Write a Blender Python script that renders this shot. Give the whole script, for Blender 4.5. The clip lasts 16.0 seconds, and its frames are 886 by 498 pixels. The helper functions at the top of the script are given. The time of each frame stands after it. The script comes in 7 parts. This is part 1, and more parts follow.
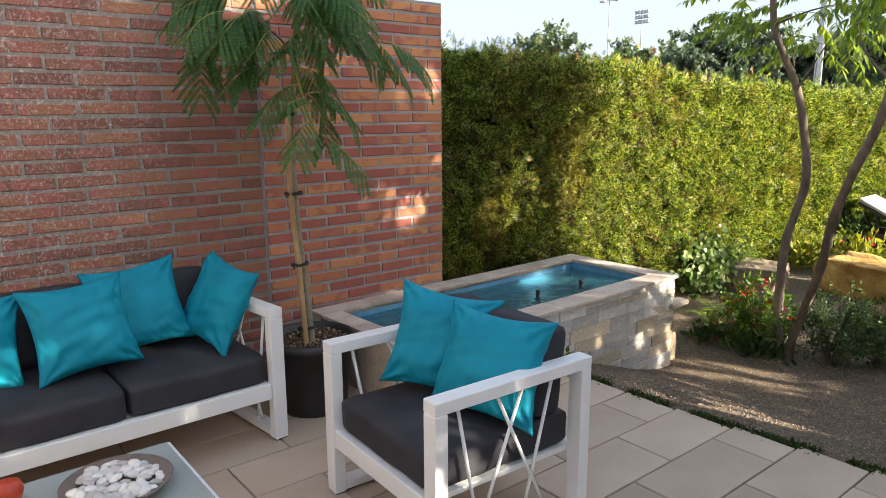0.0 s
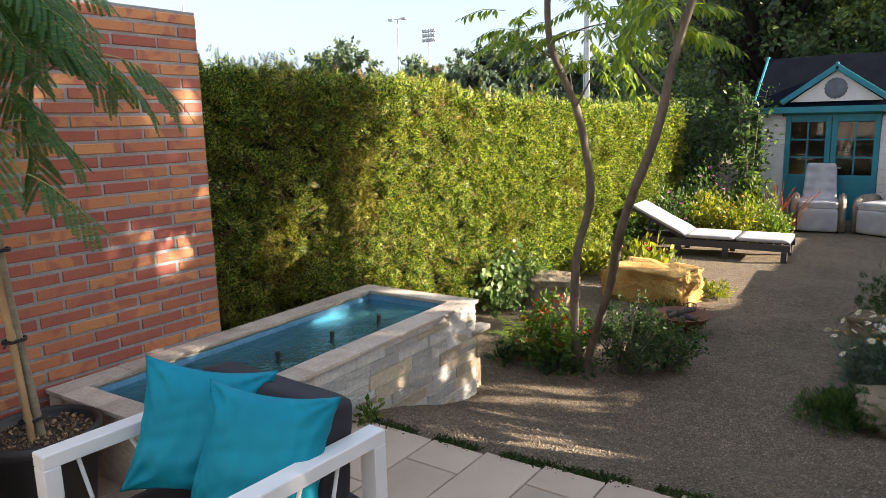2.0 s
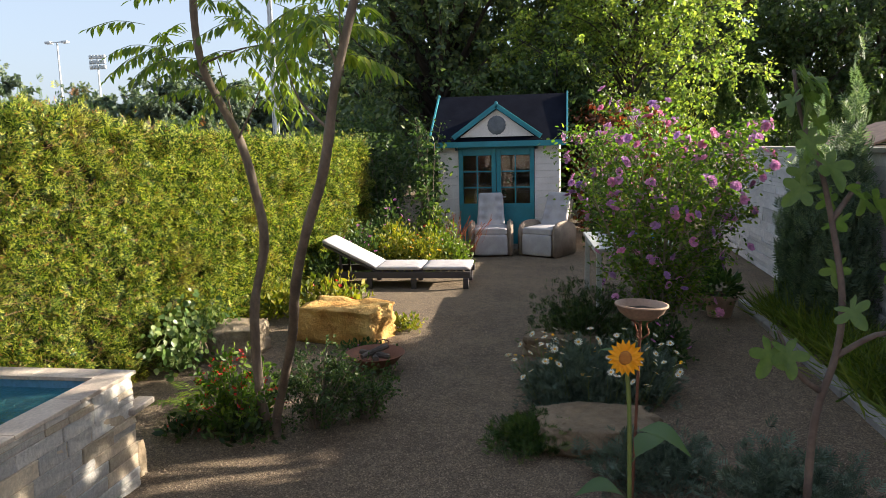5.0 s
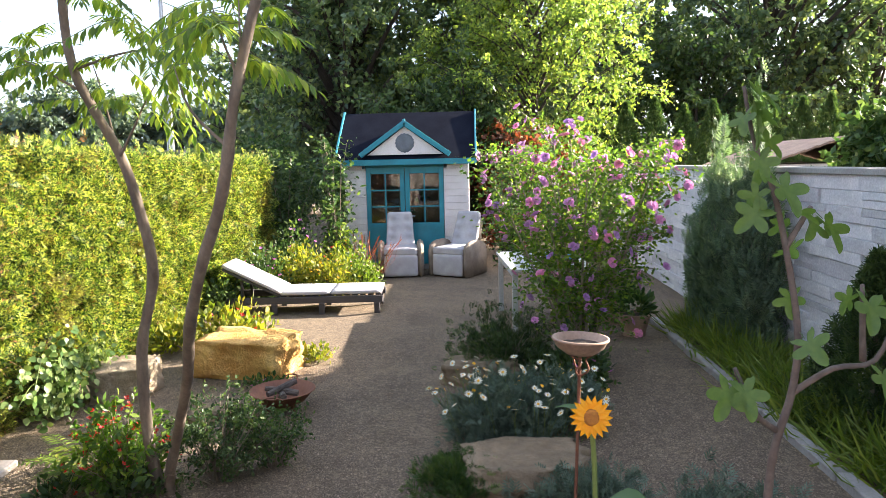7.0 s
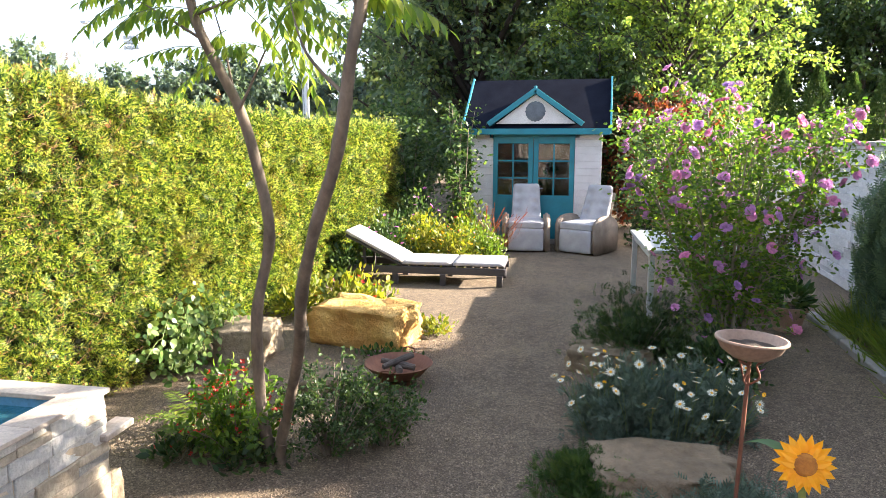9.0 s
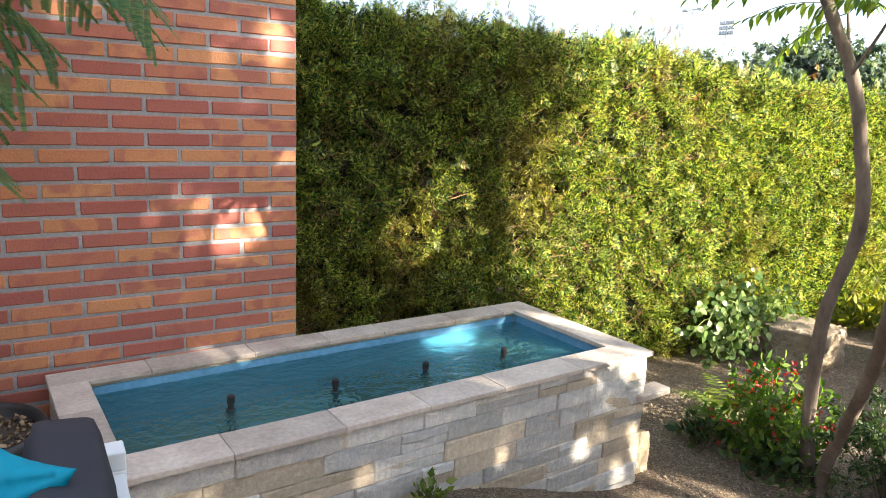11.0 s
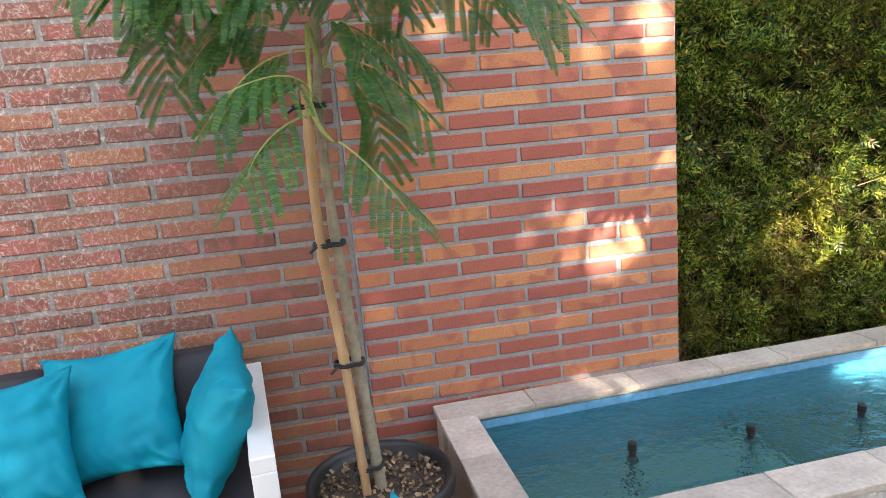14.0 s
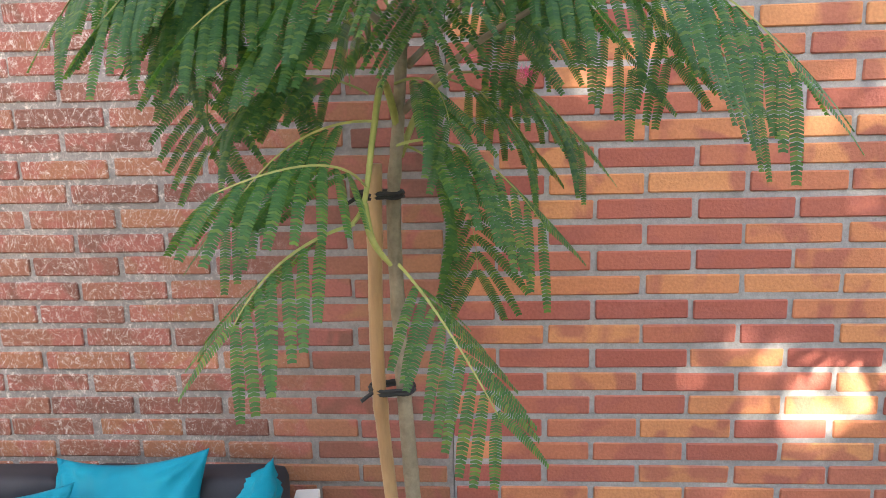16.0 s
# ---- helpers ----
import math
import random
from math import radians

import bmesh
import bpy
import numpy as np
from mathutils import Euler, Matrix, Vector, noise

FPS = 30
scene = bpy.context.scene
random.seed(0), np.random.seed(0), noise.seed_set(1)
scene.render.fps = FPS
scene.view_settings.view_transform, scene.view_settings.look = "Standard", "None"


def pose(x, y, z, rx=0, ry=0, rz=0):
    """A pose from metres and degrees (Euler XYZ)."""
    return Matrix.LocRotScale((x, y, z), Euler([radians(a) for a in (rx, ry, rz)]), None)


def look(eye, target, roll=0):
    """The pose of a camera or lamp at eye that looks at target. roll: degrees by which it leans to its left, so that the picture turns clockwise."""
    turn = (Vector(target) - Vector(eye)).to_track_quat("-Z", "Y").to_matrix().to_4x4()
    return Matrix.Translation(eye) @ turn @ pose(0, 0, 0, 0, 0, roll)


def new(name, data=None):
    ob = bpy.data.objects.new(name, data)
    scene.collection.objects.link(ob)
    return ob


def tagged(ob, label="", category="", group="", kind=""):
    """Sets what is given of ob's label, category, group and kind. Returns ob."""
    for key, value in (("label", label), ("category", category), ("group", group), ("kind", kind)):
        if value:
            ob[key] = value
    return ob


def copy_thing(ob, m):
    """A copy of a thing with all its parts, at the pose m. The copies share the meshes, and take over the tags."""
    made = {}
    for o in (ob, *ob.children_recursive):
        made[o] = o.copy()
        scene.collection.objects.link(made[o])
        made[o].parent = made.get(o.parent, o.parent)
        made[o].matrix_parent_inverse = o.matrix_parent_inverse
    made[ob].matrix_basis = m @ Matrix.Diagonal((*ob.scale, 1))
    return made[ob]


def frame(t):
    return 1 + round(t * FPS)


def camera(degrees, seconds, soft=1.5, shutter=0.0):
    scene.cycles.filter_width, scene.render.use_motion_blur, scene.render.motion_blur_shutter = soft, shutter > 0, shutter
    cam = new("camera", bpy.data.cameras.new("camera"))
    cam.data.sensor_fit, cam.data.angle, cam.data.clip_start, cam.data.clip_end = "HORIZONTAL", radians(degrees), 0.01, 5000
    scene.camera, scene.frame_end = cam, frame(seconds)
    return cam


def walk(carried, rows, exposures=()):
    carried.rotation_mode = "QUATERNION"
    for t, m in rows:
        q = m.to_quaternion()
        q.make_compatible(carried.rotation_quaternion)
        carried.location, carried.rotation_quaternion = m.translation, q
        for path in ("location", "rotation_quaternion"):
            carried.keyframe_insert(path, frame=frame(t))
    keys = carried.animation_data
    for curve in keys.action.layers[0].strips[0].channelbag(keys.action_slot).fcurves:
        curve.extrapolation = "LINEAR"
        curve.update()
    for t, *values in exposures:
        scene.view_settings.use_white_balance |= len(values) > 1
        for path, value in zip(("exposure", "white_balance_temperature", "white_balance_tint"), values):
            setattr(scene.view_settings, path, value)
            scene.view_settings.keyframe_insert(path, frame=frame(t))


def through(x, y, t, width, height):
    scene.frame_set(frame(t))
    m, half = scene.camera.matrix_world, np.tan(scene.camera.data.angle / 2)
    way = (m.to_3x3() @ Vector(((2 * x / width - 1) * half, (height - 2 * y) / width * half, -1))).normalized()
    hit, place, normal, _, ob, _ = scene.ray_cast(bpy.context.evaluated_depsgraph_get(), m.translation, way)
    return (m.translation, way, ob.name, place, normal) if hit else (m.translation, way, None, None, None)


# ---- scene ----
cam = camera(65.1, 16.0, 0.7)
PATH = [
    (0, (-1.62, -3.567, 1.515), (-0.392, -2.04, 1.117), -0.3),
    (0.5, (-1.445, -3.533, 1.514), (-0.168, -2.049, 1.109), 1.0),
    (1, (-1.333, -3.506, 1.525), (-0.009, -2.058, 1.138), 1.0),
    (1.5, (-1.261, -3.411, 1.548), (0.203, -2.098, 1.185), -0.8),
    (2, (-1.22, -3.341, 1.55), (0.389, -2.21, 1.188), -1.4),
    (2.5, (-1.146, -3.343, 1.562), (0.533, -2.315, 1.211), -0.7),
    (3, (-0.989, -3.348, 1.538), (0.712, -2.344, 1.226), 0.3),
    (3.5, (-0.889, -3.345, 1.523), (0.882, -2.467, 1.217), -0.0),
    (4, (-0.827, -3.282, 1.531), (1.017, -2.565, 1.238), -1.3),
    (4.5, (-0.777, -3.242, 1.541), (1.142, -2.756, 1.257), -2.4),
    (5, (-0.71, -3.286, 1.536), (1.237, -2.926, 1.249), -1.4),
    (5.2, (-0.68, -3.301, 1.536), (1.276, -2.992, 1.253), -0.5),
    (7.3, (-0.268, -3.16, 1.551), (1.717, -3.084, 1.314), -1.2),
    (7.5, (-0.185, -3.172, 1.523), (1.799, -3.07, 1.298), -0.3),
    (8, (-0.081, -3.198, 1.523), (1.894, -3.014, 1.267), 2.1),
    (8.5, (-0.029, -3.184, 1.512), (1.924, -2.894, 1.193), 1.4),
    (9, (-0.003, -3.082, 1.497), (1.923, -2.648, 1.179), -0.0),
    (9.5, (0.051, -3.013, 1.435), (1.891, -2.316, 1.077), -1.5),
    (10, (0.141, -2.971, 1.419), (1.731, -1.801, 1.098), 0.4),
    (10.2, (0.154, -2.988, 1.413), (1.632, -1.679, 1.094), 1.3),
    (12.3, (-0.031, -2.848, 1.426), (0.58, -0.997, 0.981), 0.3),
    (12.5, (-0.05, -2.839, 1.435), (0.51, -0.969, 1.0), 0.3),
    (13, (-0.079, -2.726, 1.442), (0.412, -0.849, 0.957), 1.6),
    (13.5, (-0.048, -2.589, 1.447), (0.34, -0.675, 1.02), 2.0),
    (14, (-0.11, -2.422, 1.488), (0.231, -0.499, 1.058), -4.9),
    (14.5, (-0.164, -2.239, 1.531), (0.223, -0.306, 1.197), -3.7),
    (15, (-0.099, -2.064, 1.52), (0.161, -0.103, 1.228), -2.0),
    (15.5, (0.007, -1.88, 1.537), (-0.009, 0.091, 1.193), -0.0),
    (16, (0.095, -1.776, 1.618), (-0.027, 0.188, 1.26), -1.3),
]
walk(cam, [(t, look(eye, target, roll)) for t, eye, target, roll in PATH], [(0.0, 2.15, 6450, 10), (2.0, 2.15, 6400, 10), (3.5, 1.98, 6450, 10), (5.2, 1.76, 6350, 10), (7.5, 3.0, 6150, 13), (9.0, 2.92, 6150, 12), (10.0, 2.68, 6300, 10), (12.5, 2.88, 6150, 10), (14.0, 3.14, 6250, 10), (16.0, 3.18, 6450, 10)])

# ---- world, sun, exposure ----
SUN_TO = Vector((0.36, -0.93, 0.40)).normalized()
world = bpy.data.worlds.new("sky")
scene.world = world
world.use_nodes = True
wn = world.node_tree
wn.nodes.clear()
sky = wn.nodes.new("ShaderNodeTexSky")
sky.sky_type = "NISHITA"
sky.sun_disc = False
sky.sun_elevation = math.asin(SUN_TO.z)
sky.sun_rotation = math.atan2(SUN_TO.x, SUN_TO.y)
sky.air_density, sky.dust_density, sky.ozone_density = 1.0, 3.0, 1.0
bg = wn.nodes.new("ShaderNodeBackground")
bg.inputs["Strength"].default_value = 0.034
haze = wn.nodes.new("ShaderNodeBackground")
haze.inputs["Color"].default_value = (0.86, 0.97, 1.18, 1)
haze.inputs["Strength"].default_value = 0.145
both = wn.nodes.new("ShaderNodeAddShader")
wo = wn.nodes.new("ShaderNodeOutputWorld")
wn.links.new(sky.outputs[0], bg.inputs[0])
wn.links.new(bg.outputs[0], both.inputs[0])
wn.links.new(haze.outputs[0], both.inputs[1])
wn.links.new(both.outputs[0], wo.inputs[0])

sun = new("sun", bpy.data.lights.new("sun", "SUN"))
sun.data.energy = 5.0
sun.data.angle = radians(0.55)
sun.data.color = (1.0, 0.87, 0.70)
sun.matrix_world = look((0, 0, 20), Vector((0, 0, 20)) - SUN_TO)

# ---- materials ----
def nodes_of(name):
    m = bpy.data.materials.new(name)
    m.use_nodes = True
    nt = m.node_tree
    return m, nt, nt.nodes["Principled BSDF"]


def ramp(nt, fac, stops):
    r = nt.nodes.new("ShaderNodeValToRGB")
    el = r.color_ramp.elements
    while len(el) < len(stops):
        el.new(0.5)
    for e, (p, c) in zip(el, stops):
        e.position, e.color = p, (*c, 1)
    nt.links.new(fac, r.inputs[0])
    return r.outputs[0]


def noise_of(nt, scale, detail=4, rough=0.55, kind="Object", stretch=None):
    tc = nt.nodes.new("ShaderNodeTexCoord")
    n = nt.nodes.new("ShaderNodeTexNoise")
    n.inputs["Scale"].default_value, n.inputs["Detail"].default_value, n.inputs["Roughness"].default_value = scale, detail, rough
    src = tc.outputs[kind]
    if stretch:
        mp = nt.nodes.new("ShaderNodeMapping")
        mp.inputs["Scale"].default_value = stretch
        nt.links.new(src, mp.inputs[0])
        src = mp.outputs[0]
    nt.links.new(src, n.inputs["Vector"])
    return n.outputs["Fac"]


def mix(nt, fac, a, b, mode="MIX"):
    m = nt.nodes.new("ShaderNodeMix")
    m.data_type, m.blend_type = "RGBA", mode
    for sock, v in ((m.inputs[0], fac), (m.inputs[6], a), (m.inputs[7], b)):
        if isinstance(v, (int, float)):
            sock.default_value = v
        elif isinstance(v, tuple):
            sock.default_value = (*v, 1)
        else:
            nt.links.new(v, sock)
    return m.outputs[2]


def bump(nt, p, height, strength=0.3, dist=0.01):
    b = nt.nodes.new("ShaderNodeBump")
    b.inputs["Strength"].default_value, b.inputs["Distance"].default_value = strength, dist
    nt.links.new(height, b.inputs["Height"])
    nt.links.new(b.outputs[0], p.inputs["Normal"])


def surf(name, c1, c2, fine=60, coarse=5, rough=0.7, bumps=0.2, dist=0.004, metal=0.0, random_by=None, spread=0.25, stretch=None, kind="Object", grain=0.72):
    """Two-scale stained surface. random_by: 'object' or 'island' also varies the brightness piece by piece."""
    m, nt, p = nodes_of(name)
    big = noise_of(nt, coarse, 3, kind=kind, stretch=stretch)
    small = noise_of(nt, fine, 5, 0.65, kind=kind, stretch=stretch)
    col = ramp(nt, big, [(0.3, c1), (0.7, c2)])
    dark = ramp(nt, small, [(0.25, (grain,) * 3), (0.75, (1 + 0.43 * (1 - grain),) * 3)])
    col = mix(nt, 1.0, col, dark, "MULTIPLY")
    if random_by:
        info = nt.nodes.new("ShaderNodeObjectInfo" if random_by == "object" else "ShaderNodeNewGeometry")
        rnd = info.outputs["Random" if random_by == "object" else "Random Per Island"]
        tone = ramp(nt, rnd, [(0.0, (1 - spread,) * 3), (1.0, (1 + spread,) * 3)])
        col = mix(nt, 1.0, col, tone, "MULTIPLY")
    nt.links.new(col, p.inputs["Base Color"])
    p.inputs["Roughness"].default_value, p.inputs["Metallic"].default_value = rough, metal
    if bumps:
        bump(nt, p, small, bumps, dist)
    return m


def leaf(name, stops, rough=0.45, through=0.35, tint=(1.0, 1.15, 0.5), gloss=0.4, dry=0):
    """Thin leaf: colours by island, light passing through."""
    m, nt, p = nodes_of(name)
    geo = nt.nodes.new("ShaderNodeNewGeometry")
    col = ramp(nt, geo.outputs["Random Per Island"], stops)
    n = noise_of(nt, 3.0, 2)
    col = mix(nt, 1.0, col, ramp(nt, n, [(0.3, (0.75, 0.8, 0.75)), (0.7, (1.2, 1.15, 1.0))]), "MULTIPLY")
    if dry:
        m2 = noise_of(nt, dry, 3, 0.6)
        col = mix(nt, ramp(nt, m2, [(0.54, (0, 0, 0)), (0.68, (0.38, 0.38, 0.38))]), col, (0.20, 0.105, 0.035))
    nt.links.new(col, p.inputs["Base Color"])
    p.inputs["Roughness"].default_value = rough
    p.inputs["Specular IOR Level"].default_value = gloss
    tr = nt.nodes.new("ShaderNodeBsdfTranslucent")
    nt.links.new(mix(nt, 1.0, col, tuple(v * 1.5 for v in tint), "MULTIPLY"), tr.inputs[0])
    ms = nt.nodes.new("ShaderNodeMixShader")
    ms.inputs[0].default_value = through
    nt.links.new(p.outputs[0], ms.inputs[1])
    nt.links.new(tr.outputs[0], ms.inputs[2])
    nt.links.new(ms.outputs[0], nt.nodes["Material Output"].inputs[0])
    return m


def brick_material(name, stops, bloom):
    """Fired clay, one tone per brick; bloom: how much pale lime residue of a creeper lies on it."""
    m, nt, p = nodes_of(name)
    info = nt.nodes.new("ShaderNodeObjectInfo")
    geo = nt.nodes.new("ShaderNodeNewGeometry")
    add = nt.nodes.new("ShaderNodeMath")
    add.operation = "ADD"
    nt.links.new(info.outputs["Random"], add.inputs[0])
    nt.links.new(geo.outputs["Random Per Island"], add.inputs[1])
    fr = nt.nodes.new("ShaderNodeMath")
    fr.operation = "FRACT"
    nt.links.new(add.outputs[0], fr.inputs[0])
    col = ramp(nt, fr.outputs[0], stops)
    tc = nt.nodes.new("ShaderNodeNewGeometry")
    cloud = nt.nodes.new("ShaderNodeTexNoise")
    cloud.inputs["Scale"].default_value, cloud.inputs["Detail"].default_value, cloud.inputs["Distortion"].default_value = 8, 2, 0.6
    nt.links.new(tc.outputs["Position"], cloud.inputs["Vector"])
    col = mix(nt, ramp(nt, cloud.outputs["Fac"], [(0.50, (0, 0, 0)), (0.60, (0.75, 0.75, 0.75))]), col, (0.32, 0.098, 0.075))
    grain = nt.nodes.new("ShaderNodeTexNoise")
    grain.inputs["Scale"].default_value, grain.inputs["Detail"].default_value = 130, 5
    nt.links.new(tc.outputs["Position"], grain.inputs["Vector"])
    col = mix(nt, 1.0, col, ramp(nt, grain.outputs["Fac"], [(0.25, (0.84, 0.83, 0.82)), (0.75, (1.09, 1.09, 1.09))]), "MULTIPLY")
    if bloom:
        col = creeper_marks(nt, tc.outputs["Position"], col, bloom)
    nt.links.new(col, p.inputs["Base Color"])
    p.inputs["Roughness"].default_value = 0.75
    bump(nt, p, grain.outputs["Fac"], 0.5, 0.004)
    return m


def creeper_marks(nt, pos, col, bloom):
    """Pale, stringy residue, thick at the house end of the wall and fading towards the joint."""
    wav = nt.nodes.new("ShaderNodeTexNoise")
    wav.inputs["Scale"].default_value, wav.inputs["Detail"].default_value, wav.inputs["Distortion"].default_value = 19, 8, 2.6
    mp = nt.nodes.new("ShaderNodeMapping")
    mp.inputs["Scale"].default_value = (1.0, 1.0, 0.6)
    nt.links.new(pos, mp.inputs[0])
    nt.links.new(mp.outputs[0], wav.inputs["Vector"])
    line = ramp(nt, wav.outputs["Fac"], [(0.478, (0, 0, 0)), (0.5, (0.8, 0.8, 0.8)), (0.522, (0, 0, 0))])
    fleck = nt.nodes.new("ShaderNodeTexNoise")
    fleck.inputs["Scale"].default_value, fleck.inputs["Detail"].default_value, fleck.inputs["Roughness"].default_value = 60, 8, 0.85
    nt.links.new(pos, fleck.inputs["Vector"])
    dots = ramp(nt, fleck.outputs["Fac"], [(0.52, (0, 0, 0)), (0.64, (0.85, 0.85, 0.85))])
    both = mix(nt, 0.7, line, dots, "ADD")
    broken = mix(nt, 1.0, both, ramp(nt, fleck.outputs["Fac"], [(0.40, (0.1, 0.1, 0.1)), (0.58, (1, 1, 1))]), "MULTIPLY")
    sep = nt.nodes.new("ShaderNodeSeparateXYZ")
    nt.links.new(pos, sep.inputs[0])
    fade = nt.nodes.new("ShaderNodeMapRange")
    fade.inputs["From Min"].default_value, fade.inputs["From Max"].default_value = -0.36, -0.80
    nt.links.new(sep.outputs["X"], fade.inputs["Value"])
    amt = mix(nt, 1.0, broken, fade.outputs[0], "MULTIPLY")
    amt = mix(nt, 1.0, amt, (bloom,) * 3, "MULTIPLY")
    return mix(nt, amt, col, (0.66, 0.58, 0.53))


def add_marks(m, bloom):
    """Lets the creeper's residue run over the joints too."""
    nt = m.node_tree
    p = nt.nodes["Principled BSDF"]
    geo = nt.nodes.new("ShaderNodeNewGeometry")
    col = creeper_marks(nt, geo.outputs["Position"], p.inputs["Base Color"].links[0].from_socket, bloom)
    nt.links.new(col, p.inputs["Base Color"])


def glassy(name, col, rough=0.02):
    m, nt, p = nodes_of(name)
    p.inputs["Base Color"].default_value = (*col, 1)
    p.inputs["Transmission Weight"].default_value = 1.0
    p.inputs["Roughness"].default_value = rough
    p.inputs["IOR"].default_value = 1.45
    return m


BRICK_NEW = brick_material("brick_garden", [(0.0, (0.31, 0.085, 0.062)), (0.22, (0.37, 0.115, 0.075)), (0.45, (0.46, 0.175, 0.085)), (0.7, (0.49, 0.20, 0.088)), (0.88, (0.54, 0.245, 0.105)), (1.0, (0.34, 0.10, 0.075))], 0)
BRICK_OLD = brick_material("brick_house", [(0.0, (0.17, 0.07, 0.05)), (0.35, (0.23, 0.088, 0.058)), (0.65, (0.29, 0.115, 0.064)), (0.85, (0.33, 0.145, 0.072)), (1.0, (0.21, 0.08, 0.058))], 0.9)
MORTAR = surf("mortar", (0.265, 0.262, 0.268), (0.36, 0.352, 0.35), 90, 6, 0.9, 0.6, 0.004)
MORTAR_OLD = surf("mortar_old", (0.215, 0.195, 0.185), (0.30, 0.275, 0.26), 70, 6, 0.9, 0.7, 0.006)
add_marks(MORTAR_OLD, 0.9)
SLAB = surf("sandstone_slab", (0.42, 0.32, 0.235), (0.52, 0.41, 0.31), 110, 2.2, 0.65, 0.10, 0.002, random_by="object", spread=0.14, grain=0.88)
SLATE = surf("slate_stone", (0.47, 0.465, 0.46), (0.74, 0.69, 0.60), 40, 8, 0.6, 0.9, 0.014, random_by="object", spread=0.26)
SLATE_TAN = surf("slate_stone_tan", (0.50, 0.40, 0.28), (0.64, 0.55, 0.42), 50, 6, 0.65, 0.7, 0.012, random_by="object", spread=0.25)
CAP = surf("coping_stone", (0.45, 0.365, 0.295), (0.64, 0.55, 0.455), 55, 6, 0.7, 0.4, 0.005, random_by="object", spread=0.15)
WHITE_STONE = surf("pale_stone", (0.44, 0.44, 0.45), (0.64, 0.62, 0.60), 50, 5, 0.7, 0.7, 0.012, random_by="object", spread=0.18)
WHITE_METAL = surf("white_powder_coat", (0.78, 0.78, 0.76), (0.84, 0.84, 0.82), 300, 4, 0.35, 0.0, 0.001, grain=0.97)
DARK_FABRIC = surf("charcoal_fabric", (0.022, 0.022, 0.028), (0.035, 0.034, 0.042), 500, 6, 0.75, 0.25, 0.001)
TEAL = surf("teal_fabric", (0.003, 0.23, 0.33), (0.005, 0.29, 0.40), 600, 7, 0.65, 0.15, 0.001)
TEAL.node_tree.nodes["Principled BSDF"].inputs["Specular IOR Level"].default_value = 0.25
TEAL_PAINT = surf("teal_paint", (0.010, 0.17, 0.22), (0.014, 0.22, 0.28), 90, 4, 0.45, 0.1, 0.002)
BLUE_LINER = surf("blue_pool_paint", (0.15, 0.40, 0.64), (0.20, 0.47, 0.72), 40, 5, 0.5, 0.1, 0.002)
POND_FLOOR = surf("pond_floor", (0.04, 0.17, 0.16), (0.10, 0.24, 0.17), 14, 3, 0.8, 0.4, 0.01)
BLACK_PLASTIC = surf("black_plastic", (0.018, 0.018, 0.019), (0.032, 0.031, 0.03), 120, 6, 0.45, 0.1, 0.002)
RUBBER = surf("black_rubber", (0.012, 0.012, 0.012), (0.02, 0.02, 0.02), 120, 6, 0.6, 0.05, 0.001)
SOIL = surf("soil", (0.05, 0.035, 0.025), (0.11, 0.08, 0.055), 80, 12, 0.95, 0.9, 0.02)
CHIPS = surf("bark_chips", (0.13, 0.075, 0.04), (0.40, 0.28, 0.16), 60, 14, 0.9, 0.4, 0.004, random_by="island", spread=0.75)
CANE = surf("bamboo_cane", (0.30, 0.17, 0.075), (0.52, 0.35, 0.18), 60, 10, 0.5, 0.2, 0.002, stretch=(1, 1, 0.2))
BARK = surf("smooth_bark", (0.20, 0.165, 0.11), (0.33, 0.28, 0.19), 60, 12, 0.8, 0.6, 0.006)
BARK_BROWN = surf("brown_bark", (0.11, 0.082, 0.06), (0.25, 0.195, 0.145), 70, 9, 0.8, 0.6, 0.006, stretch=(1, 1, 0.4))
TWIG_BROWN = surf("dry_twig", (0.20, 0.11, 0.055), (0.34, 0.20, 0.10), 60, 9, 0.8, 0.2, 0.002)
FIG_BARK = surf("fig_bark", (0.085, 0.06, 0.05), (0.18, 0.135, 0.11), 60, 9, 0.75, 0.5, 0.004)
BARK_DARK = surf("dark_bark", (0.035, 0.026, 0.02), (0.075, 0.055, 0.04), 30, 3, 0.9, 0.8, 0.03, stretch=(1, 1, 0.3))
SANDSTONE = surf("yellow_sandstone", (0.46, 0.22, 0.045), (0.68, 0.44, 0.14), 26, 4.5, 0.8, 0.9, 0.03)
# lighter copy of the buff rock, with sunlight put into its colour
LIT_ROCK = surf("lit_buff_rock", (0.27, 0.20, 0.125), (0.42, 0.335, 0.23), 26, 5, 0.85, 0.9, 0.03)
# darker copy, with the shade around its boulders put into the colour
SHADED_ROCK = surf("shaded_buff_rock", (0.15, 0.105, 0.06), (0.26, 0.19, 0.115), 22, 4, 0.85, 0.9, 0.03)
RUST = surf("rusty_iron", (0.13, 0.05, 0.03), (0.24, 0.10, 0.055), 60, 8, 0.75, 0.4, 0.004, metal=0.3)
DARK_WOOD = surf("dark_stained_wood", (0.028, 0.024, 0.026), (0.058, 0.050, 0.052), 70, 5, 0.6, 0.3, 0.003, stretch=(1, 0.15, 1))
CREAM = surf("cream_cushion", (0.37, 0.345, 0.355), (0.46, 0.435, 0.44), 300, 7, 0.8, 0.2, 0.002)
SHED_WHITE = surf("white_painted_wood", (0.66, 0.585, 0.56), (0.77, 0.71, 0.685), 60, 4, 0.55, 0.2, 0.003)
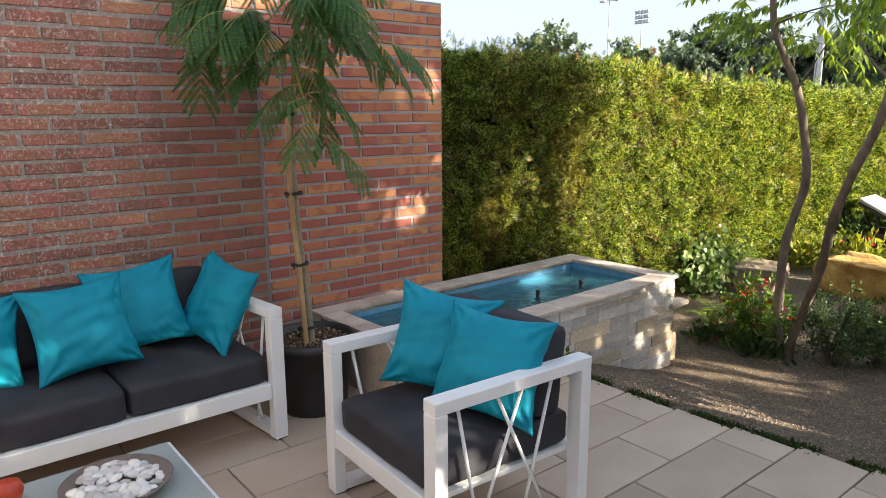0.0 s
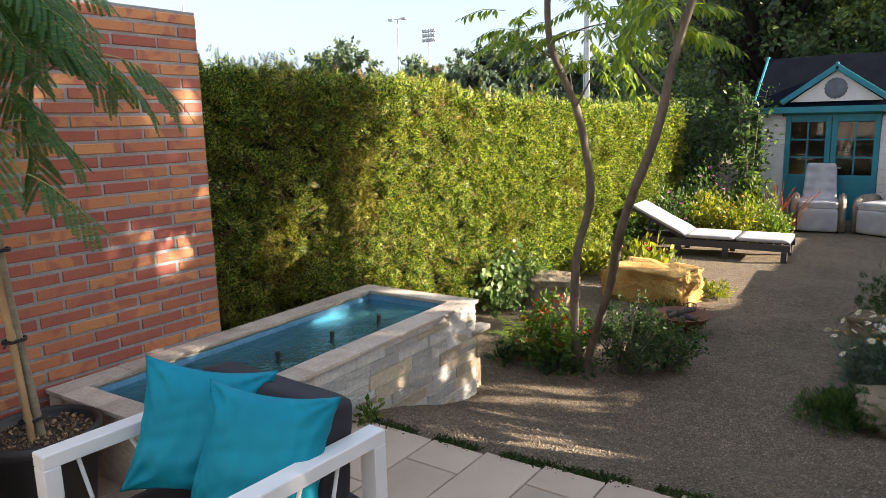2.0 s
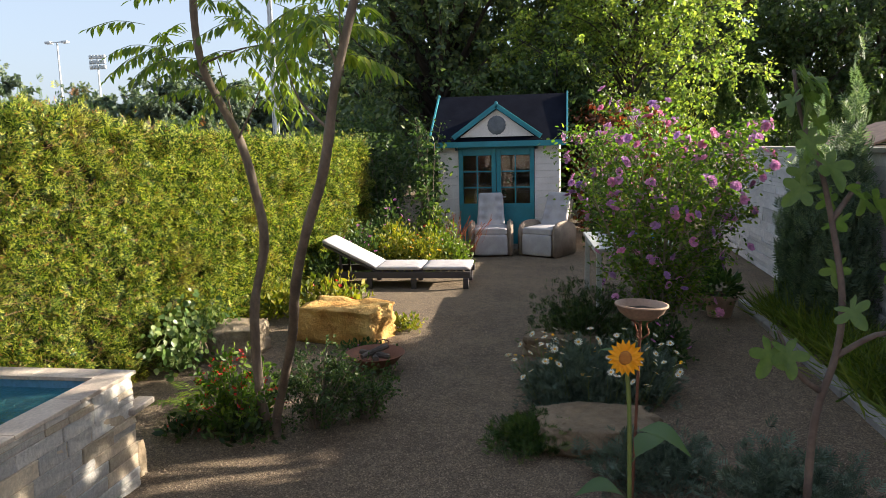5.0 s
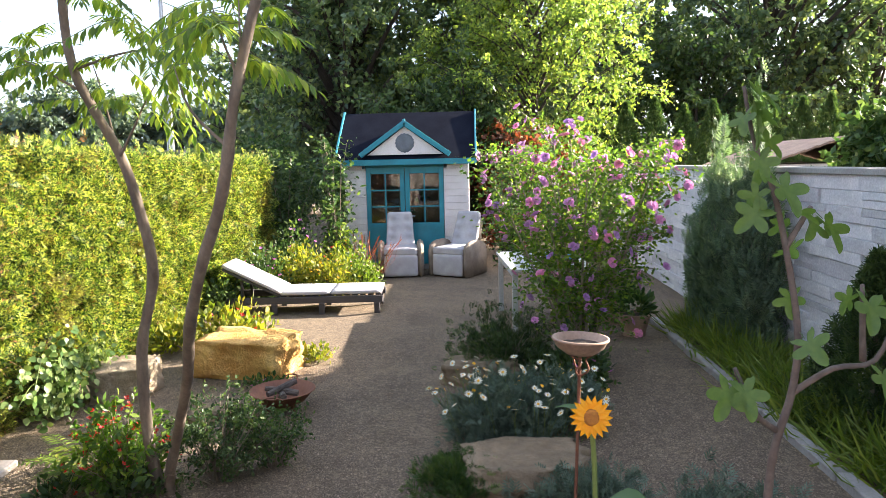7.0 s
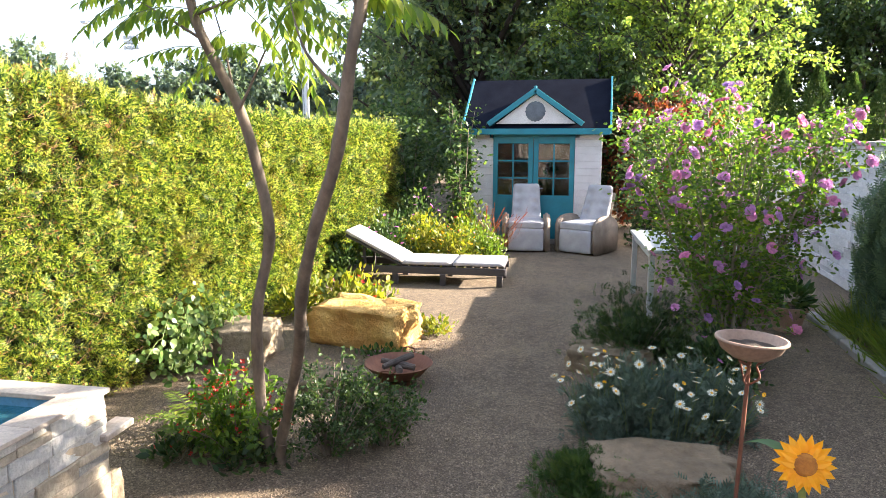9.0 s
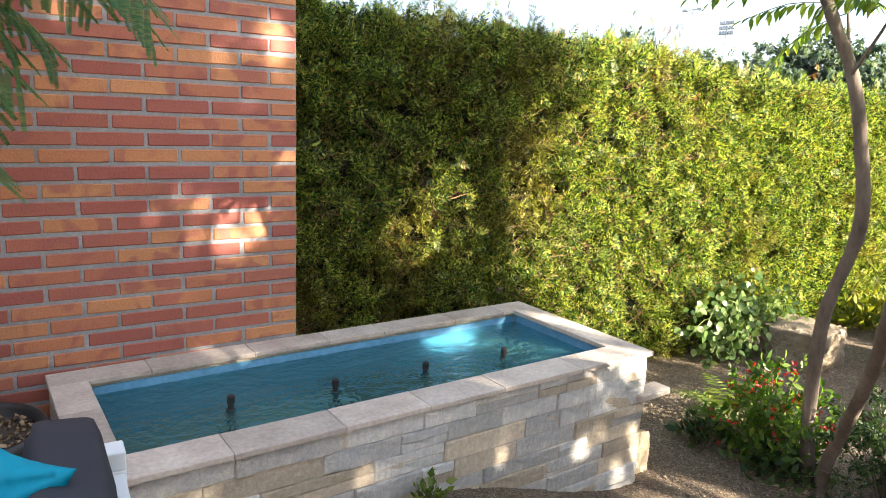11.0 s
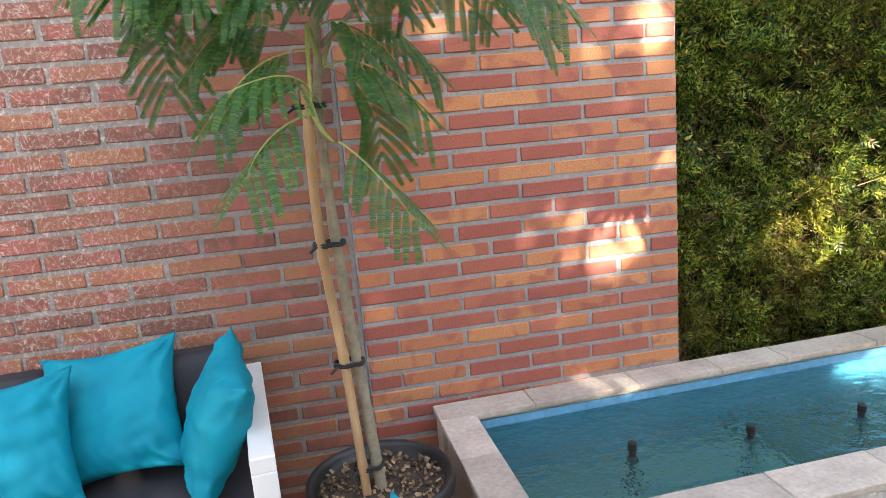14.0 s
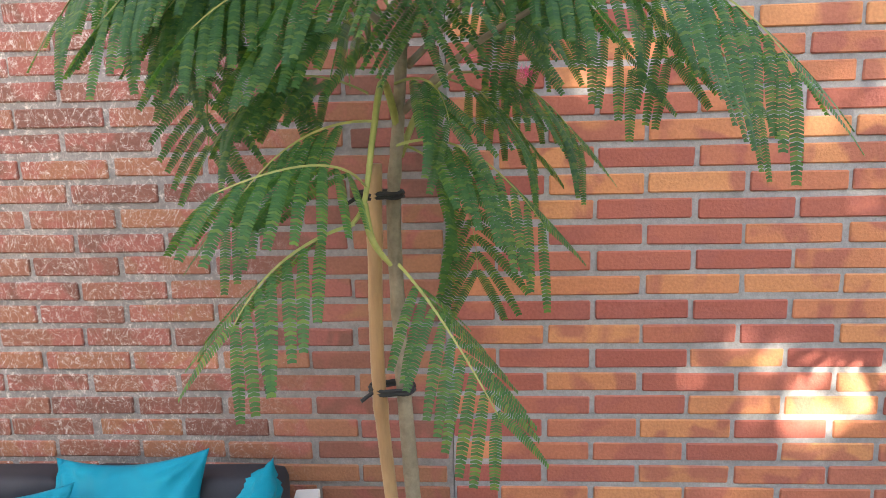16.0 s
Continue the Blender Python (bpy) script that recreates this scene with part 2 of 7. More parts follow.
FELT = surf("roof_felt", (0.004, 0.005, 0.011), (0.008, 0.010, 0.018), 150, 4, 0.95, 0.5, 0.004)
FELT.node_tree.nodes["Principled BSDF"].inputs["Specular IOR Level"].default_value = 0.08
ORNAMENT = surf("grey_ornament", (0.10, 0.11, 0.13), (0.16, 0.17, 0.19), 60, 6, 0.6, 0.3, 0.003)
WICKER = surf("wicker", (0.22, 0.165, 0.12), (0.35, 0.275, 0.21), 160, 6, 0.75, 0.9, 0.008)
CONCRETE = surf("concrete_kerb", (0.25, 0.235, 0.215), (0.34, 0.32, 0.29), 60, 5, 0.85, 0.4, 0.004)
TERRACOTTA = surf("terracotta", (0.27, 0.17, 0.115), (0.39, 0.27, 0.19), 60, 6, 0.75, 0.3, 0.003)
GALV = surf("galvanised_steel", (0.50, 0.52, 0.53), (0.60, 0.62, 0.63), 80, 4, 0.45, 0.05, 0.002, metal=0.5)
FAR_WALL = surf("grey_stand", (0.10, 0.10, 0.11), (0.15, 0.15, 0.16), 2, 0.3, 0.8, 0.1, 0.01)
ROOF_TILE = surf("clay_roof_tiles", (0.20, 0.13, 0.10), (0.32, 0.21, 0.16), 30, 3, 0.85, 0.3, 0.01)
PLASTER = surf("house_plaster", (0.46, 0.42, 0.38), (0.54, 0.50, 0.45), 60, 2, 0.85, 0.3, 0.004)
FROST = surf("frosted_glass_top", (0.36, 0.40, 0.37), (0.42, 0.46, 0.43), 200, 3, 0.18, 0.0, 0.001)
BOWL = surf("stoneware_bowl", (0.13, 0.11, 0.10), (0.23, 0.18, 0.15), 60, 9, 0.4, 0.2, 0.002)
PEBBLE = surf("white_pebble", (0.58, 0.55, 0.50), (0.78, 0.76, 0.72), 40, 20, 0.55, 0.2, 0.002, random_by="object", spread=0.3)
RED_WAX = surf("red_fruit", (0.45, 0.03, 0.02), (0.62, 0.10, 0.03), 60, 9, 0.35, 0.05, 0.001)
GLASS = glassy("window_glass", (0.9, 0.95, 0.95))
INTERIOR = surf("shed_interior", (0.13, 0.075, 0.035), (0.24, 0.14, 0.06), 20, 4, 0.8, 0.2, 0.004)

LEAF_HEDGE = leaf("hedge_leaf", [(0.0, (0.010, 0.030, 0.010)), (0.30, (0.035, 0.075, 0.020)), (0.60, (0.17, 0.235, 0.038)), (0.85, (0.42, 0.45, 0.08)), (0.935, (0.58, 0.56, 0.14)), (0.96, (0.32, 0.15, 0.06)), (1.0, (0.22, 0.095, 0.04))], 0.5, 0.36, (1.0, 1.1, 0.55), gloss=0.3, dry=1.7)
# near-black brown: the shade between the leaves put into the colour
HEDGE_SHADE = surf("hedge_inner_shade", (0.012, 0.015, 0.006), (0.03, 0.028, 0.012), 30, 6, 0.95, 0.5, 0.03)
LEAF_MIMOSA = leaf("mimosa_leaf", [(0.0, (0.034, 0.100, 0.036)), (0.7, (0.056, 0.135, 0.040)), (1.0, (0.115, 0.185, 0.040))], 0.45, 0.4, gloss=0.35)
LEAF_SUMAC = leaf("sumac_leaf", [(0.0, (0.10, 0.17, 0.045)), (0.6, (0.20, 0.27, 0.055)), (1.0, (0.36, 0.40, 0.08))], 0.45, 0.6, (1.2, 1.2, 0.5))
LEAF_DARK = leaf("dark_leaf", [(0.0, (0.025, 0.048, 0.022)), (0.6, (0.055, 0.09, 0.035)), (1.0, (0.10, 0.14, 0.045))], 0.42, 0.3, (1.0, 1.1, 0.6), gloss=0.22)
LEAF_BRIGHT = leaf("bright_leaf", [(0.0, (0.06, 0.10, 0.014)), (0.5, (0.14, 0.19, 0.022)), (1.0, (0.24, 0.27, 0.035))], 0.45, 0.45)
LEAF_SHRUB = leaf("shrub_leaf", [(0.0, (0.028, 0.06, 0.022)), (0.6, (0.06, 0.105, 0.035)), (1.0, (0.12, 0.16, 0.05))], 0.42, 0.35, (1.0, 1.1, 0.6), gloss=0.22)
LEAF_GREY = leaf("silver_leaf", [(0.0, (0.06, 0.095, 0.075)), (0.6, (0.10, 0.145, 0.115)), (1.0, (0.15, 0.20, 0.16))], 0.6, 0.2, (1, 1, 0.8))
LEAF_FIG = leaf("fig_leaf", [(0.0, (0.05, 0.10, 0.04)), (0.6, (0.08, 0.145, 0.055)), (1.0, (0.13, 0.19, 0.05))], 0.5, 0.4)
LEAF_GRASS = leaf("grass_blade", [(0.0, (0.06, 0.10, 0.015)), (0.6, (0.12, 0.17, 0.025)), (1.0, (0.20, 0.22, 0.04))], 0.5, 0.35)
LEAF_YELLOW = leaf("perennial_leaf", [(0.0, (0.07, 0.10, 0.015)), (0.5, (0.17, 0.18, 0.02)), (1.0, (0.30, 0.25, 0.03))], 0.5, 0.4)
# lightened and blued: distance haze is mixed into these leaf tones
LEAF_HAZED = leaf("hazed_far_leaf", [(0.0, (0.07, 0.105, 0.10)), (0.6, (0.11, 0.15, 0.125)), (1.0, (0.18, 0.21, 0.14))], 0.7, 0.3)
LEAF_IVY = leaf("ivy_leaf", [(0.0, (0.05, 0.10, 0.03)), (0.5, (0.12, 0.19, 0.05)), (1.0, (0.28, 0.33, 0.13))], 0.35, 0.25)
LEAF_OAK = leaf("oak_leaf", [(0.0, (0.05, 0.085, 0.05)), (0.6, (0.11, 0.16, 0.075)), (1.0, (0.24, 0.28, 0.09))], 0.40, 0.4, (1.0, 1.1, 0.65), gloss=0.55)
LEAF_BIRCH = leaf("birch_leaf", [(0.0, (0.07, 0.12, 0.035)), (0.5, (0.17, 0.235, 0.05)), (1.0, (0.35, 0.40, 0.085))], 0.40, 0.5, (1.0, 1.1, 0.6), gloss=0.4)
LEAF_BRONZE = leaf("bronze_leaf", [(0.0, (0.10, 0.035, 0.02)), (0.6, (0.20, 0.07, 0.03)), (1.0, (0.30, 0.13, 0.05))], 0.5, 0.4, (1.2, 0.7, 0.4))
LEAF_ROSEMARY = leaf("feathery_leaf", [(0.0, (0.07, 0.11, 0.085)), (0.6, (0.125, 0.18, 0.13)), (1.0, (0.21, 0.27, 0.18))], 0.6, 0.3)
LEAF_HIBISCUS = leaf("hibiscus_leaf", [(0.0, (0.05, 0.10, 0.02)), (0.6, (0.10, 0.17, 0.028)), (1.0, (0.22, 0.28, 0.04))], 0.45, 0.5)
LEAF_MOSS = leaf("moss", [(0.0, (0.02, 0.04, 0.01)), (1.0, (0.06, 0.09, 0.02))], 0.8, 0.2)
PETAL_PINK = leaf("mauve_petal", [(0.0, (0.36, 0.17, 0.52)), (0.6, (0.52, 0.22, 0.58)), (1.0, (0.66, 0.20, 0.50))], 0.6, 0.4, (1.1, 0.8, 1.0))
def mauve_petals():
    """Petals whose pink or violet tone is one flower's own."""
    m = leaf("mauve_petal_double", [(0.0, (0.85, 0.85, 0.85)), (1.0, (1.0, 1.0, 1.0))], 0.6, 0.4, (1.1, 0.8, 1.0))
    nt = m.node_tree
    p = nt.nodes["Principled BSDF"]
    info = nt.nodes.new("ShaderNodeObjectInfo")
    tone = ramp(nt, info.outputs["Random"], [(0.0, (0.48, 0.27, 0.66)), (0.35, (0.60, 0.30, 0.66)), (0.75, (0.74, 0.32, 0.64)), (1.0, (0.82, 0.28, 0.54))])
    col = mix(nt, 1.0, p.inputs["Base Color"].links[0].from_socket, tone, "MULTIPLY")
    nt.links.new(col, p.inputs["Base Color"])
    tr = next(n for n in nt.nodes if n.bl_idname == "ShaderNodeBsdfTranslucent")
    nt.links.new(col, tr.inputs[0])
    return m


PETAL_MAUVE = mauve_petals()
PETAL_ROSE = leaf("rose_petal", [(0.0, (0.70, 0.12, 0.34)), (1.0, (0.85, 0.22, 0.45))], 0.6, 0.4, (1.1, 0.6, 0.8))
PETAL_RED = leaf("red_petal", [(0.0, (0.34, 0.010, 0.010)), (1.0, (0.50, 0.03, 0.02))], 0.5, 0.3, (1.1, 0.5, 0.4))
PETAL_WHITE = leaf("white_petal", [(0.0, (0.72, 0.70, 0.60)), (1.0, (0.82, 0.81, 0.74))], 0.6, 0.3, (0.7, 0.7, 0.6))
PETAL_YELLOW = leaf("yellow_petal", [(0.0, (0.80, 0.36, 0.008)), (1.0, (0.90, 0.52, 0.014))], 0.5, 0.3, (1.0, 0.8, 0.3))
FLOWER_EYE = surf("flower_centre", (0.26, 0.085, 0.01), (0.48, 0.19, 0.02), 300, 30, 0.8, 0.6, 0.003)
STALK = surf("frond_stalk", (0.22, 0.24, 0.05), (0.30, 0.30, 0.08), 60, 9, 0.6, 0.1, 0.002)
STEM = surf("green_stem", (0.10, 0.15, 0.03), (0.16, 0.20, 0.05), 60, 9, 0.6, 0.2, 0.002)

# gravel: mixed grit, worn paler along the walked line
def gravel_material():
    m, nt, p = nodes_of("gravel")
    geo = nt.nodes.new("ShaderNodeNewGeometry")
    pos = geo.outputs["Position"]
    def tex(kind, scale, detail=4):
        n = nt.nodes.new(kind)
        n.inputs["Scale"].default_value = scale
        if kind == "ShaderNodeTexNoise":
            n.inputs["Detail"].default_value = detail
            n.inputs["Roughness"].default_value = 0.65
        nt.links.new(pos, n.inputs["Vector"])
        return n
    stones = tex("ShaderNodeTexVoronoi", 130)
    big = tex("ShaderNodeTexNoise", 1.3, 5)
    grit = tex("ShaderNodeTexNoise", 180, 3)
    mid = tex("ShaderNodeTexNoise", 14, 5)
    sep = nt.nodes.new("ShaderNodeSeparateColor")
    nt.links.new(stones.outputs["Color"], sep.inputs[0])
    col = ramp(nt, sep.outputs[0], [(0.0, (0.072, 0.052, 0.036)), (0.45, (0.132, 0.097, 0.063)), (0.85, (0.185, 0.138, 0.090)), (1.0, (0.31, 0.24, 0.165))])
    col = mix(nt, 1.0, col, ramp(nt, big.outputs["Fac"], [(0.3, (0.72, 0.70, 0.68)), (0.7, (1.2, 1.18, 1.12))]), "MULTIPLY")
    col = mix(nt, 1.0, col, ramp(nt, mid.outputs["Fac"], [(0.3, (0.74, 0.74, 0.74)), (0.7, (1.2, 1.2, 1.2))]), "MULTIPLY")
    nt.links.new(col, p.inputs["Base Color"])
    p.inputs["Roughness"].default_value = 0.9
    h = mix(nt, 0.5, stones.outputs["Distance"], grit.outputs["Fac"])
    bump(nt, p, h, 0.9, 0.012)
    return m


GRAVEL = gravel_material()


def water_material():
    m, nt, p = nodes_of("pond_water")
    p.inputs["Base Color"].default_value = (0.14, 0.46, 0.46, 1)
    p.inputs["Transmission Weight"].default_value = 0.86
    p.inputs["Roughness"].default_value = 0.01
    p.inputs["IOR"].default_value = 1.33
    n = noise_of(nt, 9, 3, 0.5, stretch=(1, 1.6, 1))
    n2 = noise_of(nt, 30, 2, 0.5)
    bump(nt, p, mix(nt, 0.35, n, n2), 1.0, 0.06)
    return m


WATER = water_material()

# ---- builders ----
def part(name, bm, material, parent=None, label="", smooth=False, at=None):
    """Links a bmesh as one mesh object, under parent if given."""
    me = bpy.data.meshes.new(name)
    bm.normal_update()
    bm.to_mesh(me)
    bm.free()
    if smooth:
        me.polygons.foreach_set("use_smooth", [True] * len(me.polygons))
    me.materials.append(material)
    ob = new(name, me)
    if parent:
        ob.parent = parent
    if at is not None:
        ob.matrix_basis = at
    if label:
        ob["label"] = label
    return ob


def shared(name, mesh, parent, at):
    ob = new(name, mesh)
    ob.parent = parent
    ob.matrix_basis = at
    return ob


def empty(name, at, label, category, group="", kind=""):
    ob = new(name)
    ob.empty_display_size = 0.1
    ob.matrix_basis = at
    return tagged(ob, label, category, group, kind)


def box(size, centre=(0, 0, 0), bevel=0.0, seg=1, bm=None, turn=None):
    """A bevelled box; added to bm if given."""
    b = bmesh.new()
    bmesh.ops.create_cube(b, size=1.0)
    bmesh.ops.scale(b, vec=size, verts=b.verts)
    if bevel:
        bmesh.ops.bevel(b, geom=b.edges[:], offset=bevel, segments=seg, affect="EDGES", profile=0.6)
    if turn is not None:
        bmesh.ops.transform(b, matrix=turn, verts=b.verts)
    bmesh.ops.translate(b, vec=centre, verts=b.verts)
    if bm is None:
        return b
    me = bpy.data.meshes.new("tmp")
    b.to_mesh(me)
    b.free()
    bm.from_mesh(me)
    bpy.data.meshes.remove(me)
    return bm


def bar(a, b, w, h, bm=None, bevel=0.0):
    """A square bar from a to b."""
    a, b = Vector(a), Vector(b)
    d = b - a
    turn = d.to_track_quat("Z", "Y").to_matrix().to_4x4()
    return box((w, h, d.length), (a + b) / 2, bevel, 1, bm, turn)


def tube(pts, radii, seg=8, bm=None, caps=True):
    """A tapered tube along points."""
    bm = bm or bmesh.new()
    pts = [Vector(p) for p in pts]
    rings = []
    up = Vector((0.13, 0.31, 0.94))
    for i, p in enumerate(pts):
        d = (pts[min(i + 1, len(pts) - 1)] - pts[max(i - 1, 0)]).normalized()
        u = d.cross(up)
        if u.length < 0.1:
            u = d.cross(Vector((1, 0, 0)))
        u.normalize()
        v = d.cross(u)
        r = radii[i] if isinstance(radii, (list, tuple)) else radii
        rings.append([bm.verts.new(p + r * (math.cos(k * math.tau / seg) * u + math.sin(k * math.tau / seg) * v)) for k in range(seg)])
    for a, b in zip(rings, rings[1:]):
        for k in range(seg):
            bm.faces.new((a[k], a[(k + 1) % seg], b[(k + 1) % seg], b[k]))
    if caps:
        bm.faces.new(rings[0][::-1])
        bm.faces.new(rings[-1])
    return bm


def smooth_path(pts, n=6):
    """Catmull-Rom through points."""
    pts = [Vector(p) for p in pts]
    out = []
    for i in range(len(pts) - 1):
        p0, p1, p2, p3 = pts[max(i - 1, 0)], pts[i], pts[i + 1], pts[min(i + 2, len(pts) - 1)]
        for k in range(n):
            t = k / n
            out.append(0.5 * ((2 * p1) + (p2 - p0) * t + (2 * p0 - 5 * p1 + 4 * p2 - p3) * t * t + (3 * p1 - p0 - 3 * p2 + p3) * t ** 3))
    out.append(pts[-1])
    return out


def lathe(profile, seg=32, bm=None):
    """Turns (r, z) points round the z axis."""
    bm = bm or bmesh.new()
    rings = []
    for r, z in profile:
        if r < 1e-6:
            rings.append([bm.verts.new((0, 0, z))])
        else:
            rings.append([bm.verts.new((r * math.cos(k * math.tau / seg), r * math.sin(k * math.tau / seg), z)) for k in range(seg)])
    for a, b in zip(rings, rings[1:]):
        for k in range(seg):
            q = [a[k % len(a)], a[(k + 1) % seg % len(a)], b[(k + 1) % seg % len(b)], b[k % len(b)]]
            q = list(dict.fromkeys(q))
            if len(q) > 2:
                bm.faces.new(q)
    return bm


def cushion(w, d, h, bm=None, puff=0.02, n=10, edge=0.03):
    """A boxy cushion w x d x h with soft, slightly crowned faces."""
    b = bmesh.new()
    bmesh.ops.create_cube(b, size=1.0)
    bmesh.ops.scale(b, vec=(w, d, h), verts=b.verts)
    bmesh.ops.subdivide_edges(b, edges=b.edges[:], cuts=n, use_grid_fill=True)
    for v in b.verts:
        x, y, z = v.co.x / (w / 2), v.co.y / (d / 2), v.co.z / (h / 2)
        q = Vector(v.co)
        for i, s in enumerate((w / 2, d / 2, h / 2)):
            e = min(edge, s * 0.9)
            inner = [max(-(t - e), min(t - e, c)) for t, c in zip((w / 2, d / 2, h / 2), v.co)]
        core = Vector(inner)
        off = Vector(v.co) - core
        if off.length > 1e-6:
            q = core + off.normalized() * min(off.length, edge) if off.length > edge else Vector(v.co)
        crown = (1 - x * x) * (1 - y * y) * (1 if abs(z) > 0.99 else 0)
        q.z += math.copysign(puff * crown, z)
        q += 0.004 * noise.noise_vector(v.co * 9)
        v.co = q
    return b


def pillow(w, h, t, seed=0, n=44):
    """A scatter cushion standing in its xz plane, thin at its seam, with pulled-out corners."""
    b = bmesh.new()
    off = Vector((seed * 3.7, seed * 1.3, 0))
    sides = []
    for s in (1, -1):
        grid = []
        for j in range(n + 1):
            row = []
            for i in range(n + 1):
                u, v = 2 * i / n - 1, 2 * j / n - 1
                fat = max(0.0, (1 - abs(u) ** 2.6) * (1 - abs(v) ** 2.6)) ** 0.55
                pull = 1 - 0.14 * (1 - v * v) * abs(u) ** 3
                pull2 = 1 - 0.14 * (1 - u * u) * abs(v) ** 3
                x, z = u * w / 2 * pull, v * h / 2 * pull2
                ridge = 0.010 * noise.noise(Vector((x * 9, z * 9, 0)) + off) + 0.010 * noise.noise(Vector((x * 4 + z * 7, z * 22 - x * 9, 3)) + off) - 0.010 * abs(noise.noise(Vector((x * 13 - z * 5, z * 6 + x * 3, 9)) + off))
                # creases running in from the corners and along the seam
                corner = max(0.0, abs(u) + abs(v) - 0.75)
                ang = math.atan2(1.02 - abs(v), 1.02 - abs(u))
                ring = (1 - fat) * 0.005 * math.sin(31 * (u + 0.6 * v) + seed) + 0.011 * corner * math.sin(11 * ang + seed * 1.7 + (2 if u > 0 else 0)) + 0.004 * abs(noise.noise(Vector((x * 30, z * 11, seed)))) - 0.003
                y = s * (t / 2 * fat + (ridge + ring) * min(1, 3 * fat))
                row.append(b.verts.new((x, y, z)))
            grid.append(row)
        sides.append(grid)
        for j in range(n):
            for i in range(n):
                q = (grid[j][i], grid[j][i + 1], grid[j + 1][i + 1], grid[j + 1][i])
                b.faces.new(q if s < 0 else q[::-1])
    bmesh.ops.remove_doubles(b, verts=b.verts, dist=0.0005)
    return b


def rock(w, d, h, seed=0, flat=0.25, cuts=5, rough=0.10):
    """A weathered block: a cube worn by noise, its foot flat."""
    b = bmesh.new()
    bmesh.ops.create_cube(b, size=1.0)
    bmesh.ops.subdivide_edges(b, edges=b.edges[:], cuts=cuts * 3, use_grid_fill=True)
    o = Vector((seed * 7.1, seed * 2.9, seed * 5.3))
    for v in b.verts:
        c = v.co.copy()
        ball = c.normalized() * 0.62
        c = c.lerp(ball, flat)
        c += rough * noise.noise_vector(c * 2.2 + o) + rough * 0.45 * noise.noise_vector(c * 5.5 + o) + rough * 0.16 * noise.noise_vector(c * 14 + o)
        step = round((c.z + 0.03 * noise.noise(c * 6 + o)) * 9) / 9
        c.z = c.z * 0.6 + step * 0.4
        v.co = Vector((c.x * w, c.y * d, max(-0.5, c.z) * h + h / 2))
    return b


def scatter(name, tv, tf, pos, direct, scale, material, parent=None, label="", spin=None, rng=None, smooth=True):
    """One mesh of many small leaves: template verts tv (x across, y along, z out), faces tf, each laid at pos with y along direct."""
    rng = rng or np.random.default_rng(1)
    n, k = len(pos), len(tv)
    tv = np.asarray(tv, float)
    y = direct / np.maximum(np.linalg.norm(direct, axis=1, keepdims=True), 1e-9)
    ref = rng.normal(size=(n, 3)) if spin is None else spin
    x = np.cross(y, ref)
    x /= np.maximum(np.linalg.norm(x, axis=1, keepdims=True), 1e-9)
    z = np.cross(x, y)
    sc = np.broadcast_to(np.asarray(scale, float).reshape(-1, 1, 1), (n, 1, 1))
    v = pos[:, None, :] + sc * (tv[None, :, 0:1] * x[:, None, :] + tv[None, :, 1:2] * y[:, None, :] + tv[None, :, 2:3] * z[:, None, :])
    return raw_mesh(name, v.reshape(-1, 3), tf, n, k, material, parent, label, smooth)


def raw_mesh(name, verts, tf, n, k, material, parent=None, label="", smooth=True):
    sizes = [len(f) for f in tf]
    flat = np.concatenate([np.asarray(f) for f in tf])
    idx = (flat[None, :] + (np.arange(n) * k)[:, None]).reshape(-1)
    lens = np.tile(np.asarray(sizes), n)
    starts = np.concatenate(([0], np.cumsum(lens)[:-1]))
    me = bpy.data.meshes.new(name)
    me.vertices.add(len(verts))
    me.vertices.foreach_set("co", np.ascontiguousarray(verts, dtype=np.float32).reshape(-1))
    me.loops.add(len(idx))
    me.loops.foreach_set("vertex_index", idx.astype(np.int32))
    me.polygons.add(len(lens))
    me.polygons.foreach_set("loop_start", starts.astype(np.int32))
    me.polygons.foreach_set("loop_total", lens.astype(np.int32))
    if smooth:
        me.polygons.foreach_set("use_smooth", np.ones(len(lens), dtype=bool))
    me.update(calc_edges=True)
    me.validate()
    me.materials.append(material)
    ob = new(name, me)
    if parent:
        ob.parent = parent
    if label:
        ob["label"] = label
    return ob


# leaf templates: (verts, faces), about one unit long
LEAF = ([(0, 0, 0), (0.22, 0.35, 0.05), (0.20, 0.65, 0.03), (0, 1.0, -0.06), (-0.20, 0.65, 0.03), (-0.22, 0.35, 0.05), (0, 0.5, -0.02)],
        [(0, 1, 6), (1, 2, 6), (2, 3, 6), (3, 4, 6), (4, 5, 6), (5, 0, 6)])
LEAFLET = ([(0, 0, 0), (0.15, 0.35, 0.04), (0.13, 0.62, 0.02), (0, 1.0, -0.10), (-0.13, 0.62, 0.02), (-0.15, 0.35, 0.04), (0, 0.5, -0.03)],
           [(0, 1, 6), (1, 2, 6), (2, 3, 6), (3, 4, 6), (4, 5, 6), (5, 0, 6)])
OVAL = ([(0, 0, 0), (0.30, 0.40, 0.06), (0, 1.0, -0.05), (-0.30, 0.40, 0.06)], [(0, 1, 2), (0, 2, 3)])
THIN_BLADE = ([(-0.004, 0, 0), (0.004, 0, 0), (0.0035, 0.5, 0.10), (-0.0035, 0.5, 0.10), (0.007, 0.97, -0.05), (-0.007, 0.97, -0.05)], [(0, 1, 2, 3), (3, 2, 4, 5)])
TWIG = ([(-0.010, 0, 0), (0.010, 0, 0), (0, 0, 0.014), (0, 1, 0)], [(0, 1, 3), (1, 2, 3), (2, 0, 3)])
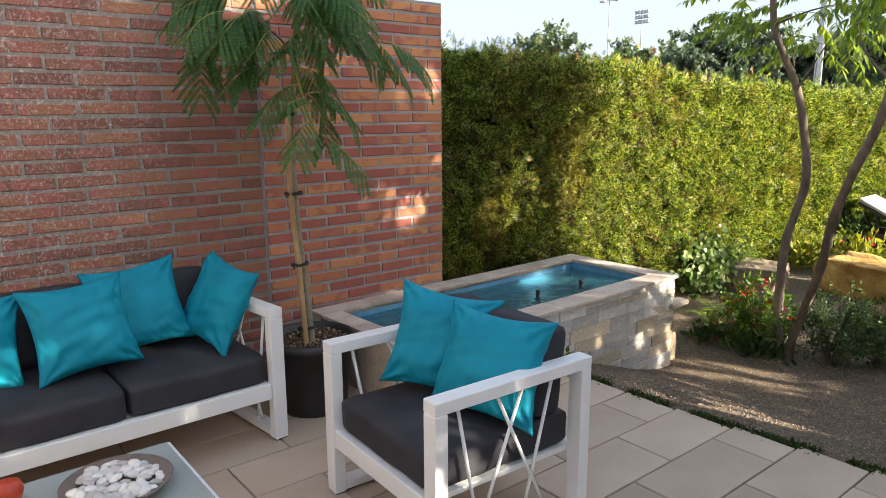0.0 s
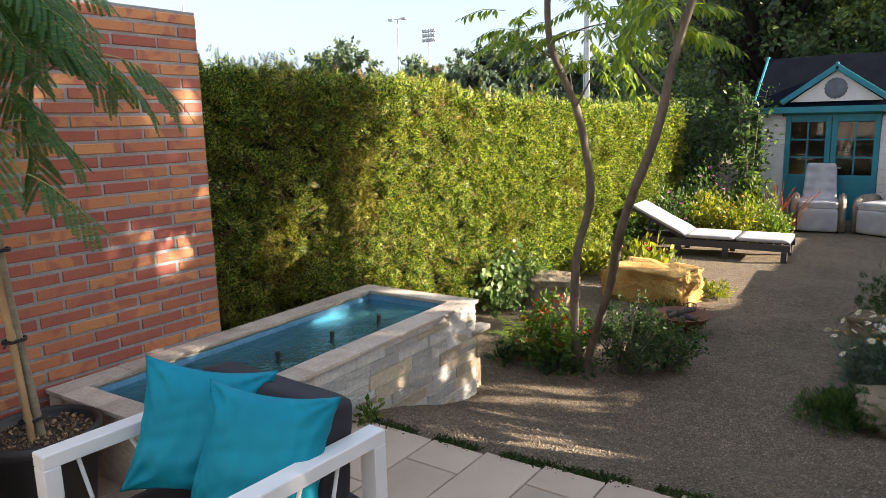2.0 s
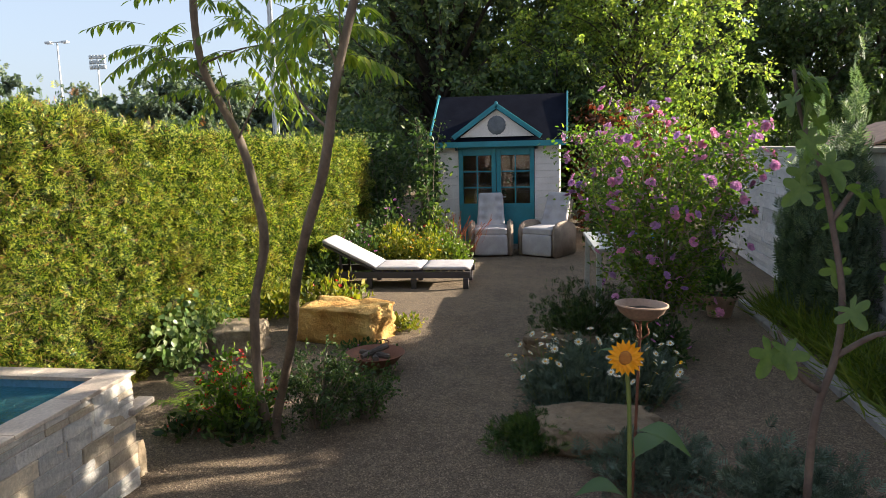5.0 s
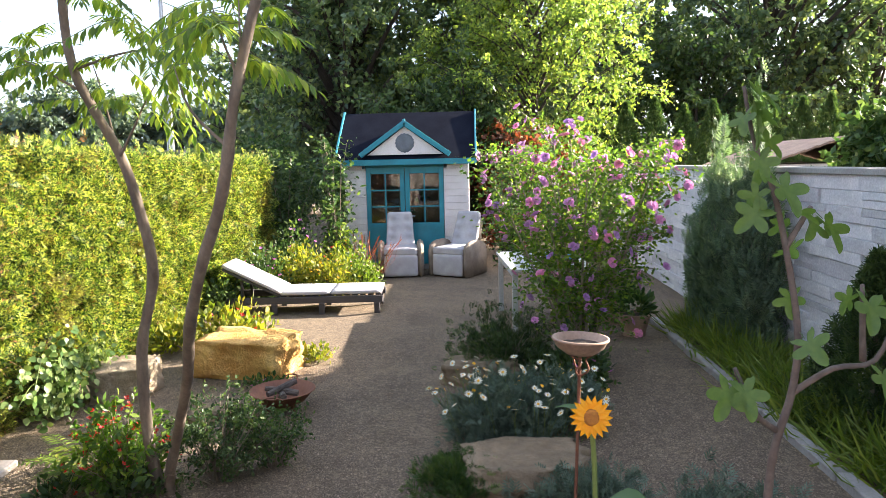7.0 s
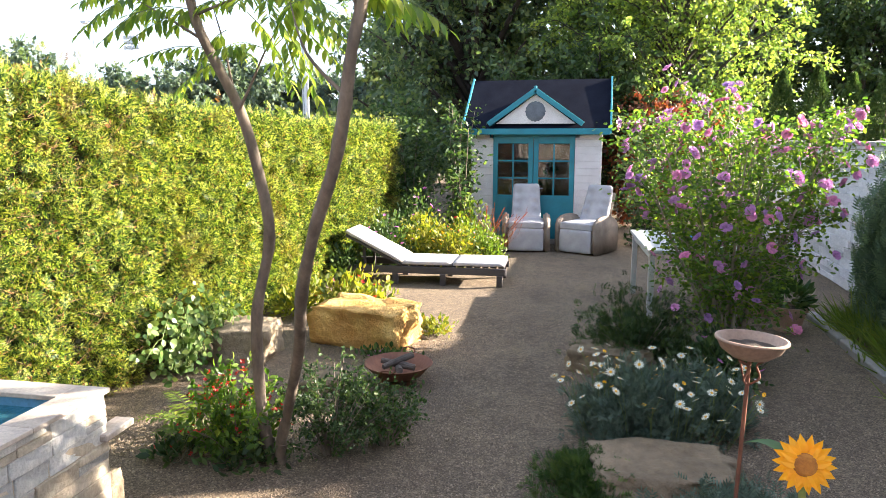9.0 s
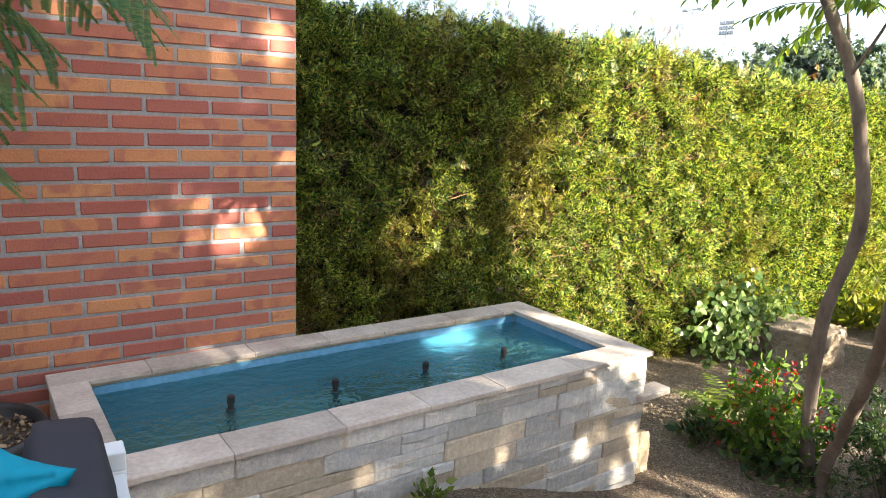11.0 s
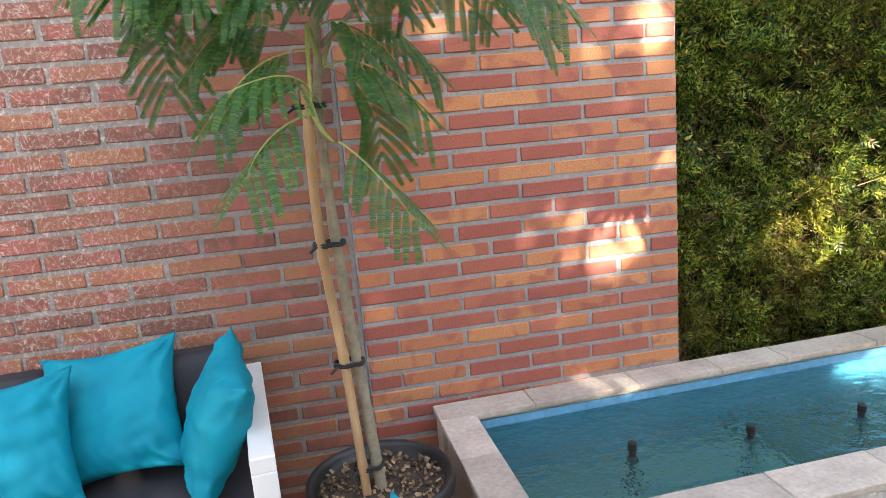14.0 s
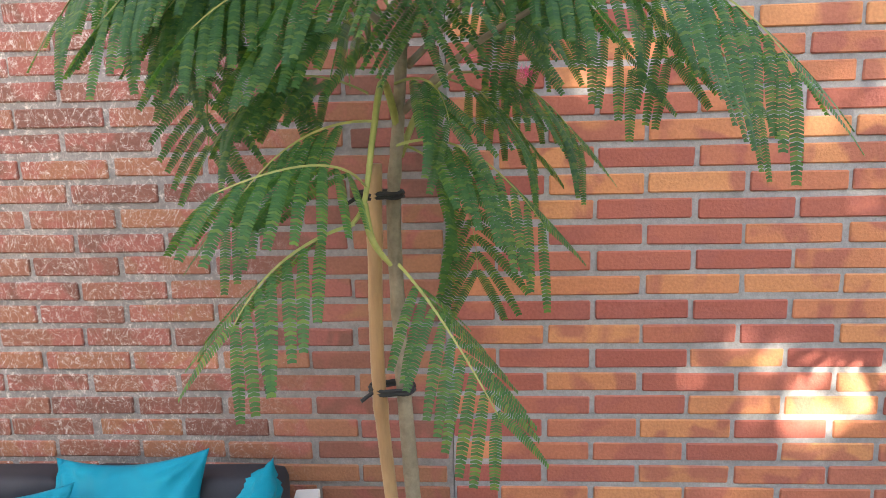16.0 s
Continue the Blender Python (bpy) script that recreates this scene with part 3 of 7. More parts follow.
BLADE = ([(-0.018, 0, 0), (0.018, 0, 0), (0.016, 0.5, 0.10), (-0.016, 0.5, 0.10), (0.003, 1.0, -0.05), (-0.003, 1.0, -0.05)], [(0, 1, 2, 3), (3, 2, 4, 5)])


def spray_template(n=4, width=0.16, length=0.55):
    """A twig tip with pairs of short leaflets, all joined along its spine."""
    v, f = [(0, 0, 0)], []
    spine = [0]
    for i in range(n):
        y0 = i / n * 0.75
        if i:
            v.append((0, y0, 0))
            spine.append(len(v) - 1)
        for s in (1, -1):
            b = len(v)
            dx, dy = s * length * (1 - 0.5 * i / n), length * 0.55
            v += [(dx * 0.5, y0 + dy * 0.5 - width * 0.5, 0.03), (dx, y0 + dy, -0.02), (dx * 0.5, y0 + dy * 0.5 + width * 0.5, 0.03)]
            f.append((spine[-1], b, b + 1, b + 2))
    for a, b in zip(spine, spine[1:]):
        v.append((0.02, (v[a][1] + v[b][1]) / 2, 0.015))
        f.append((a, b, len(v) - 1))
    b = len(v)
    v += [(width * 0.4, 0.85, 0), (0, 1.05, 0)]
    f.append((spine[-1], b, b + 1))
    return v, f


SPRAY = spray_template()


def loose(template):
    """The same spray with every leaflet free of the others."""
    v, f = [], []
    for face in template[1]:
        f.append(tuple(range(len(v), len(v) + len(face))))
        v += [template[0][i] for i in face]
    return v, f


YEW = loose(spray_template(4, 0.15, 0.38))


def ball_points(rng, n, centre, radius, shell=0.55):
    """Points inside an ellipsoid, more towards its skin, with outward directions."""
    d = rng.normal(size=(n, 3))
    d /= np.linalg.norm(d, axis=1, keepdims=True)
    r = shell + (1 - shell) * rng.random((n, 1)) ** 0.6
    return np.asarray(centre) + d * r * np.asarray(radius), d

# ---- ground ----
def edge_x(y):
    """The patio's curved rim."""
    return 1.37 + 0.09 * max(0.0, -1.4 - y) ** 1.5


def ground_z(x, y):
    e = edge_x(y)
    u = max(0.0, min(1.0, (x - e) / 1.25))
    return -0.015 - 0.295 * u * u * (3 - 2 * u)


def make_ground():
    xs = sorted(set([-400, -120, -40, -15, -8] + [round(-4 + 0.25 * i, 3) for i in range(20)] + [round(1.0 + 0.08 * i, 3) for i in range(80)] + [round(7.5 + 0.25 * i, 3) for i in range(30)] + [16, 22, 35, 60, 120, 400, 1500]))
    ys = sorted(set([-400, -120, -40, -15, -9] + [round(-7 + 0.1 * i, 3) for i in range(75)] + [1, 2, 5, 12, 40, 120, 400, 1500]))
    verts, faces = [], []
    for y in ys:
        for x in xs:
            z = ground_z(x, y) - (0.045 if x < edge_x(y) - 0.03 else 0)
            if 1.2 < x < 14 and -7 < y < 0.6:
                z += 0.010 * noise.noise(Vector((x * 1.7, y * 1.7, 0))) + 0.004 * noise.noise(Vector((x * 7, y * 7, 4)))
            verts.append((x, y, z))
    w = len(xs)
    for j in range(len(ys) - 1):
        for i in range(w - 1):
            faces.append((j * w + i, j * w + i + 1, (j + 1) * w + i + 1, (j + 1) * w + i))
    me = bpy.data.meshes.new("ground")
    me.from_pydata(verts, [], faces)
    me.polygons.foreach_set("use_smooth", [True] * len(faces))
    me.materials.append(GRAVEL)
    return tagged(new("ground", me), "beige gravel ground sloping gently from the patio", "ground", kind="structure")


make_ground()
GZ = -0.31


def make_stones():
    """Loose grit on the gravel near the patio and along the path."""
    rng = np.random.default_rng(5)
    n = 16000
    x = 1.35 + 5.5 * rng.random(n) ** 1.5
    y = -4.9 + 4.9 * rng.random(n)
    z = np.array([ground_z(a, b) for a, b in zip(x, y)])
    pos = np.stack([x, y, z + 0.002], 1)
    keep = x > np.array([edge_x(b) for b in y]) + 0.04
    keep &= ~((x < 2.68) & (y > -1.05))
    pos = pos[keep]
    t = [(-0.5, -0.4, 0), (0.5, -0.5, 0), (0.55, 0.4, 0), (-0.4, 0.5, 0), (-0.3, -0.2, 0.5), (0.3, -0.25, 0.55), (0.3, 0.25, 0.5), (-0.2, 0.3, 0.5)]
    f = [(4, 5, 6, 7), (0, 1, 5, 4), (1, 2, 6, 5), (2, 3, 7, 6), (3, 0, 4, 7)]
    d = rng.normal(size=(len(pos), 3))
    d[:, 2] = 0
    ob = scatter("gravel_stones", t, f, pos, d, 0.005 + 0.009 * rng.random(len(pos)) ** 2, surf("grit", (0.17, 0.125, 0.088), (0.29, 0.22, 0.155), 80, 30, 0.85, 0.2, 0.002, random_by="island", spread=0.4), spin=np.tile((0.0, 0.0, 1.0), (len(pos), 1)), rng=rng, smooth=False)
    tagged(ob, "loose beige grit lying on the gravel", "gravel", kind="stuff")


make_stones()

# ---- patio ----
patio = tagged(part("patio", box((5.3, 5.2, 0.04), (-1.35, -2.75, -0.045)), MORTAR), "patio of beige sandstone slabs with thin joints", "patio", kind="structure")
# ---- brick walls ----
P, L, B0 = 0.066, 0.25, 0.375
TOP = 27
wall_garden = tagged(part("wall_garden", box((1.243, 0.205, 2.52), (0.6235, 0.1075, 0.90)), MORTAR), "freestanding wall of red and orange bricks", "wall", kind="structure")
wall_house = tagged(part("wall_house", box((4.6, 0.205, 3.02), (-2.3, 0.1085, 1.15)), MORTAR_OLD), "weathered brick wall with pale creeper marks", "wall", kind="structure")
tagged(part("wall_behind", box((0.25, 7.5, 3.2), (-4.75, -3.4, 1.25)), PLASTER), "plain plastered house wall", "wall", kind="structure")

# ---- raised pond ----
pond = empty("raised_pond", pose(0.222, -0.03, 0, 0, 0, 1.8), "raised rectangular pond clad in split slate with stone coping", "pond")
PL, PW, PZ = 2.385, 0.965, 0.362
part("back_wall", box((PL - 0.02, 0.09, 0.66), (PL / 2, -0.058, 0.0)), SLATE_TAN, pond)
part("front_wall", box((PL - 0.02, 0.075, 0.66), (PL / 2, -PW + 0.068, 0.0)), SLATE_TAN, pond)
for ly in (-0.107, -PW + 0.110):
    part("liner", box((PL - 0.26, 0.007, 0.62), (PL / 2, ly, 0.01)), BLUE_LINER, pond, "blue painted inside")
part("end_wall", box((0.09, PW - 0.24, 0.66), (0.072, -PW / 2 + 0.01, 0.0)), SLATE_TAN, pond, "rough tan rendered end wall")
part("end_wall", box((0.09, PW - 0.24, 0.66), (PL - 0.075, -PW / 2 + 0.01, 0.0)), BLUE_LINER, pond)
part("liner", box((0.006, PW - 0.25, 0.60), (0.121, -PW / 2 + 0.01, 0.02)), BLUE_LINER, pond, "blue painted inside")
part("pond_floor", box((PL - 0.2, PW - 0.24, 0.03), (PL / 2, -PW / 2, -0.20)), POND_FLOOR, pond, "algae-green pond floor")
w = bmesh.new()
bmesh.ops.create_grid(w, x_segments=40, y_segments=16, size=0.5)
bmesh.ops.scale(w, vec=(PL - 0.236, PW - 0.224, 1), verts=w.verts)
bmesh.ops.translate(w, vec=(PL / 2, -PW / 2 + 0.002, 0.288), verts=w.verts)
water = part("water", w, WATER, pond, "dark blue-green rippled water", smooth=True)
water.visible_shadow = False


def coping(x0, x1, y0, y1):
    return part("coping_stone", box((x1 - x0 - 0.002, y1 - y0 - 0.002, 0.022), ((x0 + x1) / 2, (y0 + y1) / 2, PZ - 0.011 + 0.001 * math.sin(9 * x0 + 5 * y0)), 0.0025), CAP, pond)


for x0, x1 in ((0.0, 0.36), (0.36, 0.78), (0.78, 1.13), (1.13, 1.42), (1.42, 1.84), (1.84, 2.16), (2.16, PL)):
    coping(x0, x1, -0.135, 0.0)
for x0, x1 in ((0.0, 0.42), (0.42, 0.80), (0.80, 1.14), (1.14, 1.49), (1.49, 1.92), (1.92, PL)):
    coping(x0, x1, -PW, -PW + 0.16)
for y0, y1 in ((-0.42, -0.135), (-PW + 0.16, -0.42)):
    coping(0.0, 0.135, y0, y1)
    coping(PL - 0.15, PL, y0, y1)


def nozzle():
    b = lathe([(0, 0), (0.012, 0), (0.012, 0.36), (0.019, 0.365), (0.019, 0.40), (0.012, 0.405), (0.012, 0.42), (0.015, 0.425), (0.015, 0.450), (0.010, 0.455), (0, 0.455)], 12)
    return part("fountain_nozzle", b, RUBBER, pond, "black plastic fountain nozzle", at=pose(0, 0, 0))


nz = nozzle()
for i, (x, y, z) in enumerate(((0.55, -0.50, 0.345), (0.965, -0.515, 0.34), (1.40, -0.50, 0.335), (1.83, -0.50, 0.335))):
    m = pose(x, y, z - 0.455, 2 * (i - 1), 1.5, 0)
    if i == 0:
        nz.matrix_basis = m
    else:
        shared("fountain_nozzle", nz.data, pond, m)

# ---- hedge ----
hedge = empty("hedge", pose(0, 0, 0), "tall clipped evergreen hedge with sunlit yellow-green foliage", "hedge", kind="")
H0, H1, HY, HD = 1.28, 11.25, 0.26, 0.75


def hedge_top(x):
    return 1.62 + 0.27 / (1 + math.exp((x - 4.6) / 1.1)) + 0.02 * math.sin(2.1 * x) + 0.015 * math.sin(5.3 * x + 1)


# dark boxes behind the leaves stand in for the hedge's shaded depth
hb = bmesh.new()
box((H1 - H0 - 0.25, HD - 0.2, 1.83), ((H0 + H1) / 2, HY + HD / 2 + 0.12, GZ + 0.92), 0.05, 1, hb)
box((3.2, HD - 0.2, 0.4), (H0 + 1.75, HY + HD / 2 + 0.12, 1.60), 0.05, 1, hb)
part("hedge_core", hb, HEDGE_SHADE, hedge, "dark box behind the leaves, coloured as the shade inside")


def hedge_leaves():
    rng = np.random.default_rng(11)
    out = []
    n = 92000
    u = rng.random(n)
    x = H0 + (H1 - H0) * (0.6 * u ** 1.7 + 0.4 * u)
    kind = rng.random(n)
    top = np.array([hedge_top(a) for a in x])
    lump = np.array([noise.noise(Vector((a * 2.2, b * 2.2, 7.0))) for a, b in zip(x, rng.random(n) * 0)])
    pos = np.zeros((n, 3))
    nor = np.zeros((n, 3))
    face = kind < 0.84
    roof = (kind >= 0.84) & (kind < 0.95)
    end = kind >= 0.95
    v = rng.random(n)
    z = GZ + 0.02 + (top - GZ) * v
    dep = np.array([0.08 * noise.noise(Vector((a * 2.4, 3.1, b * 2.4))) + 0.13 * noise.noise(Vector((a * 6.0, 8.0, b * 6.0))) + 0.08 * noise.noise(Vector((a * 15, 1.0, b * 15))) for a, b in zip(x, z)])
    inn = rng.random(n) ** 2 * 0.10
    gap = np.array([noise.noise(Vector((a * 9, 2.0, b * 9))) + 0.6 * noise.noise(Vector((a * 19, 5.0, b * 19))) for a, b in zip(x, z)])
    inn = np.where(gap < -0.14, inn + 0.15, inn)
    pos[face] = np.stack([x, HY - dep + inn, z], 1)[face]
    nor[face] = (0, -1, 0.12)
    pos[roof] = np.stack([x, HY + HD * v, top - inn + dep], 1)[roof]
    nor[roof] = (0, -0.15, 1)
    e1 = rng.random(n) < 0.35
    pos[end] = np.stack([np.where(e1, H0 + 0.03 + inn, H1 - inn + dep), HY + HD * rng.random(n), z], 1)[end]
    nor[end] = (1, 0, 0.1)
    nor[end & e1] = (-1, 0, 0.1)
    d = nor * 0.60 + rng.normal(size=(n, 3)) * 0.50 + np.array((0, 0, 0.25))
    sc = (0.046 + 0.052 * rng.random(n)) * (0.82 + 0.05 * np.clip(x, 0, 11))
    scatter("foliage", *YEW, pos, d, sc, LEAF_HEDGE, hedge, "dense small evergreen leaves", rng=rng)["kind"] = "stuff"
    # bare brown twigs showing in the gaps near the wall
    m = 2600
    xs = H0 + 3.4 * rng.random(m) ** 1.4
    zs = GZ + 0.1 + 1.9 * rng.random(m)
    ys = np.array([HY + 0.05 - 0.08 * noise.noise(Vector((a * 2.4, 3.1, b * 2.4))) - 0.13 * noise.noise(Vector((a * 6.0, 8.0, b * 6.0))) for a, b in zip(xs, zs)])
    scatter("bare_wood", *TWIG, np.stack([xs, ys, zs], 1), rng.normal(size=(m, 3)) * (0.7, 0.4, 0.6) + (0, -0.25, 0.2), 0.10 + 0.14 * rng.random(m), TWIG_BROWN, hedge, "bare brown twigs", rng=rng, smooth=False)["kind"] = "stuff"
    # stray shoots along the top
    m = 420
    xs = H0 + (H1 - H0) * rng.random(m) ** 1.3
    base = np.stack([xs, HY + 0.6 * rng.random(m), [hedge_top(a) for a in xs]], 1)
    k = 5
    pos = np.repeat(base, k, 0) + np.tile(np.arange(k), m)[:, None] * np.repeat((np.array((0, 0, 0.028)) + rng.normal(size=(m, 3)) * 0.008), k, 0) * np.repeat(0.4 + rng.random(m) ** 3 * 1.1, k)[:, None]
    d = rng.normal(size=(m * k, 3)) * 0.45 + (0, 0, 0.9)
    scatter("new_growth", *SPRAY, pos, d, 0.045 + 0.03 * rng.random(m * k), LEAF_HEDGE, hedge, "stray new shoots", rng=rng)["kind"] = "stuff"


hedge_leaves()

# ---- white stone wall on the far side of the path ----
wall_stone = tagged(part("wall_stone", box((10.6, 0.24, 1.72), (8.2, -6.13, 0.54)), WHITE_STONE), "pale split-stone garden wall", "wall", kind="structure")
part("wall_coping", box((10.7, 0.34, 0.05), (8.2, -6.13, 1.425), 0.006), CONCRETE, wall_stone, "flat concrete coping")
kerb = tagged(part("kerb", box((1.0, 0.1, 0.16), (3.0, -5.27, GZ - 0.02), 0.01), CONCRETE), "low concrete edging along the gravel path", "kerb", kind="structure")
for i in range(1, 5):
    shared("edging_block", kerb.data, kerb, pose(i * 1.005, i * 0.012, 0))
# ---- garden house ----
SX = 11.9


def garden_house():
    s = empty("garden_house", pose(SX, -2.0, -0.22), "small white garden house with teal doors, trim and dark felt roof", "shed")
    W2, DP, EH = 1.1, 2.0, 1.80
    part("base", box((DP + 0.1, 2 * W2 + 0.1, 0.10), (DP / 2, 0, -0.06)), CONCRETE, s, "grey slab under the house")
    # front boards, left and right of the doors
    for y0, y1, nm in ((0.72, W2, "front_boards"), (-W2, -0.66, "front_boards")):
        nb = max(1, int(EH / 0.12))
        for k in range(nb):
            part("board", box((0.03, y1 - y0, EH / nb - 0.002), (0.015 + 0.0006 * (k % 2), (y0 + y1) / 2, (k + 0.5) * EH / nb), 0.004), SHED_WHITE, s)
    for y in (W2 - 0.015, -W2 + 0.015):
        part("side_wall", box((DP, 0.03, EH + 0.02), (DP / 2 + 0.03, y, EH / 2)), SHED_WHITE, s)
        g = bmesh.new()
        a = [g.verts.new((x, y + dy, z)) for dy in (-0.015, 0.015) for x, z in ((0.03, EH), (DP, EH), (DP / 2, EH + 0.85))]
        g.faces.new(a[:3]), g.faces.new(a[3:][::-1])
        for i in range(3):
            g.faces.new((a[i], a[(i + 1) % 3], a[3 + (i + 1) % 3], a[3 + i]))
        bmesh.ops.recalc_face_normals(g, faces=g.faces)
        part("gable", g, SHED_WHITE, s)
    part("back_wall", box((0.03, 2 * W2, EH), (DP, 0, EH / 2)), INTERIOR, s)
    part("header", box((0.03, 1.5, 0.16), (0.015, 0.03, EH - 0.02)), TEAL_PAINT, s, "teal board over the doors")
    # roof
    for sgn, nm in ((1, "roof"), (-1, "roof")):
        r = bmesh.new()
        x0, x1 = (-0.16, DP / 2) if sgn > 0 else (DP + 0.16, DP / 2)
        z0, z1 = EH + 0.02, EH + 0.90
        vs = [r.verts.new((x, y, z + dz)) for dz in (0, 0.04) for x, y, z in ((x0, W2 + 0.12, z0), (x0, -W2 - 0.12, z0), (x1, -W2 - 0.12, z1), (x1, W2 + 0.12, z1))]
        for q in ((0, 1, 2, 3), (7, 6, 5, 4), (0, 4, 5, 1), (1, 5, 6, 2), (2, 6, 7, 3), (3, 7, 4, 0)):
            r.faces.new([vs[i] for i in q])
        bmesh.ops.recalc_face_normals(r, faces=r.faces)
        part(nm, r, FELT, s, "dark felt roof slope")
    part("fascia", box((0.03, 2 * W2 + 0.26, 0.10), (-0.165, 0, EH + 0.01), 0.004), TEAL_PAINT, s, "teal eaves board")
    for y in (W2 + 0.13, -W2 - 0.13):
        part("bargeboard", bar((-0.17, y, EH + 0.02), (DP / 2, y, EH + 0.94), 0.03, 0.10, None, 0.003), TEAL_PAINT, s, "teal gable board")
        part("bargeboard", bar((DP + 0.17, y, EH + 0.02), (DP / 2, y, EH + 0.94), 0.03, 0.10, None, 0.003), TEAL_PAINT, s, "teal gable board")
    # pediment over the doors
    zb, zt, hw, px = EH + 0.14, EH + 0.62, 0.66, -0.13
    g = bmesh.new()
    a = [g.verts.new((x, y, z)) for x in (px, px + 0.05) for y, z in ((-hw, zb), (hw, zb), (0, zt))]
    g.faces.new(a[:3][::-1]), g.faces.new(a[3:])
    for i in range(3):
        g.faces.new((a[i], a[(i + 1) % 3], a[3 + (i + 1) % 3], a[3 + i]))
    bmesh.ops.recalc_face_normals(g, faces=g.faces)
    part("pediment", g, SHED_WHITE, s, "small white pediment")
    for sg in (1, -1):
        part("pediment_board", bar((px - 0.03, sg * (hw + 0.12), zb - 0.01), (px - 0.03, 0, zt + 0.06), 0.10, 0.085, None, 0.003), TEAL_PAINT, s, "teal pediment board")
    r2 = bmesh.new()
    for sg in (1, -1):
        vs = [r2.verts.new(p) for p in ((px, sg * (hw + 0.1), zb + 0.03), (px, 0, zt + 0.09), (DP / 2 - 0.25, 0, zt + 0.09), (0.35, sg * (hw + 0.1), zb + 0.03))]
        r2.faces.new(vs if sg > 0 else vs[::-1])
    part("pediment_roof", r2, FELT, s)
    d = lathe([(0, 0.02), (0.10, 0.02), (0.14, 0.012), (0.165, 0.0), (0, 0)], 36)
    for v in d.verts:
        rr = math.hypot(v.co.x, v.co.y)
        if rr > 0.12:
            k = 1 + 0.05 * math.cos(16 * math.atan2(v.co.y, v.co.x))
            v.co.x *= k
            v.co.y *= k
    part("round_ornament", d, ORNAMENT, s, "scalloped grey disc", at=pose(px - 0.004, 0.0, zb + 0.20, 0, -90, 0))
    part("finial", box((0.06, 0.05, 0.12), (px - 0.05, 0, zt + 0.07), 0.01), TEAL_PAINT, s)
    # doors
    for sg in (1, -1):
        dy = 0.03 + sg * 0.345
        door = part("door", box((0.035, 0.68, 0.74), (0.0, dy, 0.37), 0.004), TEAL_PAINT, s, "teal door with six panes")
        for y in (dy - 0.30, dy + 0.30):
            part("stile", box((0.035, 0.08, 0.99), (0.0, y, 1.235), 0.004), TEAL_PAINT, door)
        part("rail", box((0.035, 0.52, 0.12), (0, dy, 1.67), 0.004), TEAL_PAINT, door)
        for k in (1, 2):
            part("glazing_bar", box((0.025, 0.52, 0.022), (0, dy, 0.74 + k * 0.29)), TEAL_PAINT, door)
        part("glazing_bar", box((0.023, 0.022, 0.87), (0, dy, 1.175)), TEAL_PAINT, door)
        for k in range(3):
            for c in (-1, 1):
                part("pane", box((0.004, 0.247, 0.268), (0.004, dy + c * 0.135, 0.885 + k * 0.29)), GLASS, door).visible_shadow = False
        if sg < 0:
            part("handle", bar((-0.05, dy + 0.27, 0.86), (-0.05, dy + 0.17, 0.86), 0.018, 0.018, None, 0.004), GALV, door, "steel lever handle")
            part("handle_plate", box((0.01, 0.035, 0.20), (-0.022, dy + 0.29, 0.84), 0.003), GALV, door)
    return s


garden_house()

# ---- lounge set ----
def side_frame(parent, x, depth, arm):
    """One arm of the lounge set: posts, arm rail, floor rail and crossed rods, in the yz plane at x."""
    t, w = 0.05, 0.065
    part("front_post", box((w, t, arm - 0.051), (x, t / 2, arm / 2 - 0.0195), 0.003), WHITE_METAL, parent)
    part("back_post", box((w, t, arm - 0.051), (x, depth - t / 2, arm / 2 - 0.0195), 0.003), WHITE_METAL, parent)
    part("armrest", box((w, depth, 0.045), (x, depth / 2, arm - 0.0225), 0.003), WHITE_METAL, parent)
    part("floor_rail", box((w, depth - 2 * t - 0.001, 0.035), (x, depth / 2, 0.0295), 0.003), WHITE_METAL, parent)
    for y in (t / 2, depth - t / 2):
        part("foot_pad", box((w - 0.01, t - 0.01, 0.006), (x, y, 0.003)), RUBBER, parent)
    for a, b in ((0.10, 0.27), (0.37, 0.80), (0.57, 0.20), (0.80, 0.56)):
        d0, d1 = t, depth - t
        p0, p1 = d0 + a * (d1 - d0), d0 + b * (d1 - d0)
        part("rod", tube([(x, p0, arm - 0.046), (x, p1, 0.047)], 0.0065, 8), WHITE_METAL, parent, smooth=True)


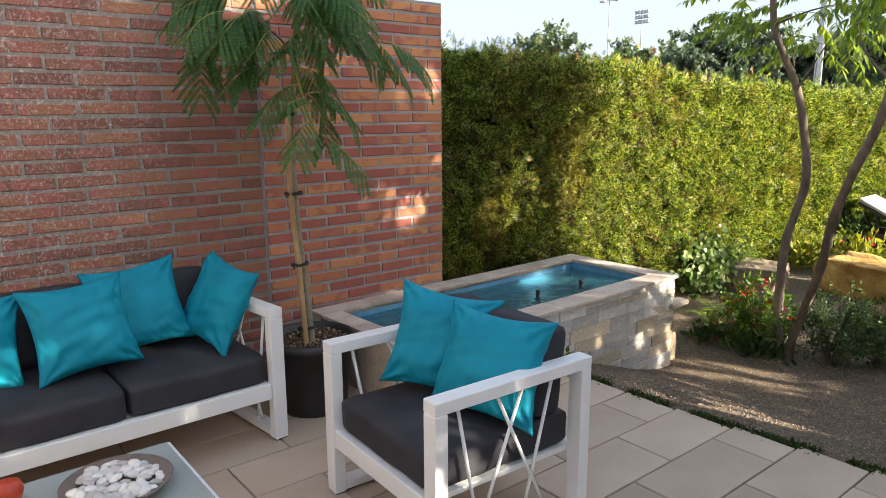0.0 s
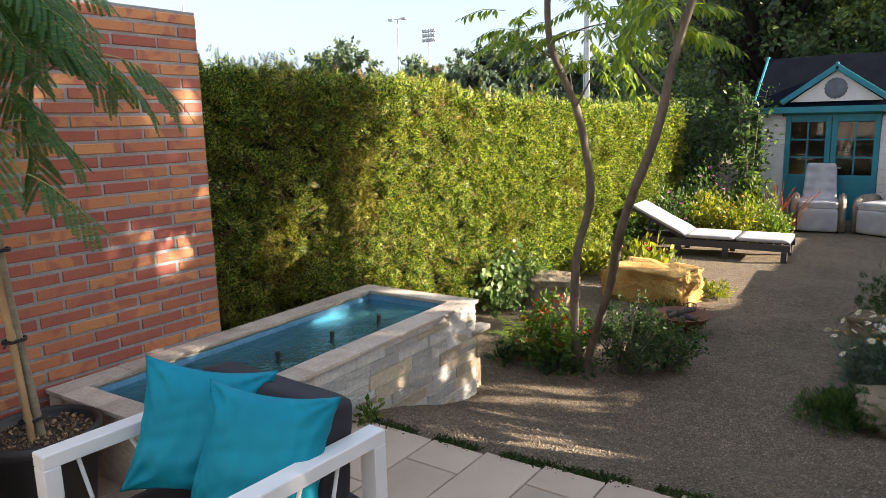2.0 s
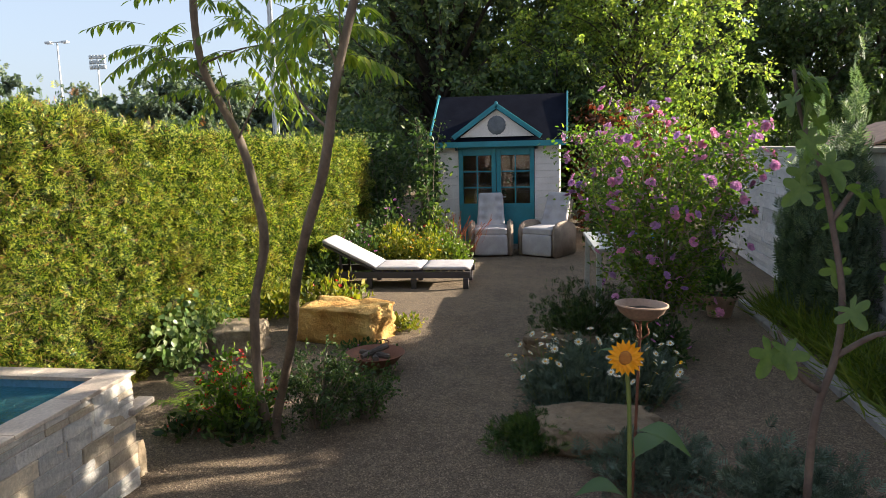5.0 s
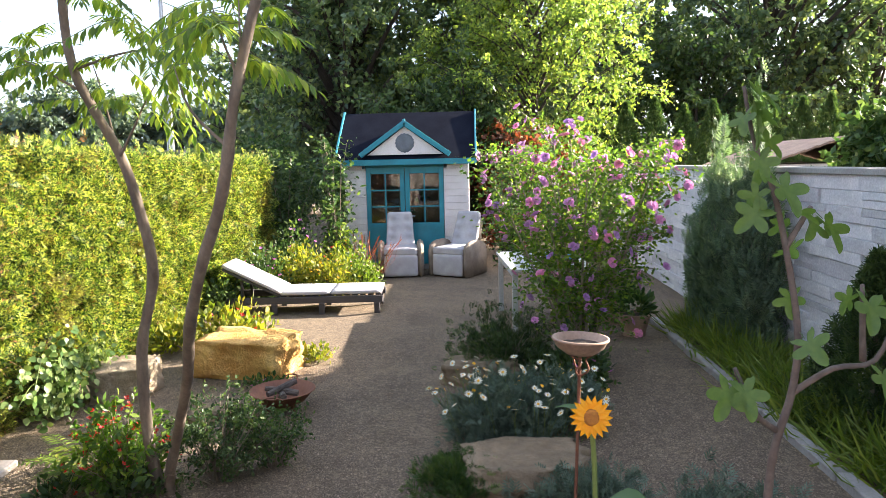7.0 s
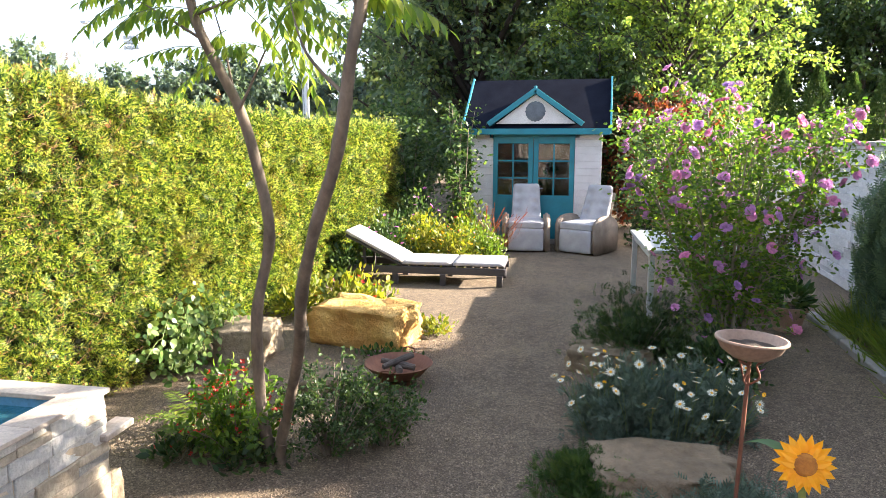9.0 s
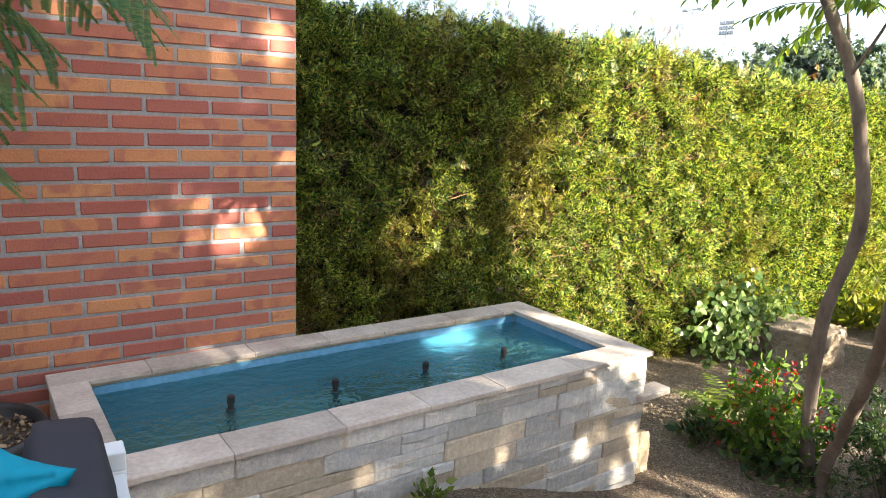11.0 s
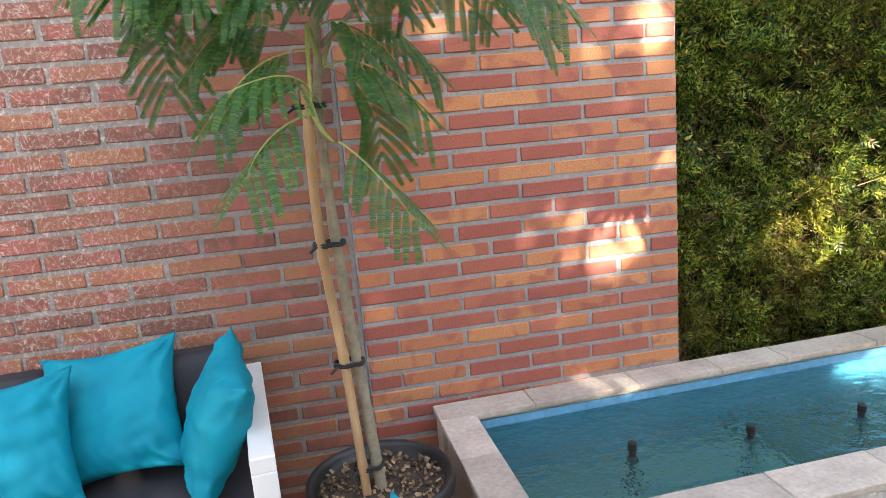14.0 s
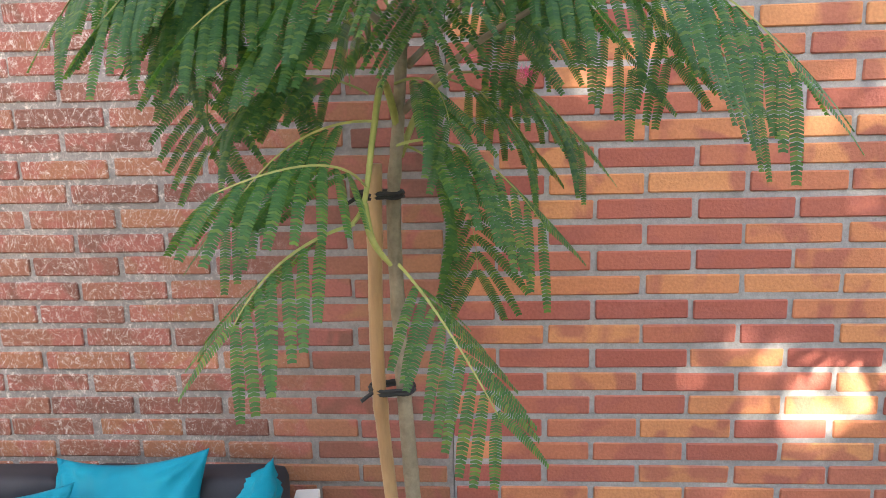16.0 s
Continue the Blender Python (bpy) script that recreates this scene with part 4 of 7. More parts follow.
def lounge(name, width, depth, seats, at, label, category, skew=0.0):
    s = empty(name, at, label, category)
    arm = 0.635
    side_frame(s, -0.0325, depth, arm)
    for c in s.children:
        if skew:
            c.matrix_basis = pose(-0.0325, 0.05, 0, 0, 0, skew) @ pose(0.0325, -0.05, 0) @ c.matrix_basis
    side_frame(s, -width + 0.0325, depth, arm)
    iw = width - 0.131
    part("front_rail", box((iw, 0.04, 0.075), (-width / 2, 0.026, 0.245), 0.003), WHITE_METAL, s)
    part("back_rail", box((iw, 0.04, 0.075), (-width / 2, depth - 0.026, 0.245), 0.003), WHITE_METAL, s)
    part("back_rail", box((iw, 0.03, 0.05), (-width / 2, depth - 0.020, 0.56), 0.003), WHITE_METAL, s)
    part("seat_panel", box((iw, depth - 0.095, 0.02), (-width / 2, depth / 2, 0.268)), WHITE_METAL, s)
    cw = iw / seats
    for k in range(seats):
        x = -0.0655 - cw * (k + 0.5)
        part("seat_cushion", cushion(cw - 0.006, depth - 0.06, 0.135, puff=0.012), DARK_FABRIC, s, "charcoal seat cushion", True, pose(x, depth / 2 - 0.005, 0.348))
        in_ = 0.055 if skew and k == 0 else 0.0
        part("back_cushion", cushion(cw - 0.008 - in_, 0.34, 0.14, puff=0.015), DARK_FABRIC, s, "charcoal back cushion", True, pose(x - in_ / 2, depth - 0.135, 0.582, 84, 0, 0))
    return s


lounge("sofa", 1.95, 0.715, 3, pose(-0.295, -0.75, 0, 0, 0, 0.8), "white metal garden sofa with charcoal cushions against the brick wall", "sofa", 5.4)
lounge("armchair", 0.75, 0.70, 1, pose(-0.41, -2.02, 0, 0, 0, -92.5), "white metal garden armchair with charcoal cushions and crossed rods", "armchair")


def scatter_pillow(at, w, h, t, seed, label):
    return tagged(part("throw_pillow", pillow(w, h, t, seed), TEAL, None, "", True, at), label, "pillow", "teal throw pillows")


# on the sofa, then on the armchair
scatter_pillow(pose(-1.46, -0.36, 0.605, -18, 4, -6), 0.41, 0.40, 0.17, 1, "plump teal throw pillow on the sofa")
scatter_pillow(pose(-1.055, -0.44, 0.62, -24, -3, 4), 0.42, 0.41, 0.17, 2, "plump teal throw pillow leaning in front of another")
scatter_pillow(pose(-0.785, -0.29, 0.630, -25, -6, -4), 0.42, 0.42, 0.15, 3, "teal throw pillow leaning on the sofa back")
scatter_pillow(pose(-0.470, -0.445, 0.625, -24, 9, -80), 0.40, 0.42, 0.16, 4, "teal throw pillow wedged against the armrest")
scatter_pillow(pose(0.0, -1.54, 0.62, -20, 9, -54), 0.42, 0.42, 0.15, 5, "teal throw pillow at the back of the armchair")
scatter_pillow(pose(-0.005, -1.83, 0.61, -24, 3, -70), 0.43, 0.40, 0.16, 6, "teal throw pillow leaning forward in the armchair")


# ---- low table with its bowl ----
def low_table():
    t = empty("coffee_table", pose(-1.385, -1.60, 0), "low white coffee table with a frosted glass top", "table")
    w, d, h = 0.88, 0.88, 0.352
    part("glass_top", box((w - 0.030, d - 0.030, 0.010), (0, 0, h + 0.003), 0.002), FROST, t, "frosted glass panel")
    for sx in (-1, 1):
        part("top_rail", box((0.049, d, 0.05), (sx * (w / 2 - 0.0245), 0, h - 0.025), 0.003), WHITE_METAL, t)
        part("top_rail", box((w - 0.10, 0.049, 0.05), (0, sx * (d / 2 - 0.0245), h - 0.0255), 0.003), WHITE_METAL, t)
        for sy in (-1, 1):
            part("leg", box((0.048, 0.048, h - 0.052), (sx * (w / 2 - 0.025), sy * (d / 2 - 0.025), (h - 0.052) / 2), 0.003), WHITE_METAL, t)
    return t


low_table()
bowl = tagged(part("bowl", lathe([(0, 0.004), (0.07, 0.0), (0.12, 0.012), (0.158, 0.036), (0.162, 0.04), (0.158, 0.043), (0.115, 0.022), (0, 0.014)], 40), BOWL, None, "", True, pose(-1.18, -1.415, 0.3605)), "round brown stoneware bowl filled with pale pebbles", "bowl")


def make_pebbles():
    rng = random.Random(3)
    kinds = []
    for i in range(4):
        b = bmesh.new()
        bmesh.ops.create_icosphere(b, subdivisions=2, radius=1.0)
        for v in b.verts:
            v.co += 0.16 * noise.noise_vector(v.co * 1.2 + Vector((i * 5, 0, 0)))
        me = bpy.data.meshes.new("pebble")
        b.to_mesh(me)
        b.free()
        me.polygons.foreach_set("use_smooth", [True] * len(me.polygons))
        me.materials.append(PEBBLE)
        kinds.append(me)
    done = []
    for k in range(70):
        for _ in range(30):
            a, r = rng.uniform(0, math.tau), 0.128 * math.sqrt(rng.random())
            x, y = r * math.cos(a), r * math.sin(a)
            if all(math.hypot(x - p, y - q) > 0.021 for p, q in done):
                break
        done.append((x, y))
        s = rng.uniform(0.012, 0.021)
        z = 0.3765 + 0.6 * s + 0.07 * max(0, r - 0.06) + 0.008 * rng.random()
        ob = new("pebble", rng.choice(kinds))
        ob.matrix_basis = pose(-1.18 + x, -1.415 + y, z, rng.uniform(-25, 25), rng.uniform(-25, 25), rng.uniform(0, 360)) @ Matrix.Diagonal((s * 1.25, s, s * 0.6, 1))
        tagged(ob, "smooth pale pebble lying in the bowl", "pebble", "pebbles in the bowl")


make_pebbles()
fr = tagged(part("apple", lathe([(0, 0.012), (0.015, 0.0), (0.034, 0.018), (0.041, 0.042), (0.033, 0.068), (0.014, 0.076), (0, 0.068)], 24), RED_WAX, None, "", True, pose(-1.45, -1.28, 0.3605)), "shiny red and yellow apple on the glass table", "fruit")

# ---- garden furniture further off ----
def lounger():
    s = empty("sun_lounger", pose(8.42, 0, GZ, 0, 0, 3), "dark wooden sun lounger with a thin pale cushion", "sun lounger")
    # runs from its raised head (y 0) to its foot (y -2)
    for x in (-0.30, 0.30):
        part("side_rail", box((0.045, 1.98, 0.085), (x, -1.0, 0.185), 0.004), DARK_WOOD, s)
        for y in (-0.62, -1.22, -1.92):
            part("leg", box((0.055, 0.07, 0.145), (x, y, 0.0715), 0.004), DARK_WOOD, s)
    for k in range(13):
        part("slat", box((0.55, 0.075, 0.018), (0, -0.74 - k * 0.1, 0.236), 0.003), DARK_WOOD, s)
    back = part("backrest_frame", box((0.60, 0.80, 0.03), (0, 0.40, 0), 0.004), DARK_WOOD, s, at=pose(0, -0.70, 0.235, 27, 0, 0))
    for y in (-1.015, -1.66):
        part("mattress", cushion(0.62, 0.64, 0.055, puff=0.012, n=8, edge=0.025), CREAM, s, "pale seat mattress", True, pose(0, y, 0.271))
    part("mattress", cushion(0.62, 0.82, 0.05, puff=0.006, n=8, edge=0.02), CREAM, s, "pale head mattress", True, pose(0, -0.70, 0.271, 27, 0, 0) @ pose(0, 0.40, 0.012))
    part("backrest_prop", bar((0.22, -0.22, 0.02), (0.22, -0.20, 0.44), 0.03, 0.03), DARK_WOOD, s)
    part("backrest_prop", bar((-0.22, -0.22, 0.02), (-0.22, -0.20, 0.44), 0.03, 0.03), DARK_WOOD, s)
    return s


lounger()


def recliner(at, label):
    """Wicker garden recliner, facing its own -x."""
    s = empty("wicker_armchair", at, label, "armchair", "recliners by the garden house")
    b = bmesh.new()
    pr = [(-0.36, 0.0), (-0.36, 0.44), (-0.30, 0.55), (-0.16, 0.59), (0.10, 0.59), (0.30, 0.53), (0.36, 0.40), (0.36, 0.0)]
    for sy in (-1, 1):
        a = bmesh.new()
        lo = [a.verts.new((x, sy * 0.38, z)) for x, z in pr]
        hi = [a.verts.new((x, sy * 0.28, z)) for x, z in pr]
        n = len(pr)
        a.faces.new(lo), a.faces.new(hi[::-1])
        for i in range(n):
            a.faces.new((lo[i], lo[(i + 1) % n], hi[(i + 1) % n], hi[i]))
        bmesh.ops.recalc_face_normals(a, faces=a.faces)
        bmesh.ops.bevel(a, geom=a.edges[:], offset=0.03, segments=2, affect="EDGES")
        part("wicker_arm", a, WICKER, s, "woven brown-grey armrest", True)
    part("seat_box", box((0.62, 0.55, 0.36), (0.02, 0, 0.19), 0.02), WICKER, s)
    part("front_flap", cushion(0.05, 0.56, 0.36, n=6, puff=0.0), CREAM, s, "pale padded footrest", True, pose(-0.35, 0, 0.20))
    part("seat_cushion", cushion(0.66, 0.56, 0.12, n=8, puff=0.02), CREAM, s, "pale tufted seat cushion", True, pose(-0.03, 0, 0.43))
    part("back_shell", box((0.06, 0.46, 0.60), (0, 0, 0.30), 0.02), WICKER, s, at=pose(0.29, 0, 0.36, 0, 22, 0))
    bc = cushion(0.12, 0.50, 0.66, n=18, puff=0.0, edge=0.05)
    for v in bc.verts:
        v.co.y *= 1.0 - 0.22 * (v.co.z + 0.33)
        if v.co.x < -0.02:
            dimple = min(math.hypot(v.co.y - py, v.co.z - pz) for py in (-0.15, 0.15) for pz in (-0.17, 0.0, 0.17))
            v.co.x += 0.045 * math.exp(-(dimple / 0.07) ** 2)
    part("back_cushion", bc, CREAM, s, "pale tufted back cushion", True, pose(0.20, 0, 0.42, 0, 22, 0) @ pose(0, 0, 0.33))
    return s


r1 = recliner(pose(11.27, -1.93, GZ, 0, 0, 6), "wicker recliner with pale tufted cushions beside the teal doors")
r2 = copy_thing(r1, pose(11.22, -2.90, GZ, 0, 0, -28))


def garden_table():
    t = empty("garden_table", pose(7.6, -3.95, GZ, 0, 0, 4), "pale grey garden table half hidden behind the flowering shrub", "table")
    part("tabletop", box((1.5, 0.9, 0.035), (0, 0, 0.725), 0.005), GALV, t)
    for sx in (-1, 1):
        for sy in (-1, 1):
            part("leg", box((0.055, 0.055, 0.705), (sx * 0.68, sy * 0.40, 0.353), 0.004), GALV, t)
        part("apron", box((1.30, 0.025, 0.07), (0, sx * 0.40, 0.672)), GALV, t)
    return t


garden_table()
tagged(part("folded_towel", cushion(0.34, 0.26, 0.09, n=6, puff=0.012), surf("blue_towel", (0.05, 0.22, 0.55), (0.12, 0.35, 0.70), 200, 9, 0.9, 0.3, 0.002), None, "", True, pose(7.35, -4.1, GZ + 0.789, 0, 0, 20)), "folded blue towel on the garden table", "towel")


def planter(at, r, h, label):
    p = empty("plant_pot", at, label, "pot")
    part("pot", lathe([(0, 0), (0.7 * r, 0), (0.95 * r, 0.8 * h), (1.05 * r, 0.82 * h), (1.05 * r, h), (0.93 * r, h), (0.9 * r, 0.85 * h), (0, 0.82 * h)], 28), TERRACOTTA, p, smooth=False)
    part("soil", lathe([(0, 0.87 * h), (0.9 * r, 0.86 * h)], 20), SOIL, p)
    rng = np.random.default_rng(int(r * 1000))
    c, d = ball_points(rng, 260, (0, 0, h + 0.08), (r * 1.1, r * 1.1, 0.16), 0.2)
    ob = scatter("leaves", *LEAF, c, d + (0, 0, 0.6), 0.07 + 0.04 * rng.random(260), LEAF_SHRUB, p, "small green leaves", rng=rng)
    ob["kind"] = "stuff"
    return p


planter(pose(6.95, -4.86, GZ), 0.17, 0.24, "shallow terracotta bowl planted with greenery")
planter(pose(7.55, -4.75, GZ), 0.19, 0.30, "terracotta pot with a low green plant")

# ---- a stone ledge at the pond's end
tagged(part("stone_ledge", box((0.22, 0.10, 0.035), (0, 0, 0.0), 0.006), CAP, None, "", False, pose(2.68, -0.87, 0.135, 0, 0, 4)), "small pale stone ledge built into the pond's end", "ledge")
# ---- stones, fire bowl, bird bath ----
def stone(at, w, d, h, seed, mat, label, flat=0.18, rough=0.09):
    return tagged(part("boulder", rock(w, d, h, seed, flat, 5, rough), mat, None, "", True, at), label, "rock")


stone(pose(5.72, -1.10, GZ - 0.02, 0, 0, -12), 0.50, 0.84, 0.37, 4, SANDSTONE, "large yellow sandstone boulder lit by the sun", 0.02, 0.10)
stone(pose(5.10, -0.26, GZ - 0.02, 0, 0, 8), 0.42, 0.46, 0.30, 5, LIT_ROCK, "flat-topped buff boulder in front of the hedge", 0.12, 0.09)
stone(pose(3.58, -3.46, GZ - 0.05, 0, 0, 10), 0.50, 0.70, 0.20, 9, SHADED_ROCK, "low buff boulder beside the daisies", 0.42, 0.14)
stone(pose(5.42, -3.20, GZ - 0.04, 0, 0, -8), 0.36, 0.62, 0.22, 13, SHADED_ROCK, "low brown boulder behind the daisies", 0.3, 0.10)
stone(pose(4.55, -1.15, GZ - 0.03, 0, 0, 30), 0.22, 0.28, 0.12, 17, SHADED_ROCK, "small rounded stone under the shrub", 0.5, 0.12)
stone(pose(2.70, -0.74, GZ - 0.02, 0, 0, 0), 0.15, 0.20, 0.22, 19, LIT_ROCK, "pale stone block standing beside the pond", 0.1, 0.06)

fire = empty("fire_bowl", pose(4.76, -1.67, GZ), "rusty iron fire bowl holding charred logs", "fire bowl")
part("bowl", lathe([(0, 0.03), (0.09, 0.032), (0.18, 0.075), (0.245, 0.15), (0.255, 0.154), (0.250, 0.158), (0.18, 0.088), (0.09, 0.048), (0, 0.045)], 36), RUST, fire, smooth=True)
for k in range(3):
    a = k * math.tau / 3
    part("foot", box((0.03, 0.03, 0.05), (0.11 * math.cos(a), 0.11 * math.sin(a), 0.025)), RUST, fire)
for sg in (1, -1):
    part("handle", tube(smooth_path([(sg * 0.245, -0.05, 0.145), (sg * 0.285, -0.045, 0.175), (sg * 0.295, 0.0, 0.185), (sg * 0.285, 0.045, 0.175), (sg * 0.245, 0.05, 0.145)], 4), 0.006, 6), RUST, fire, "bent iron handle", True)
LOG = surf("charred_log", (0.05, 0.04, 0.035), (0.14, 0.11, 0.09), 40, 8, 0.9, 0.8, 0.01)
for k, (a, tlt) in enumerate(((20, 8), (85, -6), (140, 10))):
    lg = tube([(-0.16, 0, 0), (-0.05, 0.005, 0.004), (0.06, -0.004, 0), (0.17, 0.003, 0.005)], [0.03, 0.034, 0.032, 0.026], 9)
    tagged(part("log", lg, LOG, None, "", False, pose(4.76, -1.67, GZ + 0.115 + 0.026 * k, 0, tlt, a) @ Matrix.Scale(0.8, 4)), "charred log lying in the fire bowl", "log", "logs in the fire bowl")


def bird_bath():
    s = empty("bird_bath", pose(2.44, -3.60, GZ), "terracotta bird dish with seed on a rusty iron stake", "bird bath")
    h = 1.07
    part("stake", tube([(-0.05, 0.04, -0.06), (-0.028, 0.02, 0.5), (0, 0, h)], [0.007, 0.007, 0.007], 8), RUST, s, "thin rusty stake")
    for k in range(3):
        a = k * math.tau / 3 + 0.4
        pts = smooth_path([(0, 0, h - 0.10), (0.035 * math.cos(a), 0.035 * math.sin(a), h - 0.07), (0.03 * math.cos(a + 0.5), 0.03 * math.sin(a + 0.5), h - 0.03), (0.075 * math.cos(a), 0.075 * math.sin(a), h + 0.005)], 5)
        part("bracket", tube(pts, 0.004, 6), RUST, s, "curled iron bracket", True)
    dish = part("dish", lathe([(0, 0.004), (0.06, 0.0), (0.098, 0.028), (0.112, 0.056), (0.118, 0.058), (0.118, 0.066), (0.108, 0.067), (0.090, 0.034), (0.05, 0.014), (0, 0.012)], 40), TERRACOTTA, s, "shallow terracotta dish", True, pose(0, 0, h + 0.0, 2, 1, 0))
    sd = lathe([(0, 0.040), (0.045, 0.039), (0.092, 0.036)], 28)
    for v in sd.verts:
        v.co.z += 0.004 * noise.noise(v.co * 60)
    part("seed", sd, SOIL, dish, "dark scattered bird seed")
    return s


bird_bath()

# ---- potted mimosa ----
def frond(base, bend, tip, plen=0.13, seed=0, parent=None):
    """A bipinnate leaf: an arched stalk with pairs of drooping side leaves, each finely toothed with leaflets."""
    rng = np.random.default_rng(seed)
    b, m, t = (np.array(v, float) for v in (base, bend, tip))
    m = 2 * m - (b + t) / 2
    curve = lambda u: (1 - u) ** 2 * b + 2 * u * (1 - u) * m + u * u * t
    s = np.linspace(0, 1, 16)
    V, F = [], []
    side0 = np.cross(t - b, (0, 0, 1))
    side0 = side0 / max(np.linalg.norm(side0), 1e-6)
    for u in s:
        r = 0.0034 * (1 - 0.6 * u)
        p = curve(u)
        V += [p + side0 * r, p - side0 * r, p + np.array((0, 0, r * 1.4))]
    for i in range(15):
        a = i * 3
        F += [(a, a + 1, a + 4, a + 3), (a + 1, a + 2, a + 5, a + 4), (a + 2, a, a + 3, a + 5)]
    length = sum(np.linalg.norm(curve(s[i + 1]) - curve(s[i])) for i in range(15))
    pairs = max(5, round(length * 0.78 / 0.025))
    for k in range(pairs):
        u = 0.22 + 0.77 * k / (pairs - 1)
        p = curve(u)
        d = 2 * (1 - u) * (m - b) + 2 * u * (t - m)
        d /= np.linalg.norm(d)
        flat = math.hypot(d[0], d[1])
        sd = np.cross(d, np.array((0, 0, 1.0)) * flat + np.array((0, -1.0, 0)) * (1 - flat))
        sd /= max(np.linalg.norm(sd), 1e-6)
        for sg in (1, -1):
            pl = plen * (0.62 + 0.42 * math.sin(math.pi * (0.15 + 0.70 * u))) * (0.90 + 0.2 * rng.random())
            out = sd * sg * (0.66 + 0.10 * rng.random()) + d * (0.42 + 0.60 * u ** 3) + np.array((0, 0, -0.50 * flat)) + rng.normal(size=3) * 0.04
            out /= np.linalg.norm(out)
            fall = 0.20 + 0.08 * rng.random()
            nl = 27
            w = np.arange(nl + 1) / nl
            axis = p + out * (pl * w)[:, None] + np.array((0, 0, -1.0)) * (pl * fall * w ** 2)[:, None]
            a0 = len(V)
            V += list(axis)
            for j in range(nl):
                ax = axis[j + 1] - axis[j]
                gap = np.linalg.norm(ax)
                ax = ax / gap
                c = d - (d @ ax) * ax
                n2 = np.linalg.norm(c)
                c = c / n2 if n2 > 1e-6 else sd
                fold = np.cross(ax, c)
                if fold[2] > 0:
                    fold = -fold
                ll = 0.0080 * (0.55 + 0.6 * math.sin(math.pi * (0.10 + 0.80 * (j + 0.5) / nl)))
                for e in (1, -1):
                    a = len(V)
                    o = axis[j] + ax * gap * 0.45 + c * e * ll + ax * ll * 0.30 + fold * ll * 0.18
                    V += [axis[j] + ax * gap * 0.94, o - ax * gap * 0.30, o + ax * gap * 0.34]
                    F.append((a0 + j, a + 1, a + 2, a) if e > 0 else (a, a + 2, a + 1, a0 + j))
    me = bpy.data.meshes.new("frond")
    me.from_pydata([tuple(v) for v in V], [], F)
    me.materials.append(LEAF_MIMOSA)
    me.materials.append(STALK)
    for i in range(45):
        me.polygons[i].material_index = 1
    ob = new("frond", me)
    ob.parent = parent
    return ob


def mimosa():
    pot = empty("plant_pot", pose(-0.02, -0.50, 0), "large black plastic plant pot on the patio", "pot")
    part("pot", lathe([(0, 0), (0.165, 0), (0.172, 0.02), (0.205, 0.335), (0.222, 0.34), (0.226, 0.352), (0.224, 0.385), (0.212, 0.388), (0.203, 0.372), (0.196, 0.33), (0, 0.325)], 48), BLACK_PLASTIC, pot, smooth=True)
    part("soil", lathe([(0, 0.352), (0.1, 0.350), (0.199, 0.343)], 32), SOIL, pot)
    rng = np.random.default_rng(2)
    n = 340
    a, r = rng.random(n) * math.tau, 0.19 * np.sqrt(rng.random(n))
    pos = np.stack([r * np.cos(a), r * np.sin(a), 0.350 + 0.012 * rng.random(n)], 1)
    t = [(-0.5, -0.35, 0), (0.5, -0.3, 0), (0.45, 0.35, 0), (-0.4, 0.3, 0), (-0.4, -0.25, 0.3), (0.4, -0.2, 0.34), (0.35, 0.25, 0.3), (-0.3, 0.2, 0.3)]
    f = [(4, 5, 6, 7), (0, 1, 5, 4), (1, 2, 6, 5), (2, 3, 7, 6), (3, 0, 4, 7)]
    d = rng.normal(size=(n, 3)) * (1, 1, 0.35)
    scatter("bark_mulch", t, f, pos, d, 0.006 + 0.016 * rng.random(n), CHIPS, pot, "brown bark chips", rng=rng, smooth=False)["kind"] = "stuff"
    tree = empty("mimosa_tree", pose(0.01, 0, 0), "young mimosa tree with feathery drooping leaves in a pot", "tree")
    part("trunk", tube(smooth_path([(-0.03, -0.505, 0.34), (-0.045, -0.50, 0.55), (-0.065, -0.49, 0.85), (-0.080, -0.49, 1.15), (-0.085, -0.50, 1.45), (-0.07, -0.505, 1.62), (-0.05, -0.51, 1.85), (-0.02, -0.51, 2.05)], 8), [0.019 + 0.0025 * noise.noise(Vector((i * 0.9, 0, 0))) - 0.00018 * i for i in range(57)], 12), BARK, tree, smooth=True)
    cane = empty("bamboo_cane", pose(0.01, 0, 0), "tan bamboo cane supporting the young tree", "cane")
    cp = smooth_path([(-0.075, -0.53, 0.33), (-0.095, -0.525, 0.75), (-0.122, -0.525, 1.15), (-0.112, -0.53, 1.548)], 12)
    part("cane", tube(cp, [0.0135 + (0.0022 if i % 9 == 4 else 0) for i in range(len(cp))], 12), CANE, cane, smooth=True)
    for z, x in ((1.49, -0.108), (1.115, -0.098), (0.762, -0.082), (0.43, -0.062)):
        for dz in (-0.003, 0.004):
            ring = [(x + 0.043 * math.cos(k * math.tau / 20), -0.512 + 0.027 * math.sin(k * math.tau / 20), z + dz + 0.0015 * math.sin(k * 1.7)) for k in range(21)]
            part("tie", tube(ring, 0.0042, 6), RUBBER, cane, "black rubber tie")
        part("tie_end", tube([(x - 0.035, -0.535, z), (x - 0.055, -0.548, z - 0.012)], 0.004, 6), RUBBER, cane)
